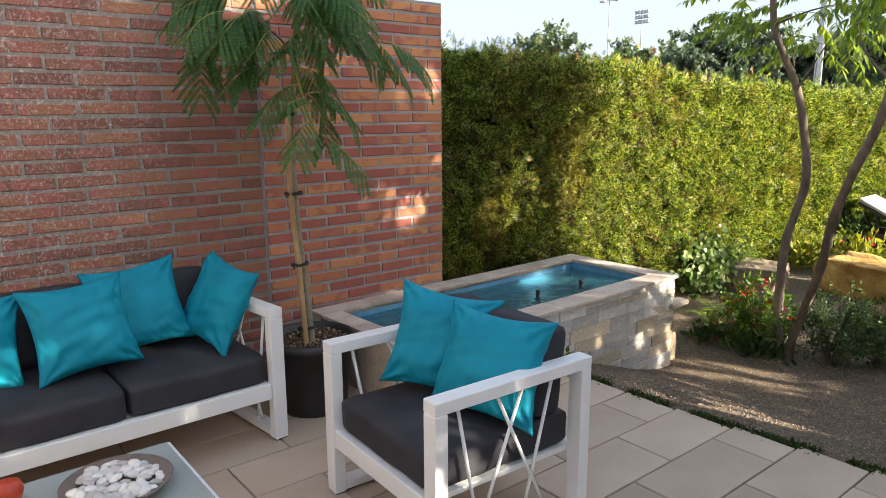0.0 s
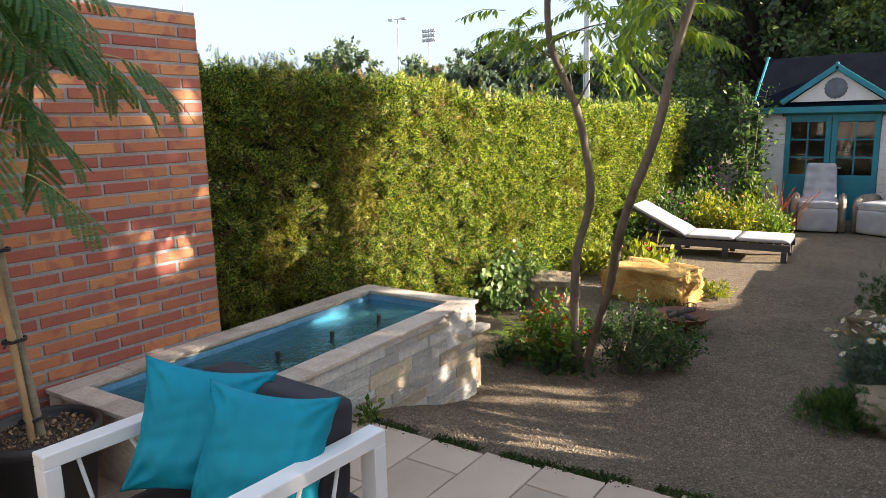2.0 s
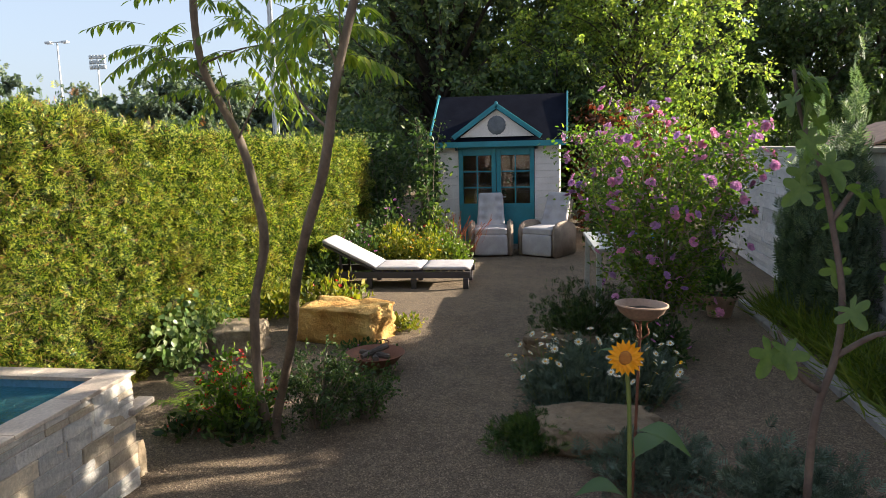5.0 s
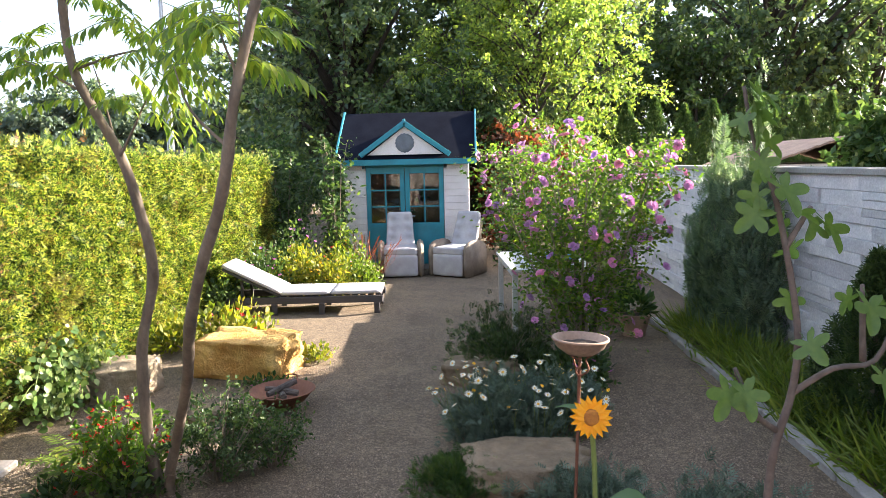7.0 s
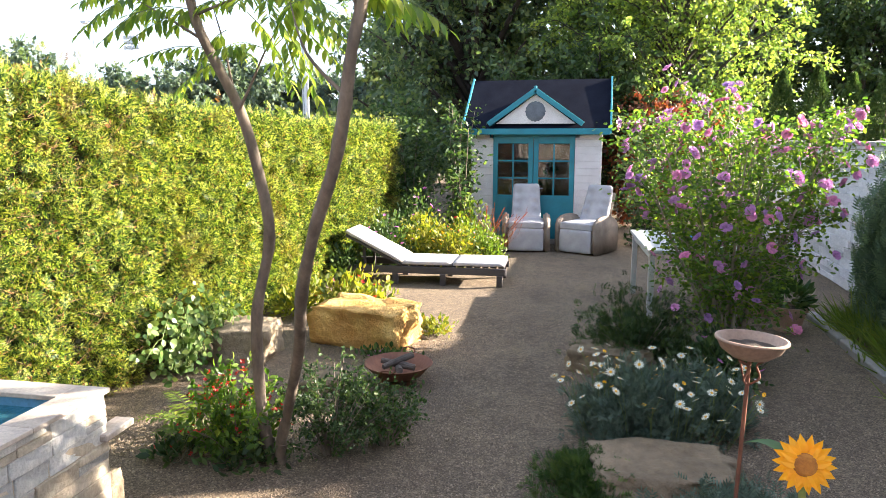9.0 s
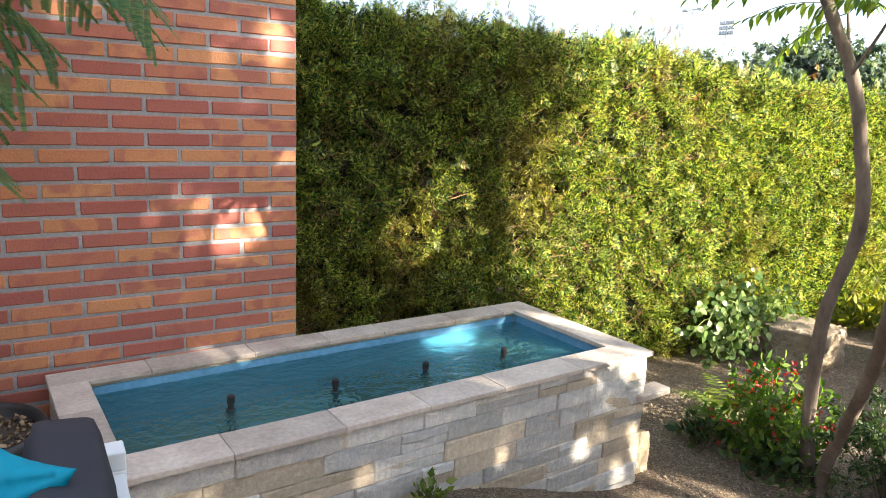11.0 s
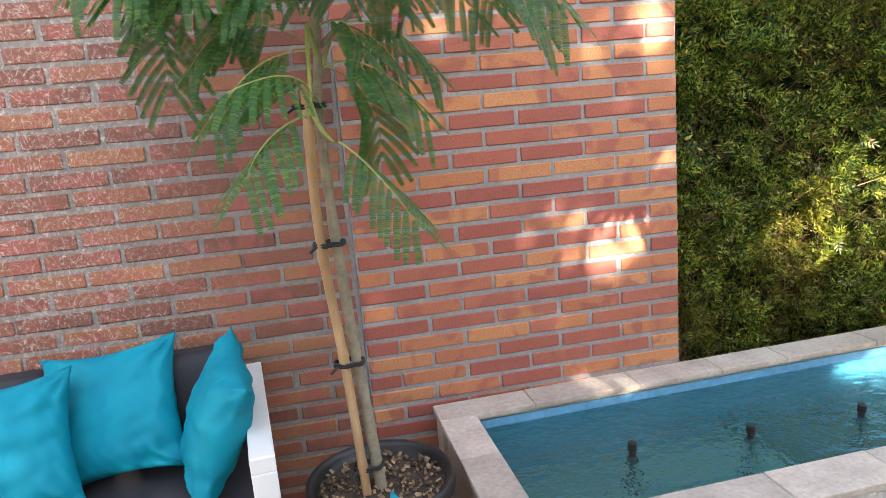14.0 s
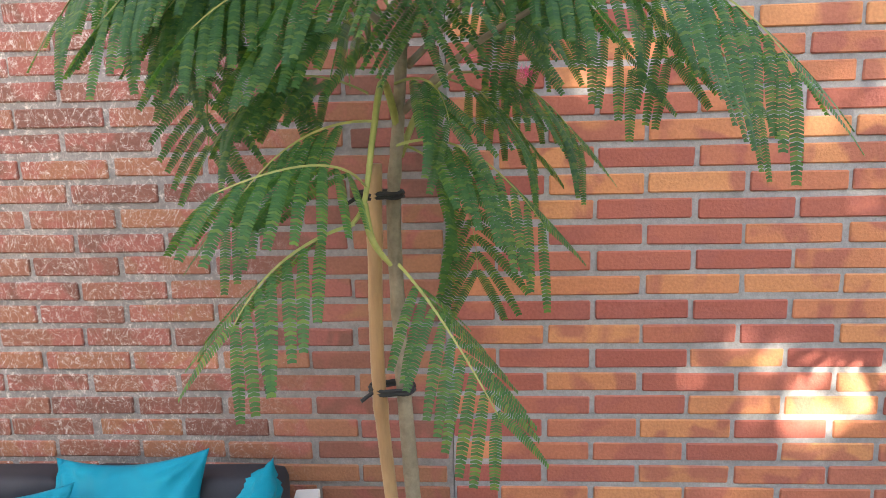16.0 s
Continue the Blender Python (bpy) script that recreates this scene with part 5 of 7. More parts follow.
    limbs = ([(-0.07, -0.50, 1.60), (-0.087, -0.56, 1.69), (-0.097, -0.63, 1.60), (-0.104, -0.70, 1.497), (-0.120, -0.755, 1.465)], [(-0.106, -0.70, 1.495), (-0.09, -0.72, 1.44), (-0.062, -0.72, 1.40)],
             [(-0.06, -0.505, 1.64), (0.06, -0.55, 1.74), (0.18, -0.62, 1.80), (0.28, -0.65, 1.845)], [(-0.05, -0.505, 1.75), (-0.18, -0.54, 1.86), (-0.36, -0.60, 1.91)], [(-0.05, -0.51, 1.78), (0.0, -0.60, 1.86), (-0.03, -0.66, 1.87)],
             [(-0.07, -0.50, 1.56), (-0.03, -0.43, 1.66), (0.02, -0.36, 1.71)], [(-0.05, -0.50, 1.72), (0.02, -0.43, 1.80), (0.08, -0.38, 1.88)], [(-0.04, -0.51, 1.9), (-0.06, -0.40, 2.02), (-0.10, -0.34, 2.06)], [(-0.20, -0.55, 1.87), (-0.30, -0.50, 1.88), (-0.44, -0.42, 1.80)])
    for l in limbs:
        pp = smooth_path(l, 5)
        part("branch", tube(pp, [0.008 - 0.005 * i / len(pp) for i in range(len(pp))], 7), STALK if l[0][2] < 1.61 else BARK, tree, smooth=True)
    # lower fronds, one by one: foot, bend and end of each stalk
    fr = [((-0.10, -0.70, 1.52), (-0.16, -0.78, 1.56), (-0.28, -0.86, 1.53)), ((-0.09, -0.62, 1.62), (-0.22, -0.66, 1.59), (-0.33, -0.70, 1.47)), ((-0.11, -0.76, 1.47), (-0.20, -0.83, 1.43), (-0.26, -0.88, 1.35)),
          ((-0.08, -0.60, 1.68), (-0.14, -0.66, 1.78), (-0.26, -0.72, 1.73)), ((-0.12, -0.52, 1.67), (-0.27, -0.52, 1.70), (-0.39, -0.52, 1.61)), ((-0.06, -0.62, 1.58), (0.06, -0.63, 1.57), (0.18, -0.64, 1.45)),
          ((-0.05, -0.60, 1.58), (0.04, -0.57, 1.50), (0.07, -0.54, 1.35)), ((-0.05, -0.72, 1.40), (0.02, -0.79, 1.33), (0.10, -0.85, 1.21)), ((0.02, -0.36, 1.71), (0.17, -0.26, 1.69), (0.30, -0.22, 1.56)),
          ((0.01, -0.42, 1.70), (0.11, -0.36, 1.65), (0.19, -0.31, 1.55)), ((-0.06, -0.62, 1.68), (0.0, -0.64, 1.68), (0.03, -0.66, 1.62)), ((0.28, -0.72, 1.83), (0.40, -0.78, 1.78), (0.49, -0.83, 1.67)),
          ((0.29, -0.64, 1.85), (0.42, -0.62, 1.76), (0.53, -0.60, 1.64)), ((0.28, -0.62, 1.85), (0.34, -0.62, 1.79), (0.38, -0.62, 1.71)), ((0.08, -0.36, 1.89), (0.18, -0.34, 1.86), (0.22, -0.32, 1.79)),
          ((0.08, -0.42, 1.87), (0.12, -0.42, 1.82), (0.15, -0.42, 1.76)), ((-0.39, -0.60, 1.92), (-0.51, -0.62, 1.89), (-0.60, -0.64, 1.80)), ((-0.37, -0.64, 1.90), (-0.44, -0.66, 1.86), (-0.48, -0.68, 1.80)),
          ((-0.34, -0.50, 1.87), (-0.44, -0.49, 1.82), (-0.48, -0.48, 1.73)), ((-0.34, -0.52, 1.85), (-0.37, -0.54, 1.80), (-0.35, -0.56, 1.74)), ((-0.04, -0.66, 1.85), (-0.12, -0.70, 1.85), (-0.20, -0.74, 1.80)),
          ((-0.02, -0.62, 1.87), (-0.01, -0.66, 1.82), (-0.01, -0.70, 1.77)), ((-0.18, -0.58, 1.91), (-0.25, -0.58, 1.88), (-0.30, -0.58, 1.81)), ((-0.44, -0.42, 1.80), (-0.46, -0.40, 1.70), (-0.47, -0.39, 1.58)), ((-0.20, -0.50, 1.85), (-0.26, -0.46, 1.78), (-0.29, -0.44, 1.68))]
    rng = random.Random(6)
    for k in range(40):
        a = rng.uniform(0, math.tau)
        if math.sin(a) > 0.4 and rng.random() < 0.5:
            a = -a
        r0, z0 = rng.uniform(0.05, 0.26), rng.uniform(1.84, 2.20)
        ext = rng.uniform(0.20, 0.32)
        bx, by = -0.10 + r0 * math.cos(a), -0.52 + 0.7 * r0 * math.sin(a)
        tx, ty = bx + ext * math.cos(a), max(min(by + 0.75 * ext * math.sin(a), -0.16), -1.0)
        fall = rng.uniform(0.04, 0.18)
        fr.append(((bx, by, z0), ((bx + tx) / 2, (by + ty) / 2, z0 - 0.4 * fall + rng.uniform(0.01, 0.05)), (tx, ty, z0 - fall)))
    for k, (b, m, t) in enumerate(fr):
        frond(b, m, t, (0.125, 0.115, 0.135)[k % 3], k, tree)
    # pink tufted flowers
    for x, y, z in ((0.17, -0.36, 1.71), (0.05, -0.42, 1.74), (-0.15, -0.66, 1.95), (0.05, -0.60, 1.98)):
        rg = np.random.default_rng(int(x * 100 + 50))
        n = 60
        dd = rg.normal(size=(n, 3)) + (0, 0, 0.6)
        scatter("blossom", [(-0.02, 0, 0), (0.02, 0, 0), (0.0, 1, 0)], [(0, 1, 2)], np.tile((x, y, z), (n, 1)) + rg.normal(size=(n, 3)) * 0.004, dd, 0.022 + 0.008 * rg.random(n), PETAL_ROSE, tree, "pink tufted blossom", rng=rg)


mimosa()

# ---- two-stemmed sumac over its planting ----
def pinnate(rng, base, tip, pairs, size, sag=0.05):
    """Leaflets of one long feathered leaf: positions, directions, sizes."""
    b, t = np.array(base, float), np.array(tip, float)
    m = (b + t) / 2 + (0, 0, sag)
    P_, D_, S_, U_ = [], [], [], []
    for k in range(pairs):
        u = 0.22 + 0.78 * k / pairs
        p = (1 - u) ** 2 * b + 2 * u * (1 - u) * m + u * u * t
        d = 2 * (1 - u) * (m - b) + 2 * u * (t - m)
        d /= np.linalg.norm(d)
        s = np.cross(d, (0, 0, 1))
        s /= max(np.linalg.norm(s), 1e-6)
        for sg in (1, -1):
            P_.append(p)
            D_.append(s * sg * 0.75 + d * 0.45 + np.array((0, 0, -0.75)) + rng.normal(size=3) * 0.22)
            S_.append(size * (0.75 + 0.5 * math.sin(math.pi * (0.2 + 0.7 * u))))
            U_.append((0, 0, 1.0))
    P_.append(t)
    D_.append(t - m)
    S_.append(size * 0.9)
    U_.append((0, 0, 1.0))
    return P_, D_, S_, U_


def sumac():
    s = empty("sumac_tree", pose(0, 0, 0), "two-stemmed sumac tree with curved bare trunks and sunlit leaves", "tree")
    A = [(3.40, -1.31, -0.36), (3.36, -1.32, -0.2), (3.30, -1.32, 0.04), (3.20, -1.37, 0.58), (3.12, -1.50, 1.01), (3.0, -1.51, 1.37), (2.92, -1.48, 1.62), (2.82, -1.44, 1.80), (2.72, -1.40, 2.00), (2.64, -1.42, 2.25), (2.55, -1.50, 2.55)]
    Bs = [(3.38, -1.40, -0.36), (3.33, -1.41, -0.2), (3.20, -1.53, 0.10), (2.85, -1.76, 0.53), (2.55, -1.92, 0.87), (2.35, -2.07, 1.16), (2.22, -2.20, 1.39), (2.12, -2.28, 1.57), (2.06, -2.33, 1.74), (2.04, -2.37, 1.87), (2.0, -2.47, 2.15), (1.98, -2.6, 2.4)]
    for pts, r0 in ((A, 0.034), (Bs, 0.031)):
        pp = smooth_path(pts, 7)
        n = len(pp)
        part("stem", tube(pp, [r0 * (1 - 0.50 * i / n) * (1 + 0.22 * noise.noise(Vector((i * 0.45, r0 * 90, 0)))) for i in range(n)], 12), BARK_BROWN, s, "smooth brown stem", True)
    twigs = ([(2.92, -1.48, 1.61), (2.88, -1.47, 1.74), (2.87, -1.44, 1.92), (2.84, -1.42, 2.05)], [(2.90, -1.49, 1.62), (2.86, -1.58, 1.74), (2.82, -1.66, 1.85), (2.76, -1.76, 1.95)], [(2.76, -1.42, 1.90), (2.74, -1.26, 2.0), (2.72, -1.12, 2.08)], [(2.10, -2.30, 1.62), (2.12, -2.16, 1.76), (2.14, -2.10, 1.92)], [(2.72, -1.40, 2.00), (2.70, -1.62, 2.06), (2.66, -1.86, 2.08)], [(2.06, -2.33, 1.74), (2.2, -2.30, 1.9), (2.3, -2.22, 2.05)], [(2.64, -1.42, 2.25), (2.8, -1.5, 2.45)], [(2.0, -2.47, 2.15), (2.1, -2.4, 2.4)], [(2.06, -2.375, 1.84), (2.09, -2.31, 1.97), (2.12, -2.26, 2.12)], [(2.05, -2.38, 1.85), (2.10, -2.36, 1.98), (2.14, -2.35, 2.15)], [(2.55, -1.5, 2.55), (2.72, -1.35, 2.66), (2.95, -1.15, 2.72)], [(2.55, -1.5, 2.55), (2.45, -1.65, 2.68), (2.4, -1.8, 2.75)], [(2.62, -1.43, 2.32), (2.85, -1.55, 2.5), (3.15, -1.6, 2.6)])
    for t in twigs:
        pp = smooth_path(t, 5)
        part("twig", tube(pp, [0.0075 - 0.006 * i / len(pp) for i in range(len(pp))], 7), BARK_BROWN, s, smooth=True)
    rng = np.random.default_rng(9)
    L_ = [((2.84, -1.42, 1.88), (2.80, -1.06, 1.84)), ((2.80, -1.50, 1.95), (2.82, -1.36, 1.82)), ((2.70, -1.66, 2.04), (2.70, -1.40, 2.02)), ((2.80, -1.60, 2.02), (2.78, -1.78, 1.78)), ((2.70, -1.78, 1.98), (2.68, -2.08, 1.76)),
          ((2.72, -1.80, 1.95), (2.70, -1.98, 1.58)), ((2.66, -1.72, 2.06), (2.70, -2.00, 2.02)), ((2.62, -1.88, 2.06), (2.58, -2.12, 1.90)), ((2.70, -1.86, 2.02), (2.62, -2.13, 1.83)), ((2.74, -1.74, 1.98), (2.86, -1.92, 1.74)),
          ((2.66, -1.80, 2.02), (2.78, -2.02, 1.86)), ((2.72, -1.12, 2.08), (2.70, -0.85, 1.94)), ((2.72, -1.14, 2.10), (2.60, -0.95, 2.05)), ((2.14, -2.28, 1.93), (2.18, -2.56, 1.86)), ((2.16, -2.14, 1.93), (2.22, -2.02, 1.86)), ((2.30, -2.22, 2.05), (2.34, -2.0, 1.94)), ((2.04, -2.40, 1.92), (2.12, -2.62, 1.82)), ((2.05, -2.36, 1.95), (2.24, -2.44, 1.85)), ((2.84, -1.42, 2.05), (2.9, -1.2, 2.0)), ((2.76, -1.76, 1.95), (2.62, -1.9, 1.72))]
    rr = random.Random(5)
    for k in range(22):
        c = rr.choice(((2.60, -1.50, 2.28), (2.66, -1.80, 2.16), (2.72, -1.15, 2.16), (2.06, -2.42, 2.10), (2.18, -2.28, 2.14)))
        a = rr.uniform(0, math.tau)
        e = rr.uniform(0.22, 0.36)
        L_.append(((c[0] + 0.05 * math.cos(a), c[1] + 0.05 * math.sin(a), c[2] + rr.uniform(-0.06, 0.12)), (c[0] + e * math.cos(a), c[1] + e * math.sin(a), c[2] + rr.uniform(-0.16, 0.10))))
    for c in ((2.86, -1.46, 1.86), (2.82, -1.66, 1.86), (2.74, -1.22, 2.02), (2.08, -2.34, 1.98), (2.13, -2.30, 2.06), (2.78, -1.42, 2.02), (2.68, -1.74, 2.06)):
        for k in range(2 if c[0] > 2.8 else 4):
            a, e = rr.uniform(0, math.tau), rr.uniform(0.20, 0.32)
            z0 = c[2] + rr.uniform(-0.04, 0.10)
            L_.append(((c[0], c[1], z0), (c[0] + e * math.cos(a), c[1] + e * math.sin(a), z0 - rr.uniform(0.02, 0.16))))
    for k, (b, t) in enumerate(L_):
        Pp, Dd, Ss, Uu = pinnate(rng, b, t, 8, 0.062)
        lf = scatter("leaf", *LEAFLET, np.array(Pp), np.array(Dd), np.array(Ss), LEAF_SUMAC, s, spin=np.array(Uu), rng=rng)
        part("leaf_stalk", tube(smooth_path([b, ((b[0] + t[0]) / 2, (b[1] + t[1]) / 2, (b[2] + t[2]) / 2 + 0.03), t], 3), 0.0018, 5), STEM, lf)


sumac()


def clump(name, at, radius, n, tmpl, size, mat, label, category, seed, up=0.5, shell=0.25, flowers=None, lean=0.6, kind=""):
    """A low plant: leaves in a dome over stems, its foot on the ground."""
    rng = np.random.default_rng(seed)
    p = empty(name, pose(*at), label, category, kind=kind)
    rx, ry, rz = radius
    d = rng.normal(size=(n, 3))
    d[:, 2] = np.abs(d[:, 2])
    d /= np.linalg.norm(d, axis=1, keepdims=True)
    r = (shell + (1 - shell) * rng.random((n, 1)) ** 0.7)
    lump = np.array([1 + 0.55 * noise.noise(Vector(q) * 3.4 + Vector((seed, 0, 0))) for q in d])[:, None]
    pos = d * r * lump * (rx, ry, rz) + (0, 0, 0.02)
    direct = d * lean + rng.normal(size=(n, 3)) * 0.55 + (0, 0, up)
    scatter("leaves", *tmpl, pos, direct, size * (0.6 + 0.8 * rng.random(n)), mat, p, rng=rng)["kind"] = "stuff"
    m = max(6, n // 160)
    b = bmesh.new()
    for k in range(m):
        a = rng.random() * math.tau
        q = rng.random() ** 0.5
        tip = (0.8 * rx * q * math.cos(a), 0.8 * ry * q * math.sin(a), rz * (0.45 + 0.35 * rng.random()))
        tube([(0.06 * rx * math.cos(a), 0.06 * ry * math.sin(a), -0.03), (tip[0] * 0.5, tip[1] * 0.5, tip[2] * 0.55), tip], [0.006, 0.004, 0.002], 5, b)
    part("stem_base", b, BARK_BROWN, p)["kind"] = "stuff"
    if flowers:
        fm, fs, fn, fr_, fz = flowers
        for k in range(fn):
            a = rng.random() * math.tau
            q = rng.random() ** 0.5
            x, y = rx * q * math.cos(a), ry * q * math.sin(a)
            z = rz * (1 - 0.55 * q * q) * (0.85 + fz * rng.random())
            ob = shared("flower", fm, p, pose(x, y, z, rng.uniform(-40, 40), rng.uniform(-40, 40), rng.uniform(0, 360)) @ Matrix.Scale(fs * rng.uniform(0.75, 1.2), 4))
    return p


def bloom(petals, width, cup, mat, eye=None, eye_r=0.25):
    """A flower of unit radius facing +z, its eye joined on as a second material."""
    b = bmesh.new()
    for k in range(petals):
        a = k * math.tau / petals
        ca, sa = math.cos(a), math.sin(a)
        def P3(r, s, z):
            return b.verts.new((r * ca - s * sa, r * sa + s * ca, z))
        v = [P3(0.12, 0, 0), P3(0.55, width, cup * 0.55), P3(0.95, width * 0.65, cup), P3(1.05, 0, cup * 0.9), P3(0.95, -width * 0.65, cup), P3(0.55, -width, cup * 0.55), P3(0.55, 0, cup * 0.4)]
        for q in ((0, 1, 6), (1, 2, 6), (2, 3, 6), (3, 4, 6), (4, 5, 6), (5, 0, 6)):
            b.faces.new([v[i] for i in q])
    n0 = len(b.faces)
    if eye:
        e = lathe([(eye_r, 0.02), (eye_r * 0.8, 0.10), (0, 0.14)], 12, b)
    me = bpy.data.meshes.new("flower")
    b.to_mesh(me)
    b.free()
    me.materials.append(mat)
    if eye:
        me.materials.append(eye)
        for i, f in enumerate(me.polygons):
            f.material_index = 1 if i >= n0 else 0
    return me


FL_PINK = bloom(5, 0.42, 0.35, PETAL_PINK, PETAL_RED, 0.18)
FL_RED = bloom(4, 0.45, 0.6, PETAL_RED)
FL_DAISY = bloom(12, 0.13, 0.05, PETAL_WHITE, PETAL_YELLOW, 0.30)
FL_YELLOW = bloom(6, 0.35, 0.2, PETAL_YELLOW)

# planting under the sumac
def sprig_shrub(name, at, radius, stems, sprigs, leaves, size, mat, label, seed, flowers=None, tmpl=LEAF):
    """A loose shrub: stems fanning out of the ground, side sprigs on them, small leaves along the sprigs."""
    rng = np.random.default_rng(seed)
    s = empty(name, pose(*at), label, "shrub")
    rx, ry, rz = radius
    pos, dr, ends = [], [], []
    for k in range(stems):
        a, q = rng.random() * math.tau, rng.random() ** 0.5
        tip = Vector((rx * q * math.cos(a), ry * q * math.sin(a), rz * (1.12 - 0.62 * q * q) * (0.72 + 0.42 * rng.random())))
        pts = smooth_path([(0.12 * tip.x, 0.12 * tip.y, -0.03), (0.55 * tip.x, 0.55 * tip.y, 0.55 * tip.z), tip], 5)
        part("stem", tube(pts, [0.005 - 0.0035 * i / len(pts) for i in range(len(pts))], 5), BARK_BROWN, s, smooth=True)
        ends.append(tip)
        for j in range(sprigs):
            u = 0.25 + 0.75 * rng.random()
            p0 = np.array(pts[min(int(u * len(pts)), len(pts) - 1)])
            d = rng.normal(size=3) * 0.6 + (0.5 * math.cos(a), 0.5 * math.sin(a), 0.45)
            d /= np.linalg.norm(d)
            ln = 0.06 + 0.08 * rng.random()
            for i in range(leaves):
                pos.append(p0 + d * ln * (i + 0.5) / leaves)
                side = rng.normal(size=3) * 0.75
                dr.append(d * 0.55 + side + (0, 0, -0.05))
    scatter("leaves", *tmpl, np.array(pos), np.array(dr), size * (0.6 + 0.8 * rng.random(len(pos))), mat, s, rng=rng)["kind"] = "stuff"
    if flowers:
        me, scale, count = flowers
        for k in range(count):
            t = ends[rng.integers(len(ends))]
            shared("flower", me, s, pose(t.x + 0.03 * rng.normal(), t.y + 0.03 * rng.normal(), t.z + 0.01 + 0.015 * rng.normal(), rng.uniform(-50, 50), rng.uniform(-50, 50), rng.uniform(0, 360)) @ Matrix.Scale(scale * rng.uniform(0.7, 1.2), 4))
    return s


def fern(at, fronds, length, label, seed):
    rng = np.random.default_rng(seed)
    s = empty("fern", pose(*at), label, "plant")
    for k in range(fronds):
        a = (k + rng.random()) * math.tau / fronds
        ln = length * (0.75 + 0.4 * rng.random())
        P_, D_, S_ = [], [], []
        for i in range(16):
            u = 0.12 + 0.86 * i / 15
            r, z = ln * u * 0.85, ln * (0.95 * u - 0.62 * u * u)
            for sg in (1, -1):
                P_.append((r * math.cos(a), r * math.sin(a), z))
                D_.append((-sg * math.sin(a) + 0.35 * math.cos(a), sg * math.cos(a) + 0.35 * math.sin(a), 0.12 * rng.normal()))
                S_.append(0.075 * math.sin(math.pi * (0.16 + 0.82 * u)) + 0.008)
        lf = scatter("frond", *LEAFLET, np.array(P_), np.array(D_), np.array(S_), LEAF_GRASS, s, spin=np.tile((0, 0, 1.0), (len(P_), 1)), rng=rng)
        part("frond_stalk", tube([(ln * u * 0.85 * math.cos(a), ln * u * 0.85 * math.sin(a), ln * (0.95 * u - 0.62 * u * u)) for u in (0, 0.25, 0.5, 0.75, 1.0)], 0.002, 5), STEM, lf)
    return s


sprig_shrub("red_flowering_plant", (3.38, -1.12, GZ), (0.32, 0.30, 0.46), 34, 7, 7, 0.046, LEAF_HIBISCUS, "bushy green plant with small red flowers under the sumac", 31, (FL_RED, 0.013, 130))
fern((3.56, -0.80, GZ), 16, 0.50, "yellow-green fern beside the red flowers", 32)
sprig_shrub("shrub", (3.55, -1.62, GZ), (0.38, 0.36, 0.46), 46, 9, 10, 0.026, LEAF_DARK, "loose dark green shrub under the sumac", 33)
sprig_shrub("shrub", (3.74, -1.88, GZ), (0.26, 0.26, 0.36), 30, 8, 9, 0.026, LEAF_SHRUB, "small loose green shrub at the path's edge", 34)
clump("low_plant", (3.30, -1.22, GZ), (0.20, 0.24, 0.13), 260, LEAF, 0.055, LEAF_DARK, "low dark leafy plant at the foot of the trunks", "plant", 35)
clump("low_plant", (3.28, -0.80, GZ), (0.16, 0.16, 0.12), 130, LEAF, 0.06, LEAF_DARK, "low leafy plant with reddish leaves", "plant", 36, flowers=(FL_RED, 0.014, 5, 0, 0.2))
# against the hedge
ROUND = ([(0, 0, 0), (0.36, 0.16, 0.04), (0.42, 0.50, 0.03), (0.20, 0.82, 0.0), (0, 1.0, -0.05), (-0.20, 0.82, 0.0), (-0.42, 0.50, 0.03), (-0.36, 0.16, 0.04), (0, 0.5, -0.02)], [(0, 1, 8), (1, 2, 8), (2, 3, 8), (3, 4, 8), (4, 5, 8), (5, 6, 8), (6, 7, 8), (7, 0, 8)])


def ivy_mound(at, n, label, seed):
    """Trailing stems climbing the hedge's foot, their round leaves hanging face outwards."""
    rng = np.random.default_rng(seed)
    s = empty("ivy", pose(*at), label, "ivy")
    pos, nor = [], []
    for k in range(36):
        a = -math.pi * (0.04 + 0.92 * rng.random())
        r, h = 0.28 + 0.42 * rng.random(), 0.16 + 0.44 * rng.random()
        pts = smooth_path([(0.1 * math.cos(a), 0.1 + 0.1 * math.sin(a), -0.02), (r * 0.55 * math.cos(a), 0.6 * r * 0.5 * math.sin(a), h), (r * 1.05 * math.cos(a), 0.6 * r * math.sin(a), h * 0.72)], 5)
        part("stem", tube(pts, 0.003, 5), STEM, s, smooth=True)
        for i in range(n // 36):
            q = pts[rng.integers(2, len(pts))]
            pos.append((q.x + rng.normal() * 0.06, q.y + rng.normal() * 0.04, max(0.02, q.z + rng.normal() * 0.07)))
            nor.append((0.5 * math.cos(a) + 0.4 * rng.normal(), -0.75 + 0.35 * rng.normal(), 0.45 + 0.35 * rng.normal()))
    nor = np.array(nor)
    d = rng.normal(size=nor.shape) * 0.5 + (0, 0, -0.7)
    scatter("leaves", *ROUND, np.array(pos), d, 0.036 + 0.028 * rng.random(len(pos)), LEAF_IVY, s, "round variegated leaves", spin=nor, rng=rng)["kind"] = "stuff"
    return s


ivy_mound((4.72, 0.10, GZ), 900, "broad-leaved variegated ivy at the foot of the hedge", 37)
clump("low_plant", (6.6, -0.05, GZ), (0.55, 0.25, 0.28), 650, LEAF, 0.07, LEAF_YELLOW, "yellow-green ground cover below the hedge", "plant", 38)
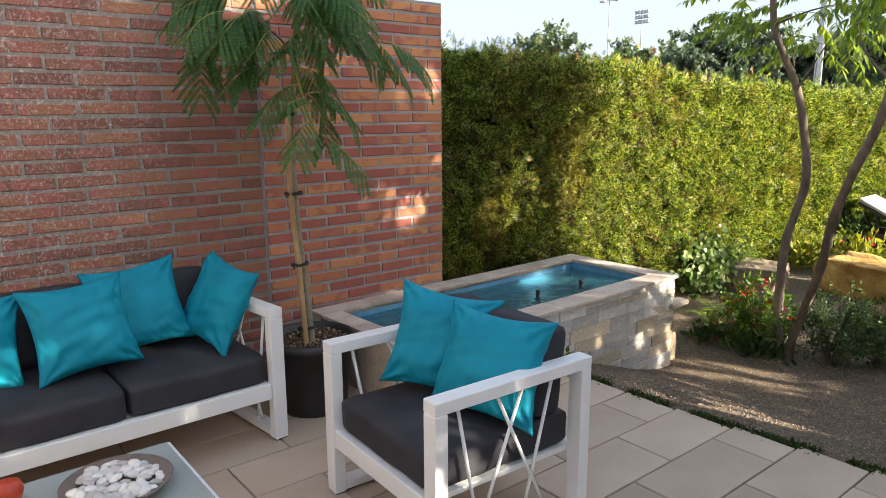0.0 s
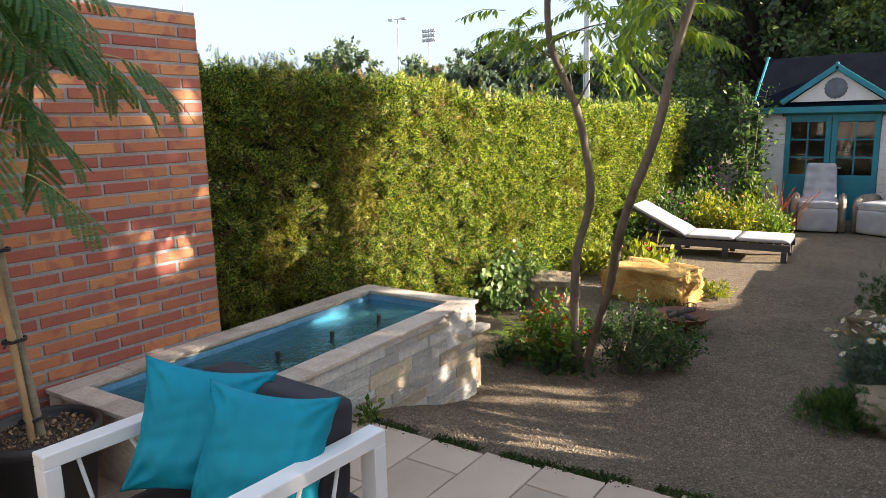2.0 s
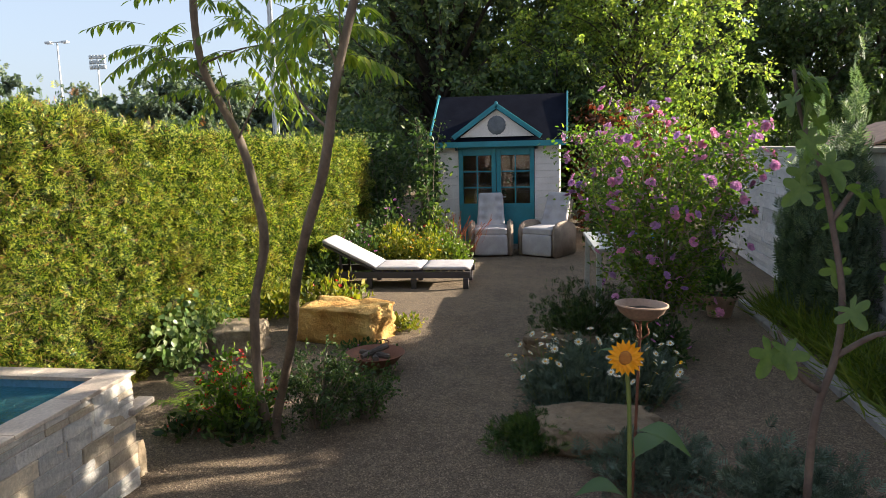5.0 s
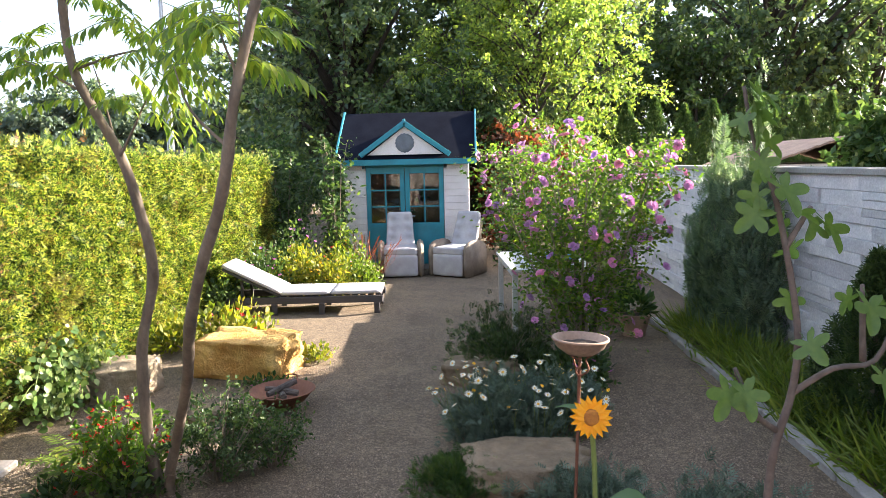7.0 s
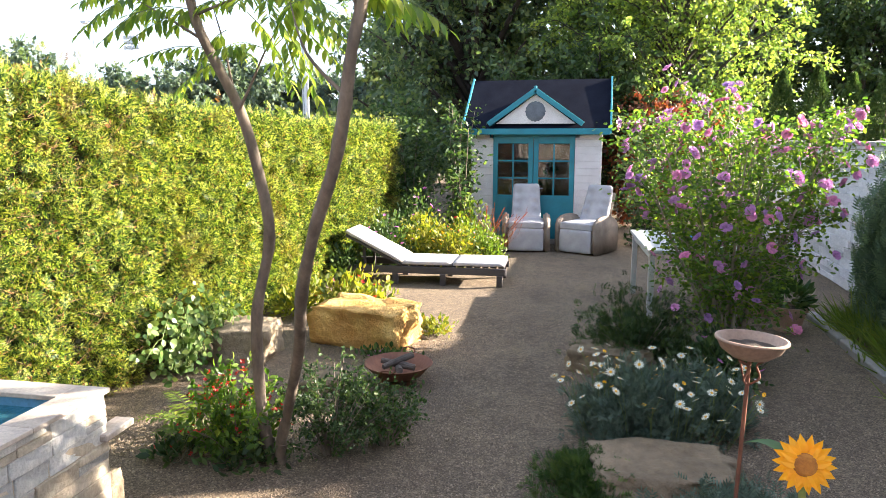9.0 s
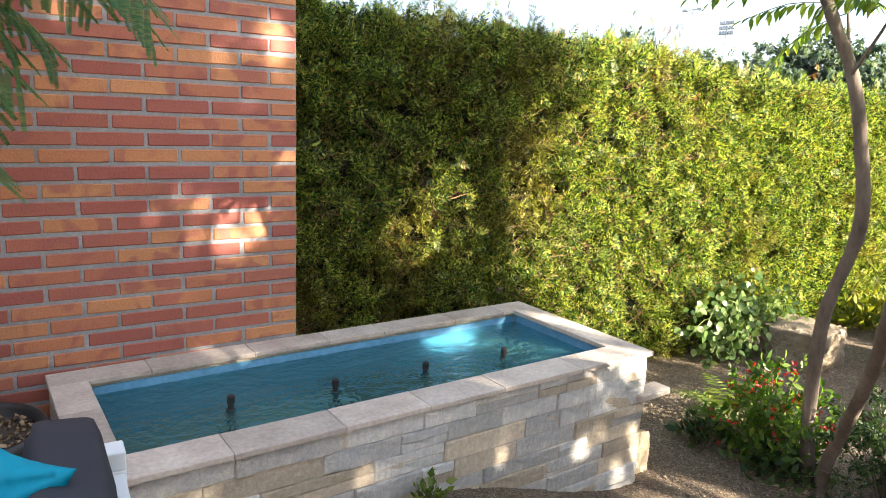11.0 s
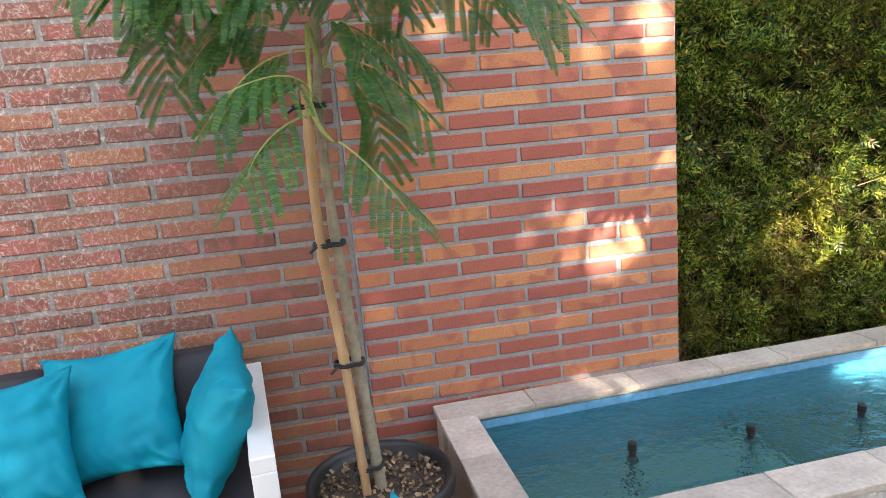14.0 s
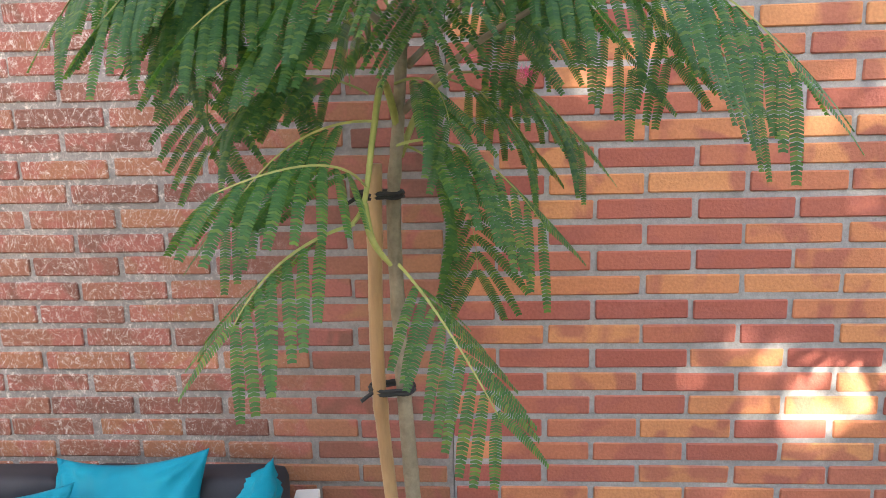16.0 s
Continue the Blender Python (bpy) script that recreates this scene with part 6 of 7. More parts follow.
clump("red_leaved_plant", (6.55, -0.68, GZ), (0.40, 0.42, 0.42), 800, LEAF, 0.085, LEAF_YELLOW, "yellow and bronze leaved plant behind the boulder", "plant", 39, flowers=(FL_RED, 0.02, 14, 0, 0.2))
clump("low_plant", (6.05, -1.62, GZ), (0.16, 0.2, 0.14), 260, LEAF, 0.05, LEAF_YELLOW, "small yellow-green tuft beside the boulder", "plant", 40)
clump("low_plant", (5.25, -1.45, GZ), (0.14, 0.30, 0.07), 260, LEAF, 0.045, LEAF_SHRUB, "creeping green plant with purple flowers by the boulder", "plant", 41, flowers=(FL_PINK, 0.012, 16, 0, 0.3))
clump("shrub", (8.15, 0.02, GZ), (0.35, 0.22, 0.45), 900, LEAF, 0.06, LEAF_DARK, "dark shrub beside the lounger's head", "shrub", 42)
# bed behind the lounger
bed = ((9.3, -0.15, 0.45, 0.40, 0.72, LEAF_SHRUB, 0.10), (9.7, -0.62, 0.45, 0.42, 0.66, LEAF_YELLOW, 0.10), (9.5, -1.10, 0.40, 0.38, 0.58, LEAF_YELLOW, 0.09), (9.9, -1.45, 0.42, 0.32, 0.48, LEAF_GRASS, 0.09), (10.4, -0.35, 0.5, 0.45, 0.95, LEAF_SHRUB, 0.10), (10.5, -1.1, 0.5, 0.4, 0.75, LEAF_BRIGHT, 0.09))
for k, (x, y, rx, ry, rz, mt, sz) in enumerate(bed):
    fl = ((FL_PINK, 0.03, 16, 0, 0.25), (FL_YELLOW, 0.022, 10, 0, 0.2), (FL_YELLOW, 0.02, 30, 0, 0.2), (FL_PINK, 0.016, 24, 0, 0.25), (FL_PINK, 0.03, 14, 0, 0.3), (FL_RED, 0.03, 6, 0, 0.2))[k]
    clump("flowering_perennial", (x, y, GZ), (rx, ry, rz), 2000, LEAF, sz * 0.62, mt, ("leafy perennial with pink flowers in the sunny bed", "yellow-leaved perennial in the sunny bed", "yellow flowering perennial in the sunny bed", "low grassy perennial with mauve flowers", "tall leafy perennial with pink flowers", "bright green perennial with a few red flowers")[k], "plant", 50 + k, flowers=fl)


def blades(name, at, n, length, spread, mat, label, seed, upright=1.0):
    rng = np.random.default_rng(seed)
    pos = rng.normal(size=(n, 3)) * (spread[0], spread[1], 0)
    d = rng.normal(size=(n, 3)) * (0.55, 0.55, 0.12) + (0, 0, upright)
    p = empty(name, pose(*at), label, "grass")
    scatter("foliage", *(BLADE if length < 0.6 else THIN_BLADE), pos, d, length * (0.55 + 0.6 * rng.random(n)), mat, p, rng=rng)["kind"] = "stuff"
    return p


blades("ornamental_grass", (10.7, -1.42, GZ), 70, 0.8, (0.08, 0.08), LEAF_BRONZE, "thin arching grass with reddish seed heads by the recliner", 61)
for k, (x, y) in enumerate(((6.9, -5.52), (6.45, -5.62), (6.0, -5.55), (5.5, -5.62), (5.0, -5.60), (4.5, -5.55), (4.0, -5.62), (3.5, -5.6))):
    blades("grass_clump", (x, y, GZ), 420, 0.42, (0.16, 0.13), LEAF_GRASS, "arching yellow-green grass clump behind the kerb", 70 + k, 0.55)


def tall_shrub(at, h, r, n, mat, label, seed, size=0.07, stems=9):
    rng = np.random.default_rng(seed)
    s = empty("tall_shrub", pose(*at), label, "shrub")
    pos, dr = [], []
    for k in range(stems):
        a = rng.random() * math.tau
        e = r * (0.3 + 0.7 * rng.random())
        hh = h * (0.65 + 0.4 * rng.random())
        pts = smooth_path([(0.05 * math.cos(a), 0.05 * math.sin(a), -0.03), (e * 0.4 * math.cos(a), e * 0.4 * math.sin(a), hh * 0.45), (e * math.cos(a), e * math.sin(a), hh)], 5)
        part("stem", tube(pts, [0.011 - 0.008 * i / len(pts) for i in range(len(pts))], 6), BARK_BROWN, s, smooth=True)
        for _ in range(n // stems):
            u = 0.15 + 0.85 * rng.random()
            q = pts[min(int(u * len(pts)), len(pts) - 1)]
            pos.append((q.x + rng.normal() * 0.09, q.y + rng.normal() * 0.09, q.z + rng.normal() * 0.06))
            dr.append((rng.normal() * 0.7, rng.normal() * 0.7, -0.1 + 0.4 * rng.normal()))
    scatter("leaves", *LEAF, np.array(pos), np.array(dr), size * (0.6 + 0.8 * rng.random(len(pos))), mat, s, rng=rng)["kind"] = "stuff"
    return s


tall_shrub((11.35, -0.72, GZ), 2.35, 0.36, 800, LEAF_SHRUB, "tall slender willow-leaved shrub beside the garden house", 81, 0.085)
tall_shrub((10.9, -0.95, GZ), 1.9, 0.30, 700, LEAF_SHRUB, "slender shrub with reddish tips beside the garden house", 82, 0.10)
tall_shrub((12.3, 0.3, GZ), 2.1, 0.7, 3200, LEAF_DARK, "dense dark shrub behind the hedge's end", 83, 0.10, 14)
tall_shrub((11.9, -3.75, GZ), 2.0, 0.45, 1600, LEAF_DARK, "dark green climber beside the garden house", 84, 0.09, 10)

# dark conifers before the stone wall
def conifer(at, h, r, n, label, seed, mat=None):
    rng = np.random.default_rng(seed)
    s = empty("juniper", pose(*at), label, "conifer")
    part("trunk", tube([(0, 0, -0.05), (0, 0, h * 0.8)], [0.035, 0.008], 7), BARK_BROWN, s)
    z = h * rng.random(n) ** 0.85
    a = rng.random(n) * math.tau
    wid = r * (1 - (z / h) ** 1.6) * (0.55 + 0.45 * rng.random(n) ** 0.5) * (1 + 0.25 * np.sin(5 * a + z * 6))
    pos = np.stack([wid * np.cos(a), wid * np.sin(a), z], 1)
    d = np.stack([np.cos(a) * 0.5, np.sin(a) * 0.5, np.full(n, 0.9)], 1) + rng.normal(size=(n, 3)) * 0.3
    scatter("foliage", *SPRAY, pos, d, 0.06 + 0.05 * rng.random(n), mat or LEAF_DARK, s, rng=rng)["kind"] = "stuff"
    return s


clump("feathery_shrub", (6.85, -5.70, GZ), (0.60, 0.26, 1.75), 5200, SPRAY, 0.11, LEAF_ROSEMARY, "tall grey-green feathery shrub before the stone wall", "shrub", 91, up=1.3, lean=0.4)
clump("feathery_shrub", (6.1, -5.75, GZ), (0.38, 0.22, 2.0), 3600, SPRAY, 0.11, LEAF_ROSEMARY, "grey-green feathery shrub before the stone wall", "shrub", 92, up=1.3, lean=0.4)
conifer((4.1, -5.75, GZ), 1.2, 0.35, 2500, "small dark juniper by the stone wall", 93)
# planting round the daisies
clump("shrub", (5.62, -3.42, GZ), (0.36, 0.50, 0.55), 2200, SPRAY, 0.055, LEAF_DARK, "dark fine-leaved shrub under the flowering hibiscus", "shrub", 95)
clump("shrub", (5.35, -4.00, GZ), (0.36, 0.32, 0.35), 1200, LEAF, 0.055, LEAF_DARK, "low dark green shrub with a few purple flowers", "shrub", 96, flowers=(FL_PINK, 0.025, 8, 0, 0.2))
clump("silver_leaved_plant", (4.22, -3.36, GZ), (0.46, 0.42, 0.38), 3600, SPRAY, 0.055, LEAF_GREY, "mound of silvery green foliage", "plant", 97)
clump("silver_leaved_plant", (4.45, -3.78, GZ), (0.38, 0.28, 0.32), 1800, SPRAY, 0.055, LEAF_GREY, "mound of silvery green foliage beside the path", "plant", 98)
clump("low_plant", (3.45, -3.05, GZ), (0.30, 0.26, 0.12), 900, SPRAY, 0.05, LEAF_SHRUB, "creeping green plant beside the low boulder", "plant", 99)
clump("low_plant", (3.1, -3.75, GZ), (0.35, 0.35, 0.20), 900, SPRAY, 0.06, LEAF_GREY, "low grey-green lavender at the path's edge", "plant", 100)
clump("low_plant", (2.55, -4.3, ground_z(2.55, -4.3)), (0.35, 0.35, 0.30), 900, SPRAY, 0.06, LEAF_GREY, "low grey-green lavender beside the fig", "plant", 101)


def daisies():
    rng = random.Random(12)
    s = empty("daisy_plant", pose(4.25, -3.48, GZ), "white daisies with yellow centres on thin stems", "flowers")
    for k in range(95):
        a, q = rng.uniform(0, math.tau), rng.random() ** 0.5
        x, y = 0.46 * q * math.cos(a), 0.56 * q * math.sin(a)
        h = 0.34 + 0.20 * rng.random() - 0.10 * q
        tx, ty = x * 1.12 + rng.uniform(-0.05, 0.05), y * 1.12 + rng.uniform(-0.05, 0.05)
        part("stem", tube([(x * 0.8, y * 0.8, -0.02), (x, y, h * 0.6), (tx, ty, h)], 0.0018, 4), STEM, s)
        sm = rng.random() < 0.18
        shared("flower", FL_YELLOW if sm else FL_DAISY, s, pose(tx, ty, h, rng.uniform(-45, 30), rng.uniform(-55, 20), rng.uniform(0, 360)) @ Matrix.Scale(0.014 if sm else rng.uniform(0.020, 0.030), 4))


daisies()


LOBED = ([(0, 0, 0), (0.30, 0.22, 0.05), (0.20, 0.45, 0.02), (0.26, 0.66, 0.03), (0, 1.0, -0.10), (-0.26, 0.66, 0.03), (-0.20, 0.45, 0.02), (-0.30, 0.22, 0.05)], [(0, 1, 2), (0, 2, 4), (2, 3, 4), (0, 4, 6), (6, 4, 5), (0, 6, 7)])


def double_bloom():
    """A ruffled double flower of unit radius facing +z."""
    b = bmesh.new()
    rng = random.Random(3)
    for ring, (n, r, cup, wid) in enumerate(((5, 1.0, 0.30, 0.50), (6, 0.66, 0.46, 0.34), (5, 0.36, 0.50, 0.20))):
        for k in range(n):
            a = (k + 0.5 * ring) * math.tau / n + rng.uniform(-0.15, 0.15)
            rows = []
            for u, w in ((0.10, 0.25), (0.55, 0.9), (0.85, 1.0), (1.0, 0.55)):
                row = []
                for v in (-1, 0, 1):
                    rr, q = u * r, wid * w * v
                    z = cup * u ** 0.8 + 0.07 * rng.uniform(-1, 1) * (u > 0.4)
                    row.append(b.verts.new((rr * math.cos(a) - q * math.sin(a), rr * math.sin(a) + q * math.cos(a), z)))
                rows.append(row)
            for p, q in zip(rows, rows[1:]):
                for v in (0, 1):
                    b.faces.new((p[v], p[v + 1], q[v + 1], q[v]))
    me = bpy.data.meshes.new("flower")
    b.to_mesh(me)
    b.free()
    me.materials.append(PETAL_MAUVE)
    return me


def hibiscus():
    s = empty("hibiscus", pose(5.95, -4.12, GZ), "large hibiscus bush covered in mauve-pink double flowers", "shrub")
    rng = np.random.default_rng(44)
    shoots, lv, ld, fl = [], [], [], []
    for k in range(20):
        a = (k + rng.uniform(-0.3, 0.3)) * math.tau / 20
        e = (0.50 + 0.45 * rng.random()) * (1.0 if k % 3 else 0.45)
        h = 1.35 + 0.55 * rng.random() + (0.25 if e < 0.5 else 0)
        b0 = 0.14 * rng.random()
        ca, sa = math.cos(a), math.sin(a) * 1.08
        pts = smooth_path([(b0 * ca, b0 * sa, -0.04), (0.30 * e * ca, 0.30 * e * sa, 0.32 * h), (0.62 * e * ca, 0.62 * e * sa, 0.66 * h), (0.92 * e * ca, 0.92 * e * sa, h)], 6)
        part("stem", tube(pts, [0.017 - 0.012 * i / len(pts) for i in range(len(pts))], 7), BARK, s, smooth=True)
        for j in range(10):
            u = 0.26 + 0.72 * j / 9
            q = pts[min(int(u * len(pts)), len(pts) - 1)]
            o = Vector((ca, sa, 0)) * 0.55 + Vector(rng.normal(size=3)) * 0.55
            o.z = abs(o.z) * 0.5 + 0.55 - 0.45 * (1 - u)
            o.normalize()
            ln = 0.26 + 0.30 * rng.random()
            end = q + o * ln + Vector((0, 0, -0.06))
            mid = q + o * ln * 0.5 + Vector((0, 0, 0.03))
            sh = smooth_path([q, mid, end], 4)
            part("shoot", tube(sh, [0.006 - 0.004 * i / len(sh) for i in range(len(sh))], 5), BARK, s, smooth=True)
            shoots.append((sh, u))
    for sh, u in shoots:
        for _ in range(24 + int(52 * min(1.0, sh[-1].z / 1.2))):
            w = rng.random()
            q = sh[min(int(w * len(sh)), len(sh) - 1)]
            lv.append((q.x + rng.normal() * 0.055, q.y + rng.normal() * 0.055, max(0.10, q.z + rng.normal() * 0.05)))
            ld.append((rng.normal(), rng.normal(), -0.25 + 0.6 * rng.normal()))
        for _ in range(int(rng.random() * 1.3 + (1.9 if sh[-1].z > 1.15 else 0.25 if sh[-1].z < 0.7 else 0.7))):
            q = sh[min(int((0.45 + 0.55 * rng.random()) * len(sh)), len(sh) - 1)]
            o = (Vector((q.x * 0.5, q.y * 0.5, 0.25)).normalized() + 0.7 * Vector(rng.normal(size=3))).normalized()
            fl.append((q + o * 0.06, o))
    scatter("leaves", *LOBED, np.array(lv), np.array(ld), 0.028 + 0.026 * rng.random(len(lv)), LEAF_HIBISCUS, s, "small lobed green leaves", rng=rng)["kind"] = "stuff"
    me = double_bloom()
    random.Random(5).shuffle(fl)
    for p, o in fl[:300]:
        shared("flower", me, s, Matrix.Translation(p) @ o.to_track_quat("Z", "Y").to_matrix().to_4x4() @ pose(0, 0, 0, 0, 0, rng.uniform(0, 360)) @ Matrix.Scale(0.034 + 0.013 * rng.random(), 4))


hibiscus()


def sunflower():
    z0 = ground_z(1.24, -3.46) if 1.24 > edge_x(-3.46) else -0.045
    s = empty("sunflower", pose(1.25, -3.46, -0.04), "single yellow sunflower on a tall green stem", "flower")
    top = Vector((-0.03, 0.022, 0.985))
    part("stem", tube(smooth_path([(0.02, -0.01, -0.02), (0.0, 0.0, 0.40), (-0.004, 0.006, 0.80), (-0.012, 0.016, 0.95), top], 6), 0.0065, 9), STEM, s, smooth=True)
    head = Matrix.Translation(top + Vector((-0.012, 0, 0.004))) @ Vector((-0.93, 0.12, 0.25)).to_track_quat("Z", "Y").to_matrix().to_4x4()
    part("flower_disc", lathe([(0, 0.009), (0.011, 0.012), (0.017, 0.010), (0.020, 0.003), (0.014, -0.008), (0, -0.01)], 24), FLOWER_EYE, s, "brown seed disc", True, head)
    for ring, n, r, w in ((0, 18, 0.050, 0.0080), (1, 15, 0.041, 0.0075)):
        for k in range(n):
            a = (k + 0.5 * ring) * math.tau / n
            b = bmesh.new()
            prof = ((0.010, 0.45), (0.022, 0.95), (0.031, 1.0), (0.041, 0.55), (0.0495, 0.03))
            vs = []
            for rr_, ww in prof:
                rr_ = rr_ * r / 0.048
                z = 0.006 * ring + 0.004 * math.sin(rr_ * 90 + k) - 0.10 * (rr_ - 0.014)
                vs.append((b.verts.new((rr_, w * ww, z)), b.verts.new((rr_, 0, z - 0.0018)), b.verts.new((rr_, -w * ww, z))))
            for p, q in zip(vs, vs[1:]):
                b.faces.new((p[0], p[1], q[1], q[0]))
                b.faces.new((p[1], p[2], q[2], q[1]))
            part("petal", b, PETAL_YELLOW, s, at=head @ pose(0, 0, 0, 0, random.uniform(-6, 6), math.degrees(a)))
    for base, tip, w in (((-0.004, 0.0, 0.76), (-0.07, -0.155, 0.72), 0.055), ((0, 0, 0.55), (-0.02, 0.16, 0.56), 0.05), ((0.0, 0.0, 0.66), (0.14, -0.12, 0.68), 0.045), ((0, 0, 0.93), (0.06, 0.10, 0.975), 0.018), ((0, 0, 0.36), (0.10, 0.14, 0.36), 0.05)):
        b0, t0 = Vector(base), Vector(tip)
        d = t0 - b0
        side = d.cross(Vector((0, 0, 1))).normalized()
        b = bmesh.new()
        rows = []
        for k in range(9):
            u = k / 8
            p = b0 + d * u + Vector((0, 0, 0.03 * math.sin(math.pi * u)))
            ww = 0.002 if u < 0.22 else w * math.sin(math.pi * min(1, (u - 0.2) / 0.8) ** 0.62) * 0.9 + 0.001
            rows.append((b.verts.new(p + side * ww + Vector((0, 0, 0.3 * ww))), b.verts.new(p), b.verts.new(p - side * ww + Vector((0, 0, 0.3 * ww)))))
        for p, q in zip(rows, rows[1:]):
            b.faces.new((p[0], p[1], q[1], q[0]))
            b.faces.new((p[1], p[2], q[2], q[1]))
        part("leaf", b, LEAF_FIG, s, smooth=True)


sunflower()


def fig_leaf_mesh(seed):
    """A five-lobed leaf about one unit long, its stalk at the origin."""
    b = bmesh.new()
    n = 60
    c = b.verts.new((0, 0.42, 0.03))
    ring = []
    for k in range(n):
        a = -math.pi / 2 + k * math.tau / n
        lobes = 0.20 + 0.42 * abs(math.cos(2.5 * (a - math.pi / 2))) ** 1.3 + 0.16 * max(0, math.sin(a))
        if math.sin(a) < -0.75:
            lobes *= 0.8
        x, y = lobes * 0.95 * math.cos(a), 0.42 + lobes * math.sin(a)
        ring.append(b.verts.new((x, y, 0.30 * abs(x) + 0.03 * noise.noise(Vector((x * 4, y * 4, seed))) - 0.30 * max(0.0, y - 0.3) ** 2)))
    for k in range(n):
        b.faces.new((c, ring[k], ring[(k + 1) % n]))
    tube([(0, -0.32, -0.05), (0, -0.05, 0.0), (0, 0.12, 0.02)], 0.010, 5, b)
    me = bpy.data.meshes.new("leaf")
    b.to_mesh(me)
    b.free()
    me.materials.append(LEAF_FIG)
    me.polygons.foreach_set("use_smooth", [True] * len(me.polygons))
    return me


def fig():
    s = empty("fig_tree", pose(0, 0, 0), "young fig tree with large lobed leaves beside the path", "tree")
    st = [(1.98, -4.16, -0.30), (1.96, -4.17, 0.10), (1.95, -4.18, 0.5), (1.95, -4.24, 0.76), (1.95, -4.25, 0.97), (1.95, -4.20, 1.25), (1.95, -4.15, 1.45), (1.96, -4.09, 1.60), (1.98, -4.06, 1.78)]
    pp = smooth_path(st, 5)
    part("stem", tube(pp, [0.017 - 0.011 * i / len(pp) for i in range(len(pp))], 9), FIG_BARK, s, smooth=True)
    br = ([(1.95, -4.24, 0.75), (1.93, -4.36, 0.84), (1.93, -4.50, 0.87), (1.95, -4.58, 1.05)], [(1.95, -4.19, 0.62), (1.90, -4.10, 0.70), (1.88, -4.02, 0.86)], [(1.95, -4.20, 1.25), (2.0, -4.30, 1.38)], [(1.95, -4.47, 0.86), (1.96, -4.46, 1.12)])
    for t in br:
        q = smooth_path(t, 4)
        part("branch", tube(q, [0.012 - 0.006 * i / len(q) for i in range(len(q))], 7), FIG_BARK, s, smooth=True)
    kinds = [fig_leaf_mesh(i) for i in range(4)]
    rng = random.Random(14)
    spots = [(pp[min(int(u * (len(pp) - 1)), len(pp) - 1)]) for u in (0.50, 0.58, 0.64, 0.70, 0.74, 0.78, 0.82, 0.86, 0.90, 0.93, 0.96, 0.98, 1.0, 1.0, 1.0, 0.99, 0.88, 0.72)]
    spots += [Vector(b[-1]) for b in br for _ in range(2)] + [Vector(br[0][2])]
    for k, p in enumerate(spots):
        a = rng.uniform(0, 360) if k % 3 else rng.uniform(60, 200)
        sz = rng.uniform(0.075, 0.125)
        m = Matrix.Translation(p) @ pose(0, 0, 0, 0, 0, a) @ pose(0, 0, 0, rng.uniform(-85, 0), rng.uniform(-45, 45), 0) @ Matrix.Scale(sz, 4) @ Matrix.Translation((0, 0.36, 0.03))
        shared("leaf", rng.choice(kinds), s, m)


fig()

# moss along the patio's rim, and weeds at the pond's foot
def moss():
    rng = np.random.default_rng(17)
    n = 5200
    y = -1.0 - 2.6 * rng.random(n)
    keep = np.array([noise.noise(Vector((0, b * 5.5, 2))) > -0.22 for b in y])
    y = y[keep]
    x = np.array([edge_x(b) for b in y]) + 0.022 + 0.022 * rng.normal(size=len(y))
    z = np.array([ground_z(a, b) for a, b in zip(x, y)]) + 0.012 * rng.random(len(y))
    d = rng.normal(size=(len(y), 3)) * 0.6 + (0, 0, 0.7)
    ob = scatter("moss", *LEAF, np.stack([x, y, z], 1), d, 0.010 + 0.014 * rng.random(len(y)), LEAF_MOSS, rng=rng)
    tagged(ob, "strip of dark green moss along the patio edge", "moss", kind="stuff")


moss()
clump("weed", (1.36, -1.02, -0.02), (0.07, 0.06, 0.12), 90, OVAL, 0.035, LEAF_GRASS, "small green weed at the foot of the pond", "plant", 111)

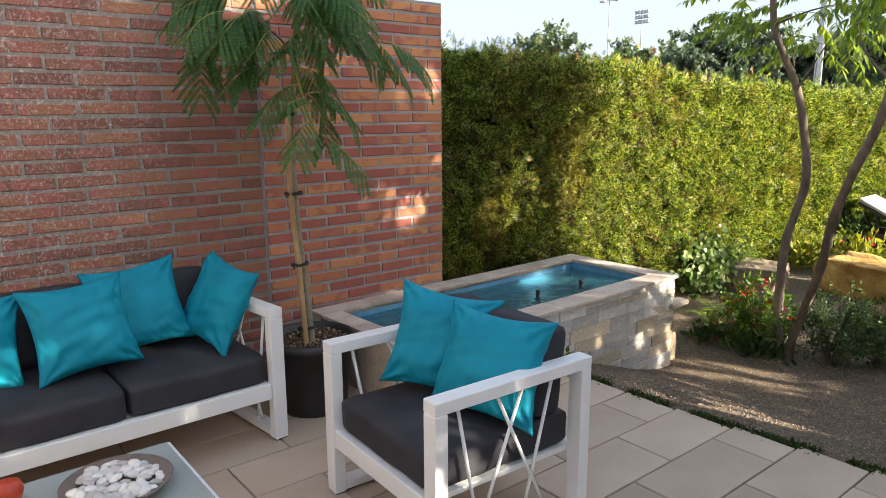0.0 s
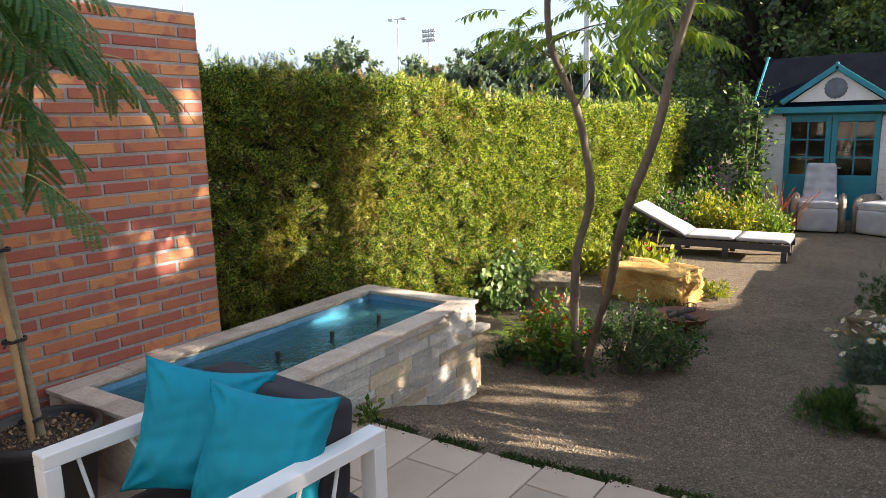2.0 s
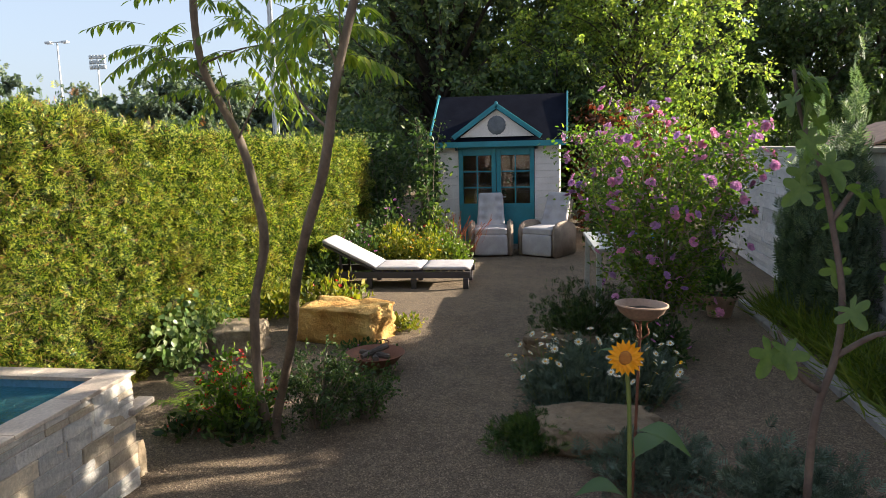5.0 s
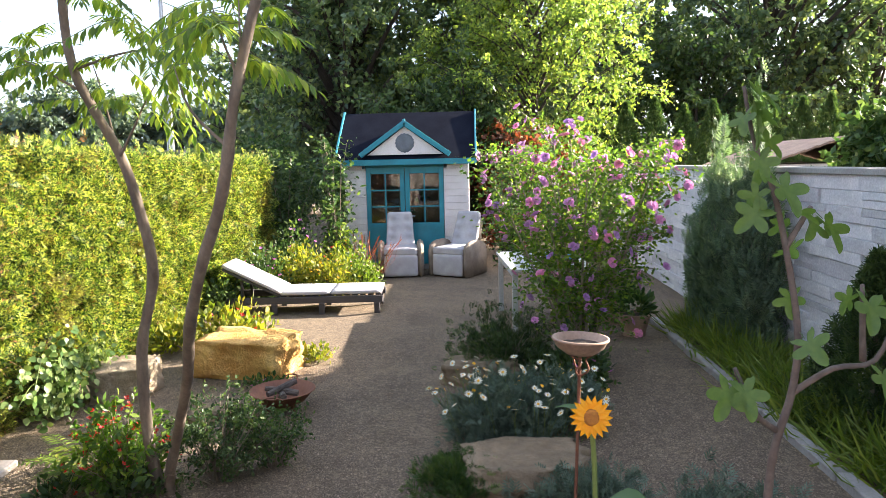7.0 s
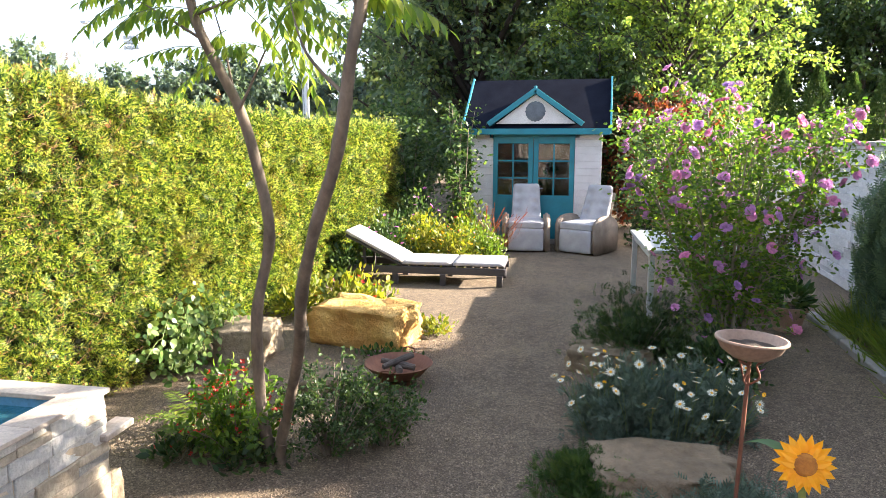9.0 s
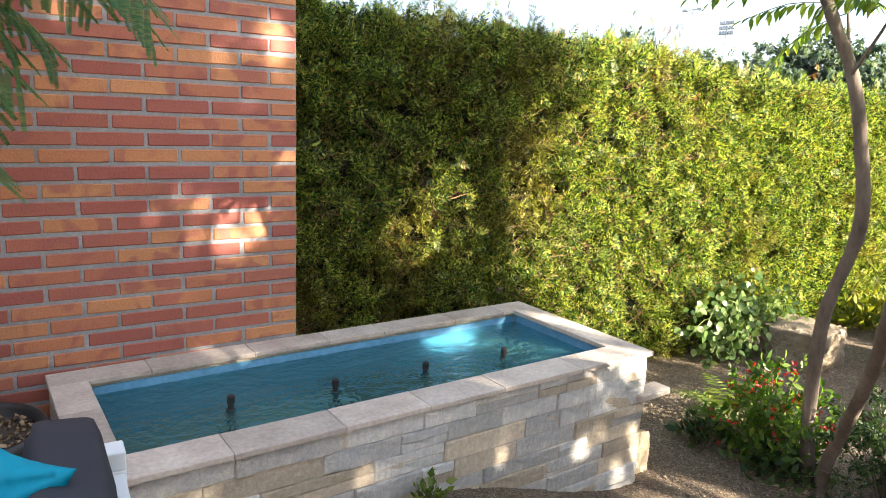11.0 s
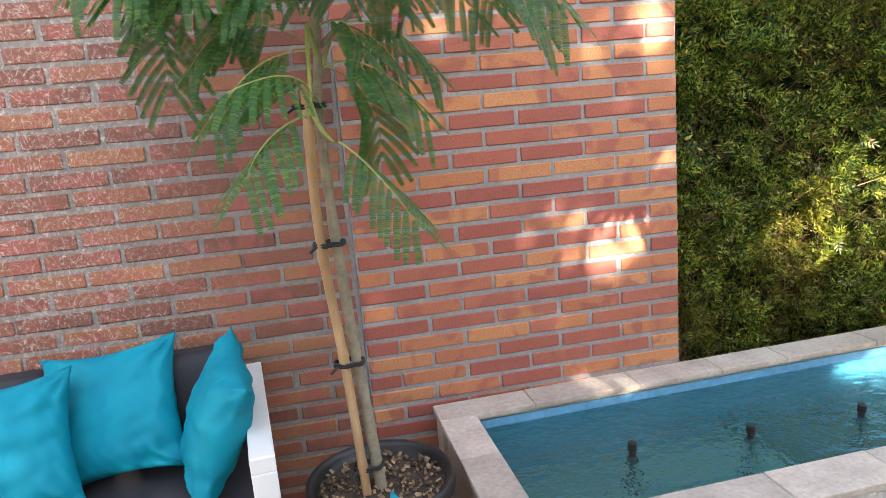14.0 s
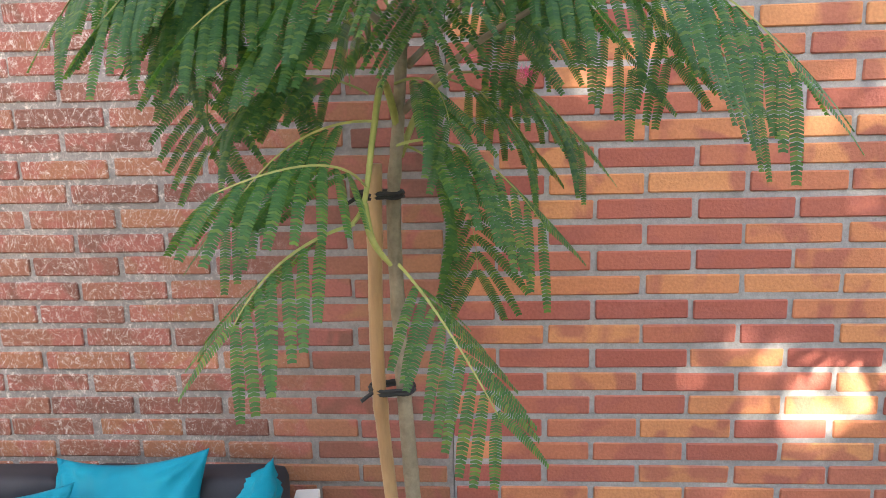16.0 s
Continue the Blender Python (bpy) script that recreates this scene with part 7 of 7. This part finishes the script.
# ---- far trees and what stands beyond the hedge ----
def leafy_tree(name, at, height, crown, boughs, twigs, leaves, size, mat, label, seed, trunk_r=0.16, clear=0.15, reach=0.8, category="tree", keep=None):
    """A trunk, curved boughs, thin twigs along their outer halves, and single leaves hanging along the twigs."""
    rng = np.random.default_rng(seed)
    s = empty(name, pose(*at), label, category)
    rx, ry, rz = crown
    cz = height - rz
    part("trunk", tube(smooth_path([(0, 0, -0.1), (0.1 * rng.normal(), 0.1 * rng.normal(), height * 0.3), (0.15 * rng.normal(), 0.15 * rng.normal(), height * 0.8)], 5), [trunk_r * (1 - 0.07 * i) for i in range(11)], 9), BARK_DARK, s, smooth=True)
    start, way = [], []
    for k in range(boughs):
        d = rng.normal(size=3)
        d /= np.linalg.norm(d)
        c = d * (rx, ry, rz) * (0.40 + 0.60 * rng.random() ** 0.7) * (1 + 0.25 * noise.noise(Vector(d) * 1.9 + Vector((seed, 0, 0)))) + (0, 0, cz)
        c[2] = max(c[2], 0.25)
        root = np.array((0, 0, min(max(height * clear, c[2] - 0.9 * math.hypot(c[0], c[1])), height * 0.78)))
        pts = smooth_path([tuple(root), tuple(root * 0.45 + c * 0.55 + (0, 0, 0.25)), tuple(c)], 5)
        part("limb", tube(pts, [max(0.006, trunk_r * 0.34 * (1 - i / len(pts))) for i in range(len(pts))], 5), BARK_DARK, s, smooth=True)
        q = np.array([tuple(p) for p in pts])
        pick = q[rng.integers(len(q) // 3, len(q), twigs)]
        out = c - (0, 0, cz)
        out = out / max(np.linalg.norm(out), 1e-6)
        w = rng.normal(size=(twigs, 3)) * 0.8 + out * 0.7 + (0, 0, -0.25)
        w /= np.linalg.norm(w, axis=1, keepdims=True)
        start.append(pick)
        way.append(w * (reach * (0.45 + 0.75 * rng.random((twigs, 1)))))
    start, way = np.concatenate(start), np.concatenate(way)
    long = np.linalg.norm(way, axis=1)
    scatter("branchwork", *TWIG, start, way, long, BARK_DARK, s, rng=rng, smooth=False)["kind"] = "stuff"
    n = len(start)
    u = 0.15 + 0.85 * rng.random((n, leaves))
    pos = (start[:, None, :] + way[:, None, :] * u[:, :, None]).reshape(-1, 3) + rng.normal(size=(n * leaves, 3)) * 0.055
    d = np.repeat(way / long[:, None], leaves, 0) * 0.5 + rng.normal(size=(n * leaves, 3)) * 0.6 + (0, 0, -0.3)
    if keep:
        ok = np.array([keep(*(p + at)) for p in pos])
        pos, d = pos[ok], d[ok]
    scatter("crown", *OVAL, pos, d, size * (0.6 + 0.8 * rng.random(len(pos))), mat, s, rng=rng)["kind"] = "stuff"
    return s


def tree(name, at, height, crown, n, size, mat, label, seed, trunk_r=0.16, lobes=14, kind="", clear=0.28):
    """A trunk with limbs, and a crown of leaf clusters round their ends."""
    rng = np.random.default_rng(seed)
    s = empty(name, pose(*at), label, "tree", kind=kind)
    rx, ry, rz = crown
    cz = height - rz
    part("trunk", tube(smooth_path([(0, 0, -0.1), (0.1 * rng.normal(), 0.1 * rng.normal(), height * 0.3), (0.15 * rng.normal(), 0.15 * rng.normal(), height * 0.75)], 5), [trunk_r * (1 - 0.07 * i) for i in range(11)], 9), BARK_DARK, s, smooth=True)
    pos, dr = [], []
    per = n // lobes
    for k in range(lobes):
        d = rng.normal(size=3)
        d /= np.linalg.norm(d)
        d[2] = d[2] * 0.85
        c = d * (rx, ry, rz) * (0.45 + 0.35 * rng.random()) + (0, 0, cz)
        lr = np.array((rx, ry, rz)) * (0.34 + 0.14 * rng.random())
        part("limb", tube(smooth_path([(0, 0, height * (clear + 0.25 * rng.random())), tuple(np.array((0, 0, cz)) * 0.5 + c * 0.5), tuple(c)], 4), [trunk_r * 0.45 * (1 - 0.09 * i) for i in range(9)], 6), BARK_DARK, s, smooth=True)
        q = rng.normal(size=(per, 3))
        q /= np.linalg.norm(q, axis=1, keepdims=True)
        w = np.array([1 + 0.35 * noise.noise(Vector(v) * 2.5 + Vector((k, seed, 0))) for v in q])[:, None]
        pos.append(c + q * lr * w * (0.45 + 0.55 * rng.random((per, 1)) ** 0.6))
        dr.append(q * 0.5 + rng.normal(size=(per, 3)) * 0.6 + (0, 0, -0.15))
    scatter("crown", *LEAF, np.concatenate(pos), np.concatenate(dr), size * (0.6 + 0.8 * rng.random(per * lobes)), mat, s, rng=rng)["kind"] = "stuff"
    return s


# behind the garden house
leafy_tree("oak_tree", (19.5, 0.4, GZ), 9.5, (3.2, 3.2, 4.3), 80, 14, 30, 0.16, LEAF_OAK, "big dark oak behind the garden house", 201, 0.34, 0.12, 1.1)
leafy_tree("oak_tree", (20.5, -3.6, GZ), 10.5, (3.2, 3.0, 4.8), 80, 14, 30, 0.16, LEAF_OAK, "tall dark oak behind the garden house", 202, 0.34, 0.12, 1.1)
leafy_tree("birch_tree", (16.5, -4.7, GZ), 7.8, (2.0, 2.7, 3.8), 90, 14, 30, 0.10, LEAF_BIRCH, "sunlit tree with hanging yellow-green leaves", 203, 0.12, 0.08, 0.85)
leafy_tree("hazel_bush", (15.2, -1.6, GZ), 3.6, (1.2, 1.6, 1.7), 40, 12, 16, 0.12, LEAF_DARK, "leafy hazel bush behind the garden house", 204, 0.06, 0.05, 0.6, "shrub")
leafy_tree("hazel_bush", (14.9, 1.3, GZ), 2.2, (1.2, 1.2, 1.1), 40, 12, 16, 0.10, LEAF_SHRUB, "light green bush beyond the hedge's end", 205, 0.06, 0.05, 0.6, "shrub")
leafy_tree("hazel_bush", (22.0, -10.2, GZ), 6.6, (2.2, 3.2, 3.1), 60, 14, 22, 0.16, LEAF_DARK, "dark dense bush behind the thuja row", 210, 0.1, 0.05, 0.8, "shrub")
leafy_tree("hazel_bush", (14.7, -4.3, GZ), 3.0, (0.9, 1.2, 1.5), 34, 12, 14, 0.11, LEAF_BRONZE, "bronze-leaved bush beside the garden house", 211, 0.05, 0.05, 0.5, "shrub")
leafy_tree("hazel_bush", (15.3, -3.0, GZ), 4.3, (1.0, 1.4, 2.0), 40, 12, 18, 0.12, LEAF_DARK, "dark leafy bush behind the garden house", 213, 0.06, 0.05, 0.6, "shrub")
leafy_tree("oak_tree", (25.5, -13.8, GZ), 12.0, (4.6, 4.4, 5.4), 80, 14, 28, 0.22, LEAF_OAK, "dark spreading oak beyond the stone wall", 206, 0.32, 0.15, 1.2)
leafy_tree("oak_tree", (26.5, -18.0, GZ), 10.5, (4.2, 4.2, 4.6), 60, 12, 26, 0.22, LEAF_OAK, "pale sunlit tree beyond the stone wall", 207, 0.3, 0.15, 1.4)
leafy_tree("oak_tree", (27.0, -7.5, GZ), 11.5, (4.2, 4.2, 5.2), 60, 12, 28, 0.26, LEAF_OAK, "tall dark tree far behind the garden house", 208, 0.3, 0.15, 1.5)
leafy_tree("oak_tree", (27.0, 3.5, GZ), 8.6, (4.2, 4.2, 4.0), 60, 12, 26, 0.24, LEAF_OAK, "tall dark tree behind the hedge's end", 209, 0.3, 0.1, 1.4)
conifer_row = []
for k in range(11):
    x, y = 15.0 + 0.05 * math.sin(k * 3), -6.5 - 0.62 * k
    conifer_row.append(conifer((x, y, GZ), 3.05 + 0.10 * math.sin(k * 2.1), 0.66, 3600, "clipped green thuja in a row beyond the stone wall", 230 + k, LEAF_SHRUB))
    conifer_row[-1]["group"] = "thuja row"
# roof of a low outbuilding beyond the wall
ob = empty("outbuilding", pose(10.4, -8.1, GZ, 0, 0, -4), "low outbuilding with a weathered clay tile roof", "building")
part("wall", box((2.6, 1.8, 1.75), (0, 0, 0.875)), PLASTER, ob)
for sg in (1, -1):
    for k in range(7):
        part("roof_tiles", box((2.9, 0.20, 0.03), (0, 0, 0), 0.006), ROOF_TILE, ob, at=pose(0, sg * (1.02 - k * 0.155), 1.74 + k * 0.052, -sg * 22, 0, 0))

# far tree line, the air's haze painted into its leaves
first = None
rr = random.Random(31)
for k, (az, dist, h) in enumerate(((60, 72, 9.0), (55.5, 76, 8.4), (52, 80, 8.2), (48, 78, 7.6), (43.6, 74, 9.4), (40.6, 82, 6.8), (37.2, 84, 8.6), (33.8, 80, 8.0), (31.2, 74, 9.6), (28.6, 74, 9.4), (26, 78, 8.6), (23, 80, 8.2), (20, 76, 8.8), (17, 74, 9.2), (14, 70, 9.4), (11, 66, 9.8))):
    a = radians(az)
    at = (dist * math.cos(a), -3.3 + dist * math.sin(a), GZ)
    if first is None:
        first = leafy_tree("far_tree", at, 9.0, (4.0, 4.0, 3.9), 50, 10, 18, 0.42, LEAF_HAZED, "round-crowned tree on the horizon, distance haze in its leaf colour", 260, 0.25, 0.08, 1.3)
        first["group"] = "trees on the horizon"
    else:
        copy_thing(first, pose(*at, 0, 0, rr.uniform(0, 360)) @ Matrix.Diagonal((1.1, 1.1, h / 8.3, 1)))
        o = scene.collection.objects[-1]


def mast(at, h, kind, label):
    s = empty("floodlight_mast", pose(*at), label, "floodlight", "floodlights")
    part("pole", tube([(0, 0, -0.2), (0, 0, h)], [0.17, 0.08], 10), GALV, s)
    if kind == "pair":
        part("crossbar", box((0.1, 2.2, 0.1), (0, 0, h)), GALV, s)
        for y in (-1.0, 1.0):
            part("lamp", box((0.5, 0.7, 0.25), (0, y, h - 0.02), 0.03), GALV, s)
    elif kind == "rack":
        for r in range(3):
            part("crossbar", box((0.1, 2.0, 0.08), (0, 0, h - r * 0.55)), GALV, s)
            for c in range(5):
                part("lamp", box((0.3, 0.30, 0.34), (0, -0.8 + 0.4 * c, h - r * 0.55 + 0.22), 0.02), GALV, s)
    else:
        for y in (-0.28, 0.28):
            part("mast_leg", tube([(0, y, 0), (0, y * 0.5, h)], 0.06, 8), GALV, s)
        for k in range(int(h / 0.8)):
            part("brace", tube([(0, -0.26, k * 0.8), (0, 0.24, k * 0.8 + 0.8)], 0.03, 6), GALV, s)
    return s


def polar(az, dist):
    a = radians(az)
    return (-0.9 + dist * math.cos(a), -3.3 + dist * math.sin(a), GZ)


mast(polar(38.36, 88), 14.2, "pair", "tall grey floodlight mast with two lamps")
mast(polar(35.9, 88), 12.6, "rack", "tall grey floodlight mast with a rack of lamps")
mast(polar(54.5, 84), 18.0, "pair", "tall grey floodlight mast beyond the trees")
mast(polar(23.5, 62), 16.0, "lattice", "white lattice mast of the sports ground")
st = empty("sports_stand", pose(*polar(18.0, 56), 0, 0, 18), "long low dark grey stand of the sports ground", "stand")
part("wall", box((1.2, 22.0, 3.1), (0, 0.5, 1.55)), FAR_WALL, st)
part("roof_edge", box((1.6, 22.4, 0.16), (0, 0.5, 3.18)), FAR_WALL, st)

# added out of sight beside the terrace: a wall and trees that shade brickwork, hedge and terrace
tagged(part("wall_side", box((7.6, 0.22, 2.05), (-0.8, -5.5, 0.725)), PLASTER), "unseen plain wall added to shade the terrace", "wall", kind="structure")
# openings placed where sun patches should fall: wall x, z, half sizes, tilt
SUN_GAPS = ((0.85, 0.95, 0.33, 0.15, -0.1), (1.20, 1.45, 0.06, 0.42, 0.0), (0.66, 0.40, 0.55, 0.075, -0.28), (0.06, 0.78, 0.085, 0.10, 0.0), (-1.28, 1.79, 0.24, 0.16, 0.0),
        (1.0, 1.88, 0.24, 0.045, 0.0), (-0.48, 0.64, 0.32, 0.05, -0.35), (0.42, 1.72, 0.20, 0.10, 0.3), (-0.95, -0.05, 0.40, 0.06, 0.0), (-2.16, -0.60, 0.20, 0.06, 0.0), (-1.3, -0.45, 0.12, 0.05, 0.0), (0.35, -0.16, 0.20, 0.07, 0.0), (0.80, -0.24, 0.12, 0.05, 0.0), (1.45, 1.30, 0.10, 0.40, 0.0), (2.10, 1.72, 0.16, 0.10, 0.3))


def maple_shade_leaf(x, y, z):
    """Leaves kept in the unseen maples: gaps cut for wanted sun patches, thinned towards the hedge's sunny stretch."""
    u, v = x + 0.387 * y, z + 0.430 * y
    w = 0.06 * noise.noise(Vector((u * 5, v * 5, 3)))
    for gx, gz, rx, rz, tilt in SUN_GAPS:
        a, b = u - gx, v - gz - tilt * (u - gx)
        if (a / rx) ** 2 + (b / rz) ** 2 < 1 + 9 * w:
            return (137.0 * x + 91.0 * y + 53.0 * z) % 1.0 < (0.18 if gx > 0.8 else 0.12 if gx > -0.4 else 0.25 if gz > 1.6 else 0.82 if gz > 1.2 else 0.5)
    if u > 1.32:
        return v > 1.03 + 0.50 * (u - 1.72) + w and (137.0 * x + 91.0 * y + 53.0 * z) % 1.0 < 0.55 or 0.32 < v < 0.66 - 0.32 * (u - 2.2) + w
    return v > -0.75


# maples added out of view only to cast shade on wall and hedge
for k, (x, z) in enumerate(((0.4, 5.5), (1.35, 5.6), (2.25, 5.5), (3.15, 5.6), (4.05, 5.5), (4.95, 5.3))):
    leafy_tree("maple_tree", (x, -6.7 - 0.15 * (k % 2), GZ), z, (0.75, 0.45, 1.55), 60, 10, 18, 0.105, LEAF_SHRUB, "unseen young maple added to shade brickwork and hedge", 340 + k, 0.05, 0.3, 0.32, keep=maple_shade_leaf)
# one more unseen maple, added to close a bright hole in that shade
leafy_tree("maple_tree", (1.87, -7.15, GZ), 4.98 - GZ, (0.26, 0.22, 0.42), 12, 8, 16, 0.105, LEAF_SHRUB, "unseen slender maple added to shade a bright spot on the brickwork", 348, 0.03, 0.5, 0.2, keep=maple_shade_leaf)
# two unseen maples added to shade the top of the hedge
tree("maple_tree", (5.0, -8.5, GZ), 6.6, (1.2, 0.6, 0.5), 5400, 0.13, LEAF_SHRUB, "unseen maple added to shade the upper hedge", 302, 0.12, 16)
tree("maple_tree", (6.0, -8.6, GZ), 6.9, (0.75, 0.7, 0.8), 1800, 0.13, LEAF_SHRUB, "unseen maple added to shade the upper hedge", 303, 0.12, 10)
ELDER_SUN_GAPS = ((0.35, -0.16, 0.22, 0.09), (0.80, -0.24, 0.14, 0.07), (1.48, -0.31, 0.17, 0.11), (1.80, -0.43, 0.12, 0.11), (2.16, -0.50, 0.12, 0.11), (1.20, -0.12, 0.12, 0.05), (2.02, 0.22, 0.10, 0.04), (2.00, -0.36, 0.07, 0.06))


def elder_shade_leaf(x, y, z):
    """Small openings cut in the added elders' crowns so sun patches land on the pond."""
    u, v = x + 0.387 * y, z + 0.430 * y
    for gx, gz, rx, rz in ELDER_SUN_GAPS:
        if ((u - gx) / rx) ** 2 + ((v - gz) / rz) ** 2 < 1 + 0.8 * noise.noise(Vector((u * 9, v * 9, 5))):
            return False
    return True


# elders added out of view, heights set by the shade they should cast
for k, h in enumerate((4.4, 4.4, 4.2, 3.6, 2.75, 2.45, 2.35)):
    leafy_tree("elder_bush", (2.55 + 0.85 * k, -7.7 - 0.1 * (k % 2), GZ), h, (0.68, 0.4, 0.5 * h - 0.15), 48, 10, 14, 0.11, LEAF_SHRUB, "unseen elder bush added to shade pond and gravel", 310 + k, 0.04, 0.08, 0.30, "shrub", elder_shade_leaf)

# ---- pieces of the patio and the walls ----
def make_slabs():
    rng = random.Random(4)
    meshes = {}
    y1 = -0.26
    row = 0
    while y1 > -5.2:
        y0 = y1 - 0.293
        ym = (y0 + y1) / 2
        x1 = edge_x(ym)
        first = (0.23, 0.50, 0.20, 0.50)[row % 4]
        if row == 0:
            first = 0.5
        while x1 > -4.55:
            w = min(first if first else 0.6, x1 + 4.61)
            first = 0
            x0 = x1 - w
            key = round(w, 2)
            if key not in meshes:
                o = part("slab", box((w - 0.007, 0.293 - 0.007, 0.045), (0, 0, -0.0225), 0.003), SLAB, patio)
                meshes[key] = o.data
                o.matrix_basis = pose((x0 + x1) / 2, ym, 0.001 * rng.uniform(-1, 1))
            else:
                shared("slab", meshes[key], patio, pose((x0 + x1) / 2, ym, 0.001 * rng.uniform(-1, 1), rng.uniform(-0.15, 0.15), rng.uniform(-0.15, 0.15), 0))
            x1 = x0
        y1 = y0
        row += 1


def brick_mesh(w, seed, material, h=0.0505):
    b = box((w, 0.06, h), (0, 0.03, 0), 0.0035)
    o = Vector((seed * 3.3, 0, seed))
    for v in b.verts:
        v.co += 0.0022 * noise.noise_vector(v.co * 22 + o)
    me = bpy.data.meshes.new("brick")
    b.to_mesh(me)
    b.free()
    me.materials.append(material)
    return me


def make_bricks():
    rng = random.Random(8)
    full_new = [brick_mesh(0.2385, i, BRICK_NEW) for i in range(5)]
    half_new = [brick_mesh(0.1135, i + 9, BRICK_NEW) for i in range(3)]
    full_old = [brick_mesh(0.236, i + 20, BRICK_OLD, 0.049) for i in range(5)]
    half_old = [brick_mesh(0.111, i + 30, BRICK_OLD, 0.049) for i in range(3)]
    far = bmesh.new()
    for k in range(-6, 37):
        z = B0 + k * P + 0.026
        if k < TOP:
            cells = [(i * L + L / 2, full_new) for i in range(5)] if k % 2 == 0 else [(0.0625, half_new)] + [(0.125 + i * L + L / 2, full_new) for i in range(4)] + [(1.1875, half_new)]
            for x, kind in cells:
                shared("brick", rng.choice(kind), wall_garden, pose(x + rng.uniform(-0.003, 0.003), rng.uniform(-0.0025, 0.0015), z + rng.uniform(-0.0015, 0.0015), 0, rng.uniform(-0.35, 0.35), rng.uniform(-0.4, 0.4)))
        x1 = -0.008
        first = 0.125 if (k + 1) % 2 == 0 else 0.25
        while x1 > -3.9:
            w = first
            first = 0.25
            x = x1 - w / 2
            at = pose(x + rng.uniform(-0.005, 0.005), rng.uniform(-0.002, 0.003), z + rng.uniform(-0.003, 0.003) - 0.004, 0, rng.uniform(-0.7, 0.7), rng.uniform(-0.5, 0.5))
            me = rng.choice(full_old if w > 0.2 else half_old)
            if x > -1.55 and k < 29:
                shared("brick", me, wall_house, at)
            elif x > -2.6 or k >= 29:
                far.from_mesh(me)
                far.verts.ensure_lookup_table()
                bmesh.ops.transform(far, matrix=at, verts=far.verts[-len(me.vertices):])
            x1 -= w
    ob = part("brickwork", far, BRICK_OLD, wall_house)
    ob["kind"] = "stuff"


def stone_facing(parent, x0, x1, z0, z1, rows, mats, rng, at, proud, lmin, lmax):
    """Split-stone strips of uneven length and depth, laid in courses, each its own piece."""
    hs = [rng.uniform(0.8, 1.25) for _ in range(rows)]
    tot = sum(hs)
    z = z0
    pool = {}
    for h in hs:
        hh = h / tot * (z1 - z0)
        x = x0
        while x < x1 - 0.02:
            w = min(rng.uniform(lmin, lmax), x1 - x)
            if x1 - x - w < 0.06:
                w = x1 - x
            split = rng.random() < 0.25
            for q in range(2 if split else 1):
                h2 = hh / (2 if split else 1)
                d = rng.uniform(*proud)
                b = box((w - 0.003, 0.06, h2 - 0.003), (0, 0.03, 0), 0.003)
                o = Vector((x * 3, z * 5, q))
                bmesh.ops.subdivide_edges(b, edges=[e for e in b.edges if e.calc_length() > 0.05], cuts=2, use_grid_fill=True)
                for v in b.verts:
                    if v.co.y < 0.02:
                        v.co.y += 0.010 * noise.noise(v.co * 14 + o)
                part("stone", b, rng.choice(mats), parent, at=at @ pose(x + w / 2, -d, z + (q + 0.5) * h2))
            x += w
        z += hh


def loose_stones():
    """Coarser stones lying on the gravel."""
    rng = np.random.default_rng(77)
    n = 4200
    x = 1.45 + 6.0 * rng.random(n) ** 1.3
    y = -0.4 - 4.7 * rng.random(n)
    ok = np.array([a > edge_x(b) + 0.05 and noise.noise(Vector((a * 1.7, b * 1.7, 4))) > -0.25 for a, b in zip(x, y)])
    x, y = x[ok], y[ok]
    z = np.array([ground_z(a, b) for a, b in zip(x, y)])
    t = [(0.5, 0, 0.05), (0, 0.42, 0), (-0.5, 0.05, 0.04), (0, -0.4, 0.02), (0.06, 0.02, 0.3), (0, 0, -0.25)]
    f = [(0, 1, 4), (1, 2, 4), (2, 3, 4), (3, 0, 4), (1, 0, 5), (2, 1, 5), (3, 2, 5), (0, 3, 5)]
    d = rng.normal(size=(len(x), 3)) * (1, 1, 0.15)
    ob = scatter("gravel_stones", t, f, np.stack([x, y, z], 1), d, 0.006 + 0.012 * rng.random(len(x)) ** 2, GRIT, spin=np.tile((0, 0, 1.0), (len(x), 1)), rng=rng, smooth=False)
    tagged(ob, "loose small buff stones lying on the gravel", "stones", kind="stuff")


GRIT = surf("loose_grit", (0.09, 0.066, 0.046), (0.145, 0.108, 0.078), 80, 9, 0.95, 0.3, 0.003, random_by="island", spread=0.4)
loose_stones()
make_slabs()
make_bricks()
R = random.Random(21)
stone_facing(pond, 0.012, PL - 0.012, -0.34, PZ - 0.024, 9, [SLATE, SLATE, SLATE_TAN], R, pose(0, -PW + 0.03, 0), (0.002, 0.013), 0.14, 0.42)
stone_facing(pond, 0.0, PW - 0.14, -0.34, PZ - 0.024, 9, [SLATE, SLATE, SLATE_TAN], R, pose(PL - 0.03, -PW + 0.03, 0, 0, 0, 90), (0.002, 0.013), 0.14, 0.42)
stone_facing(wall_stone, 0.3, 9.4, -0.30, 1.40, 15, [WHITE_STONE], R, pose(0, -6.01, 0, 0, 0, 180) @ pose(-13.6, 0, 0), (0.004, 0.03), 0.36, 0.85)
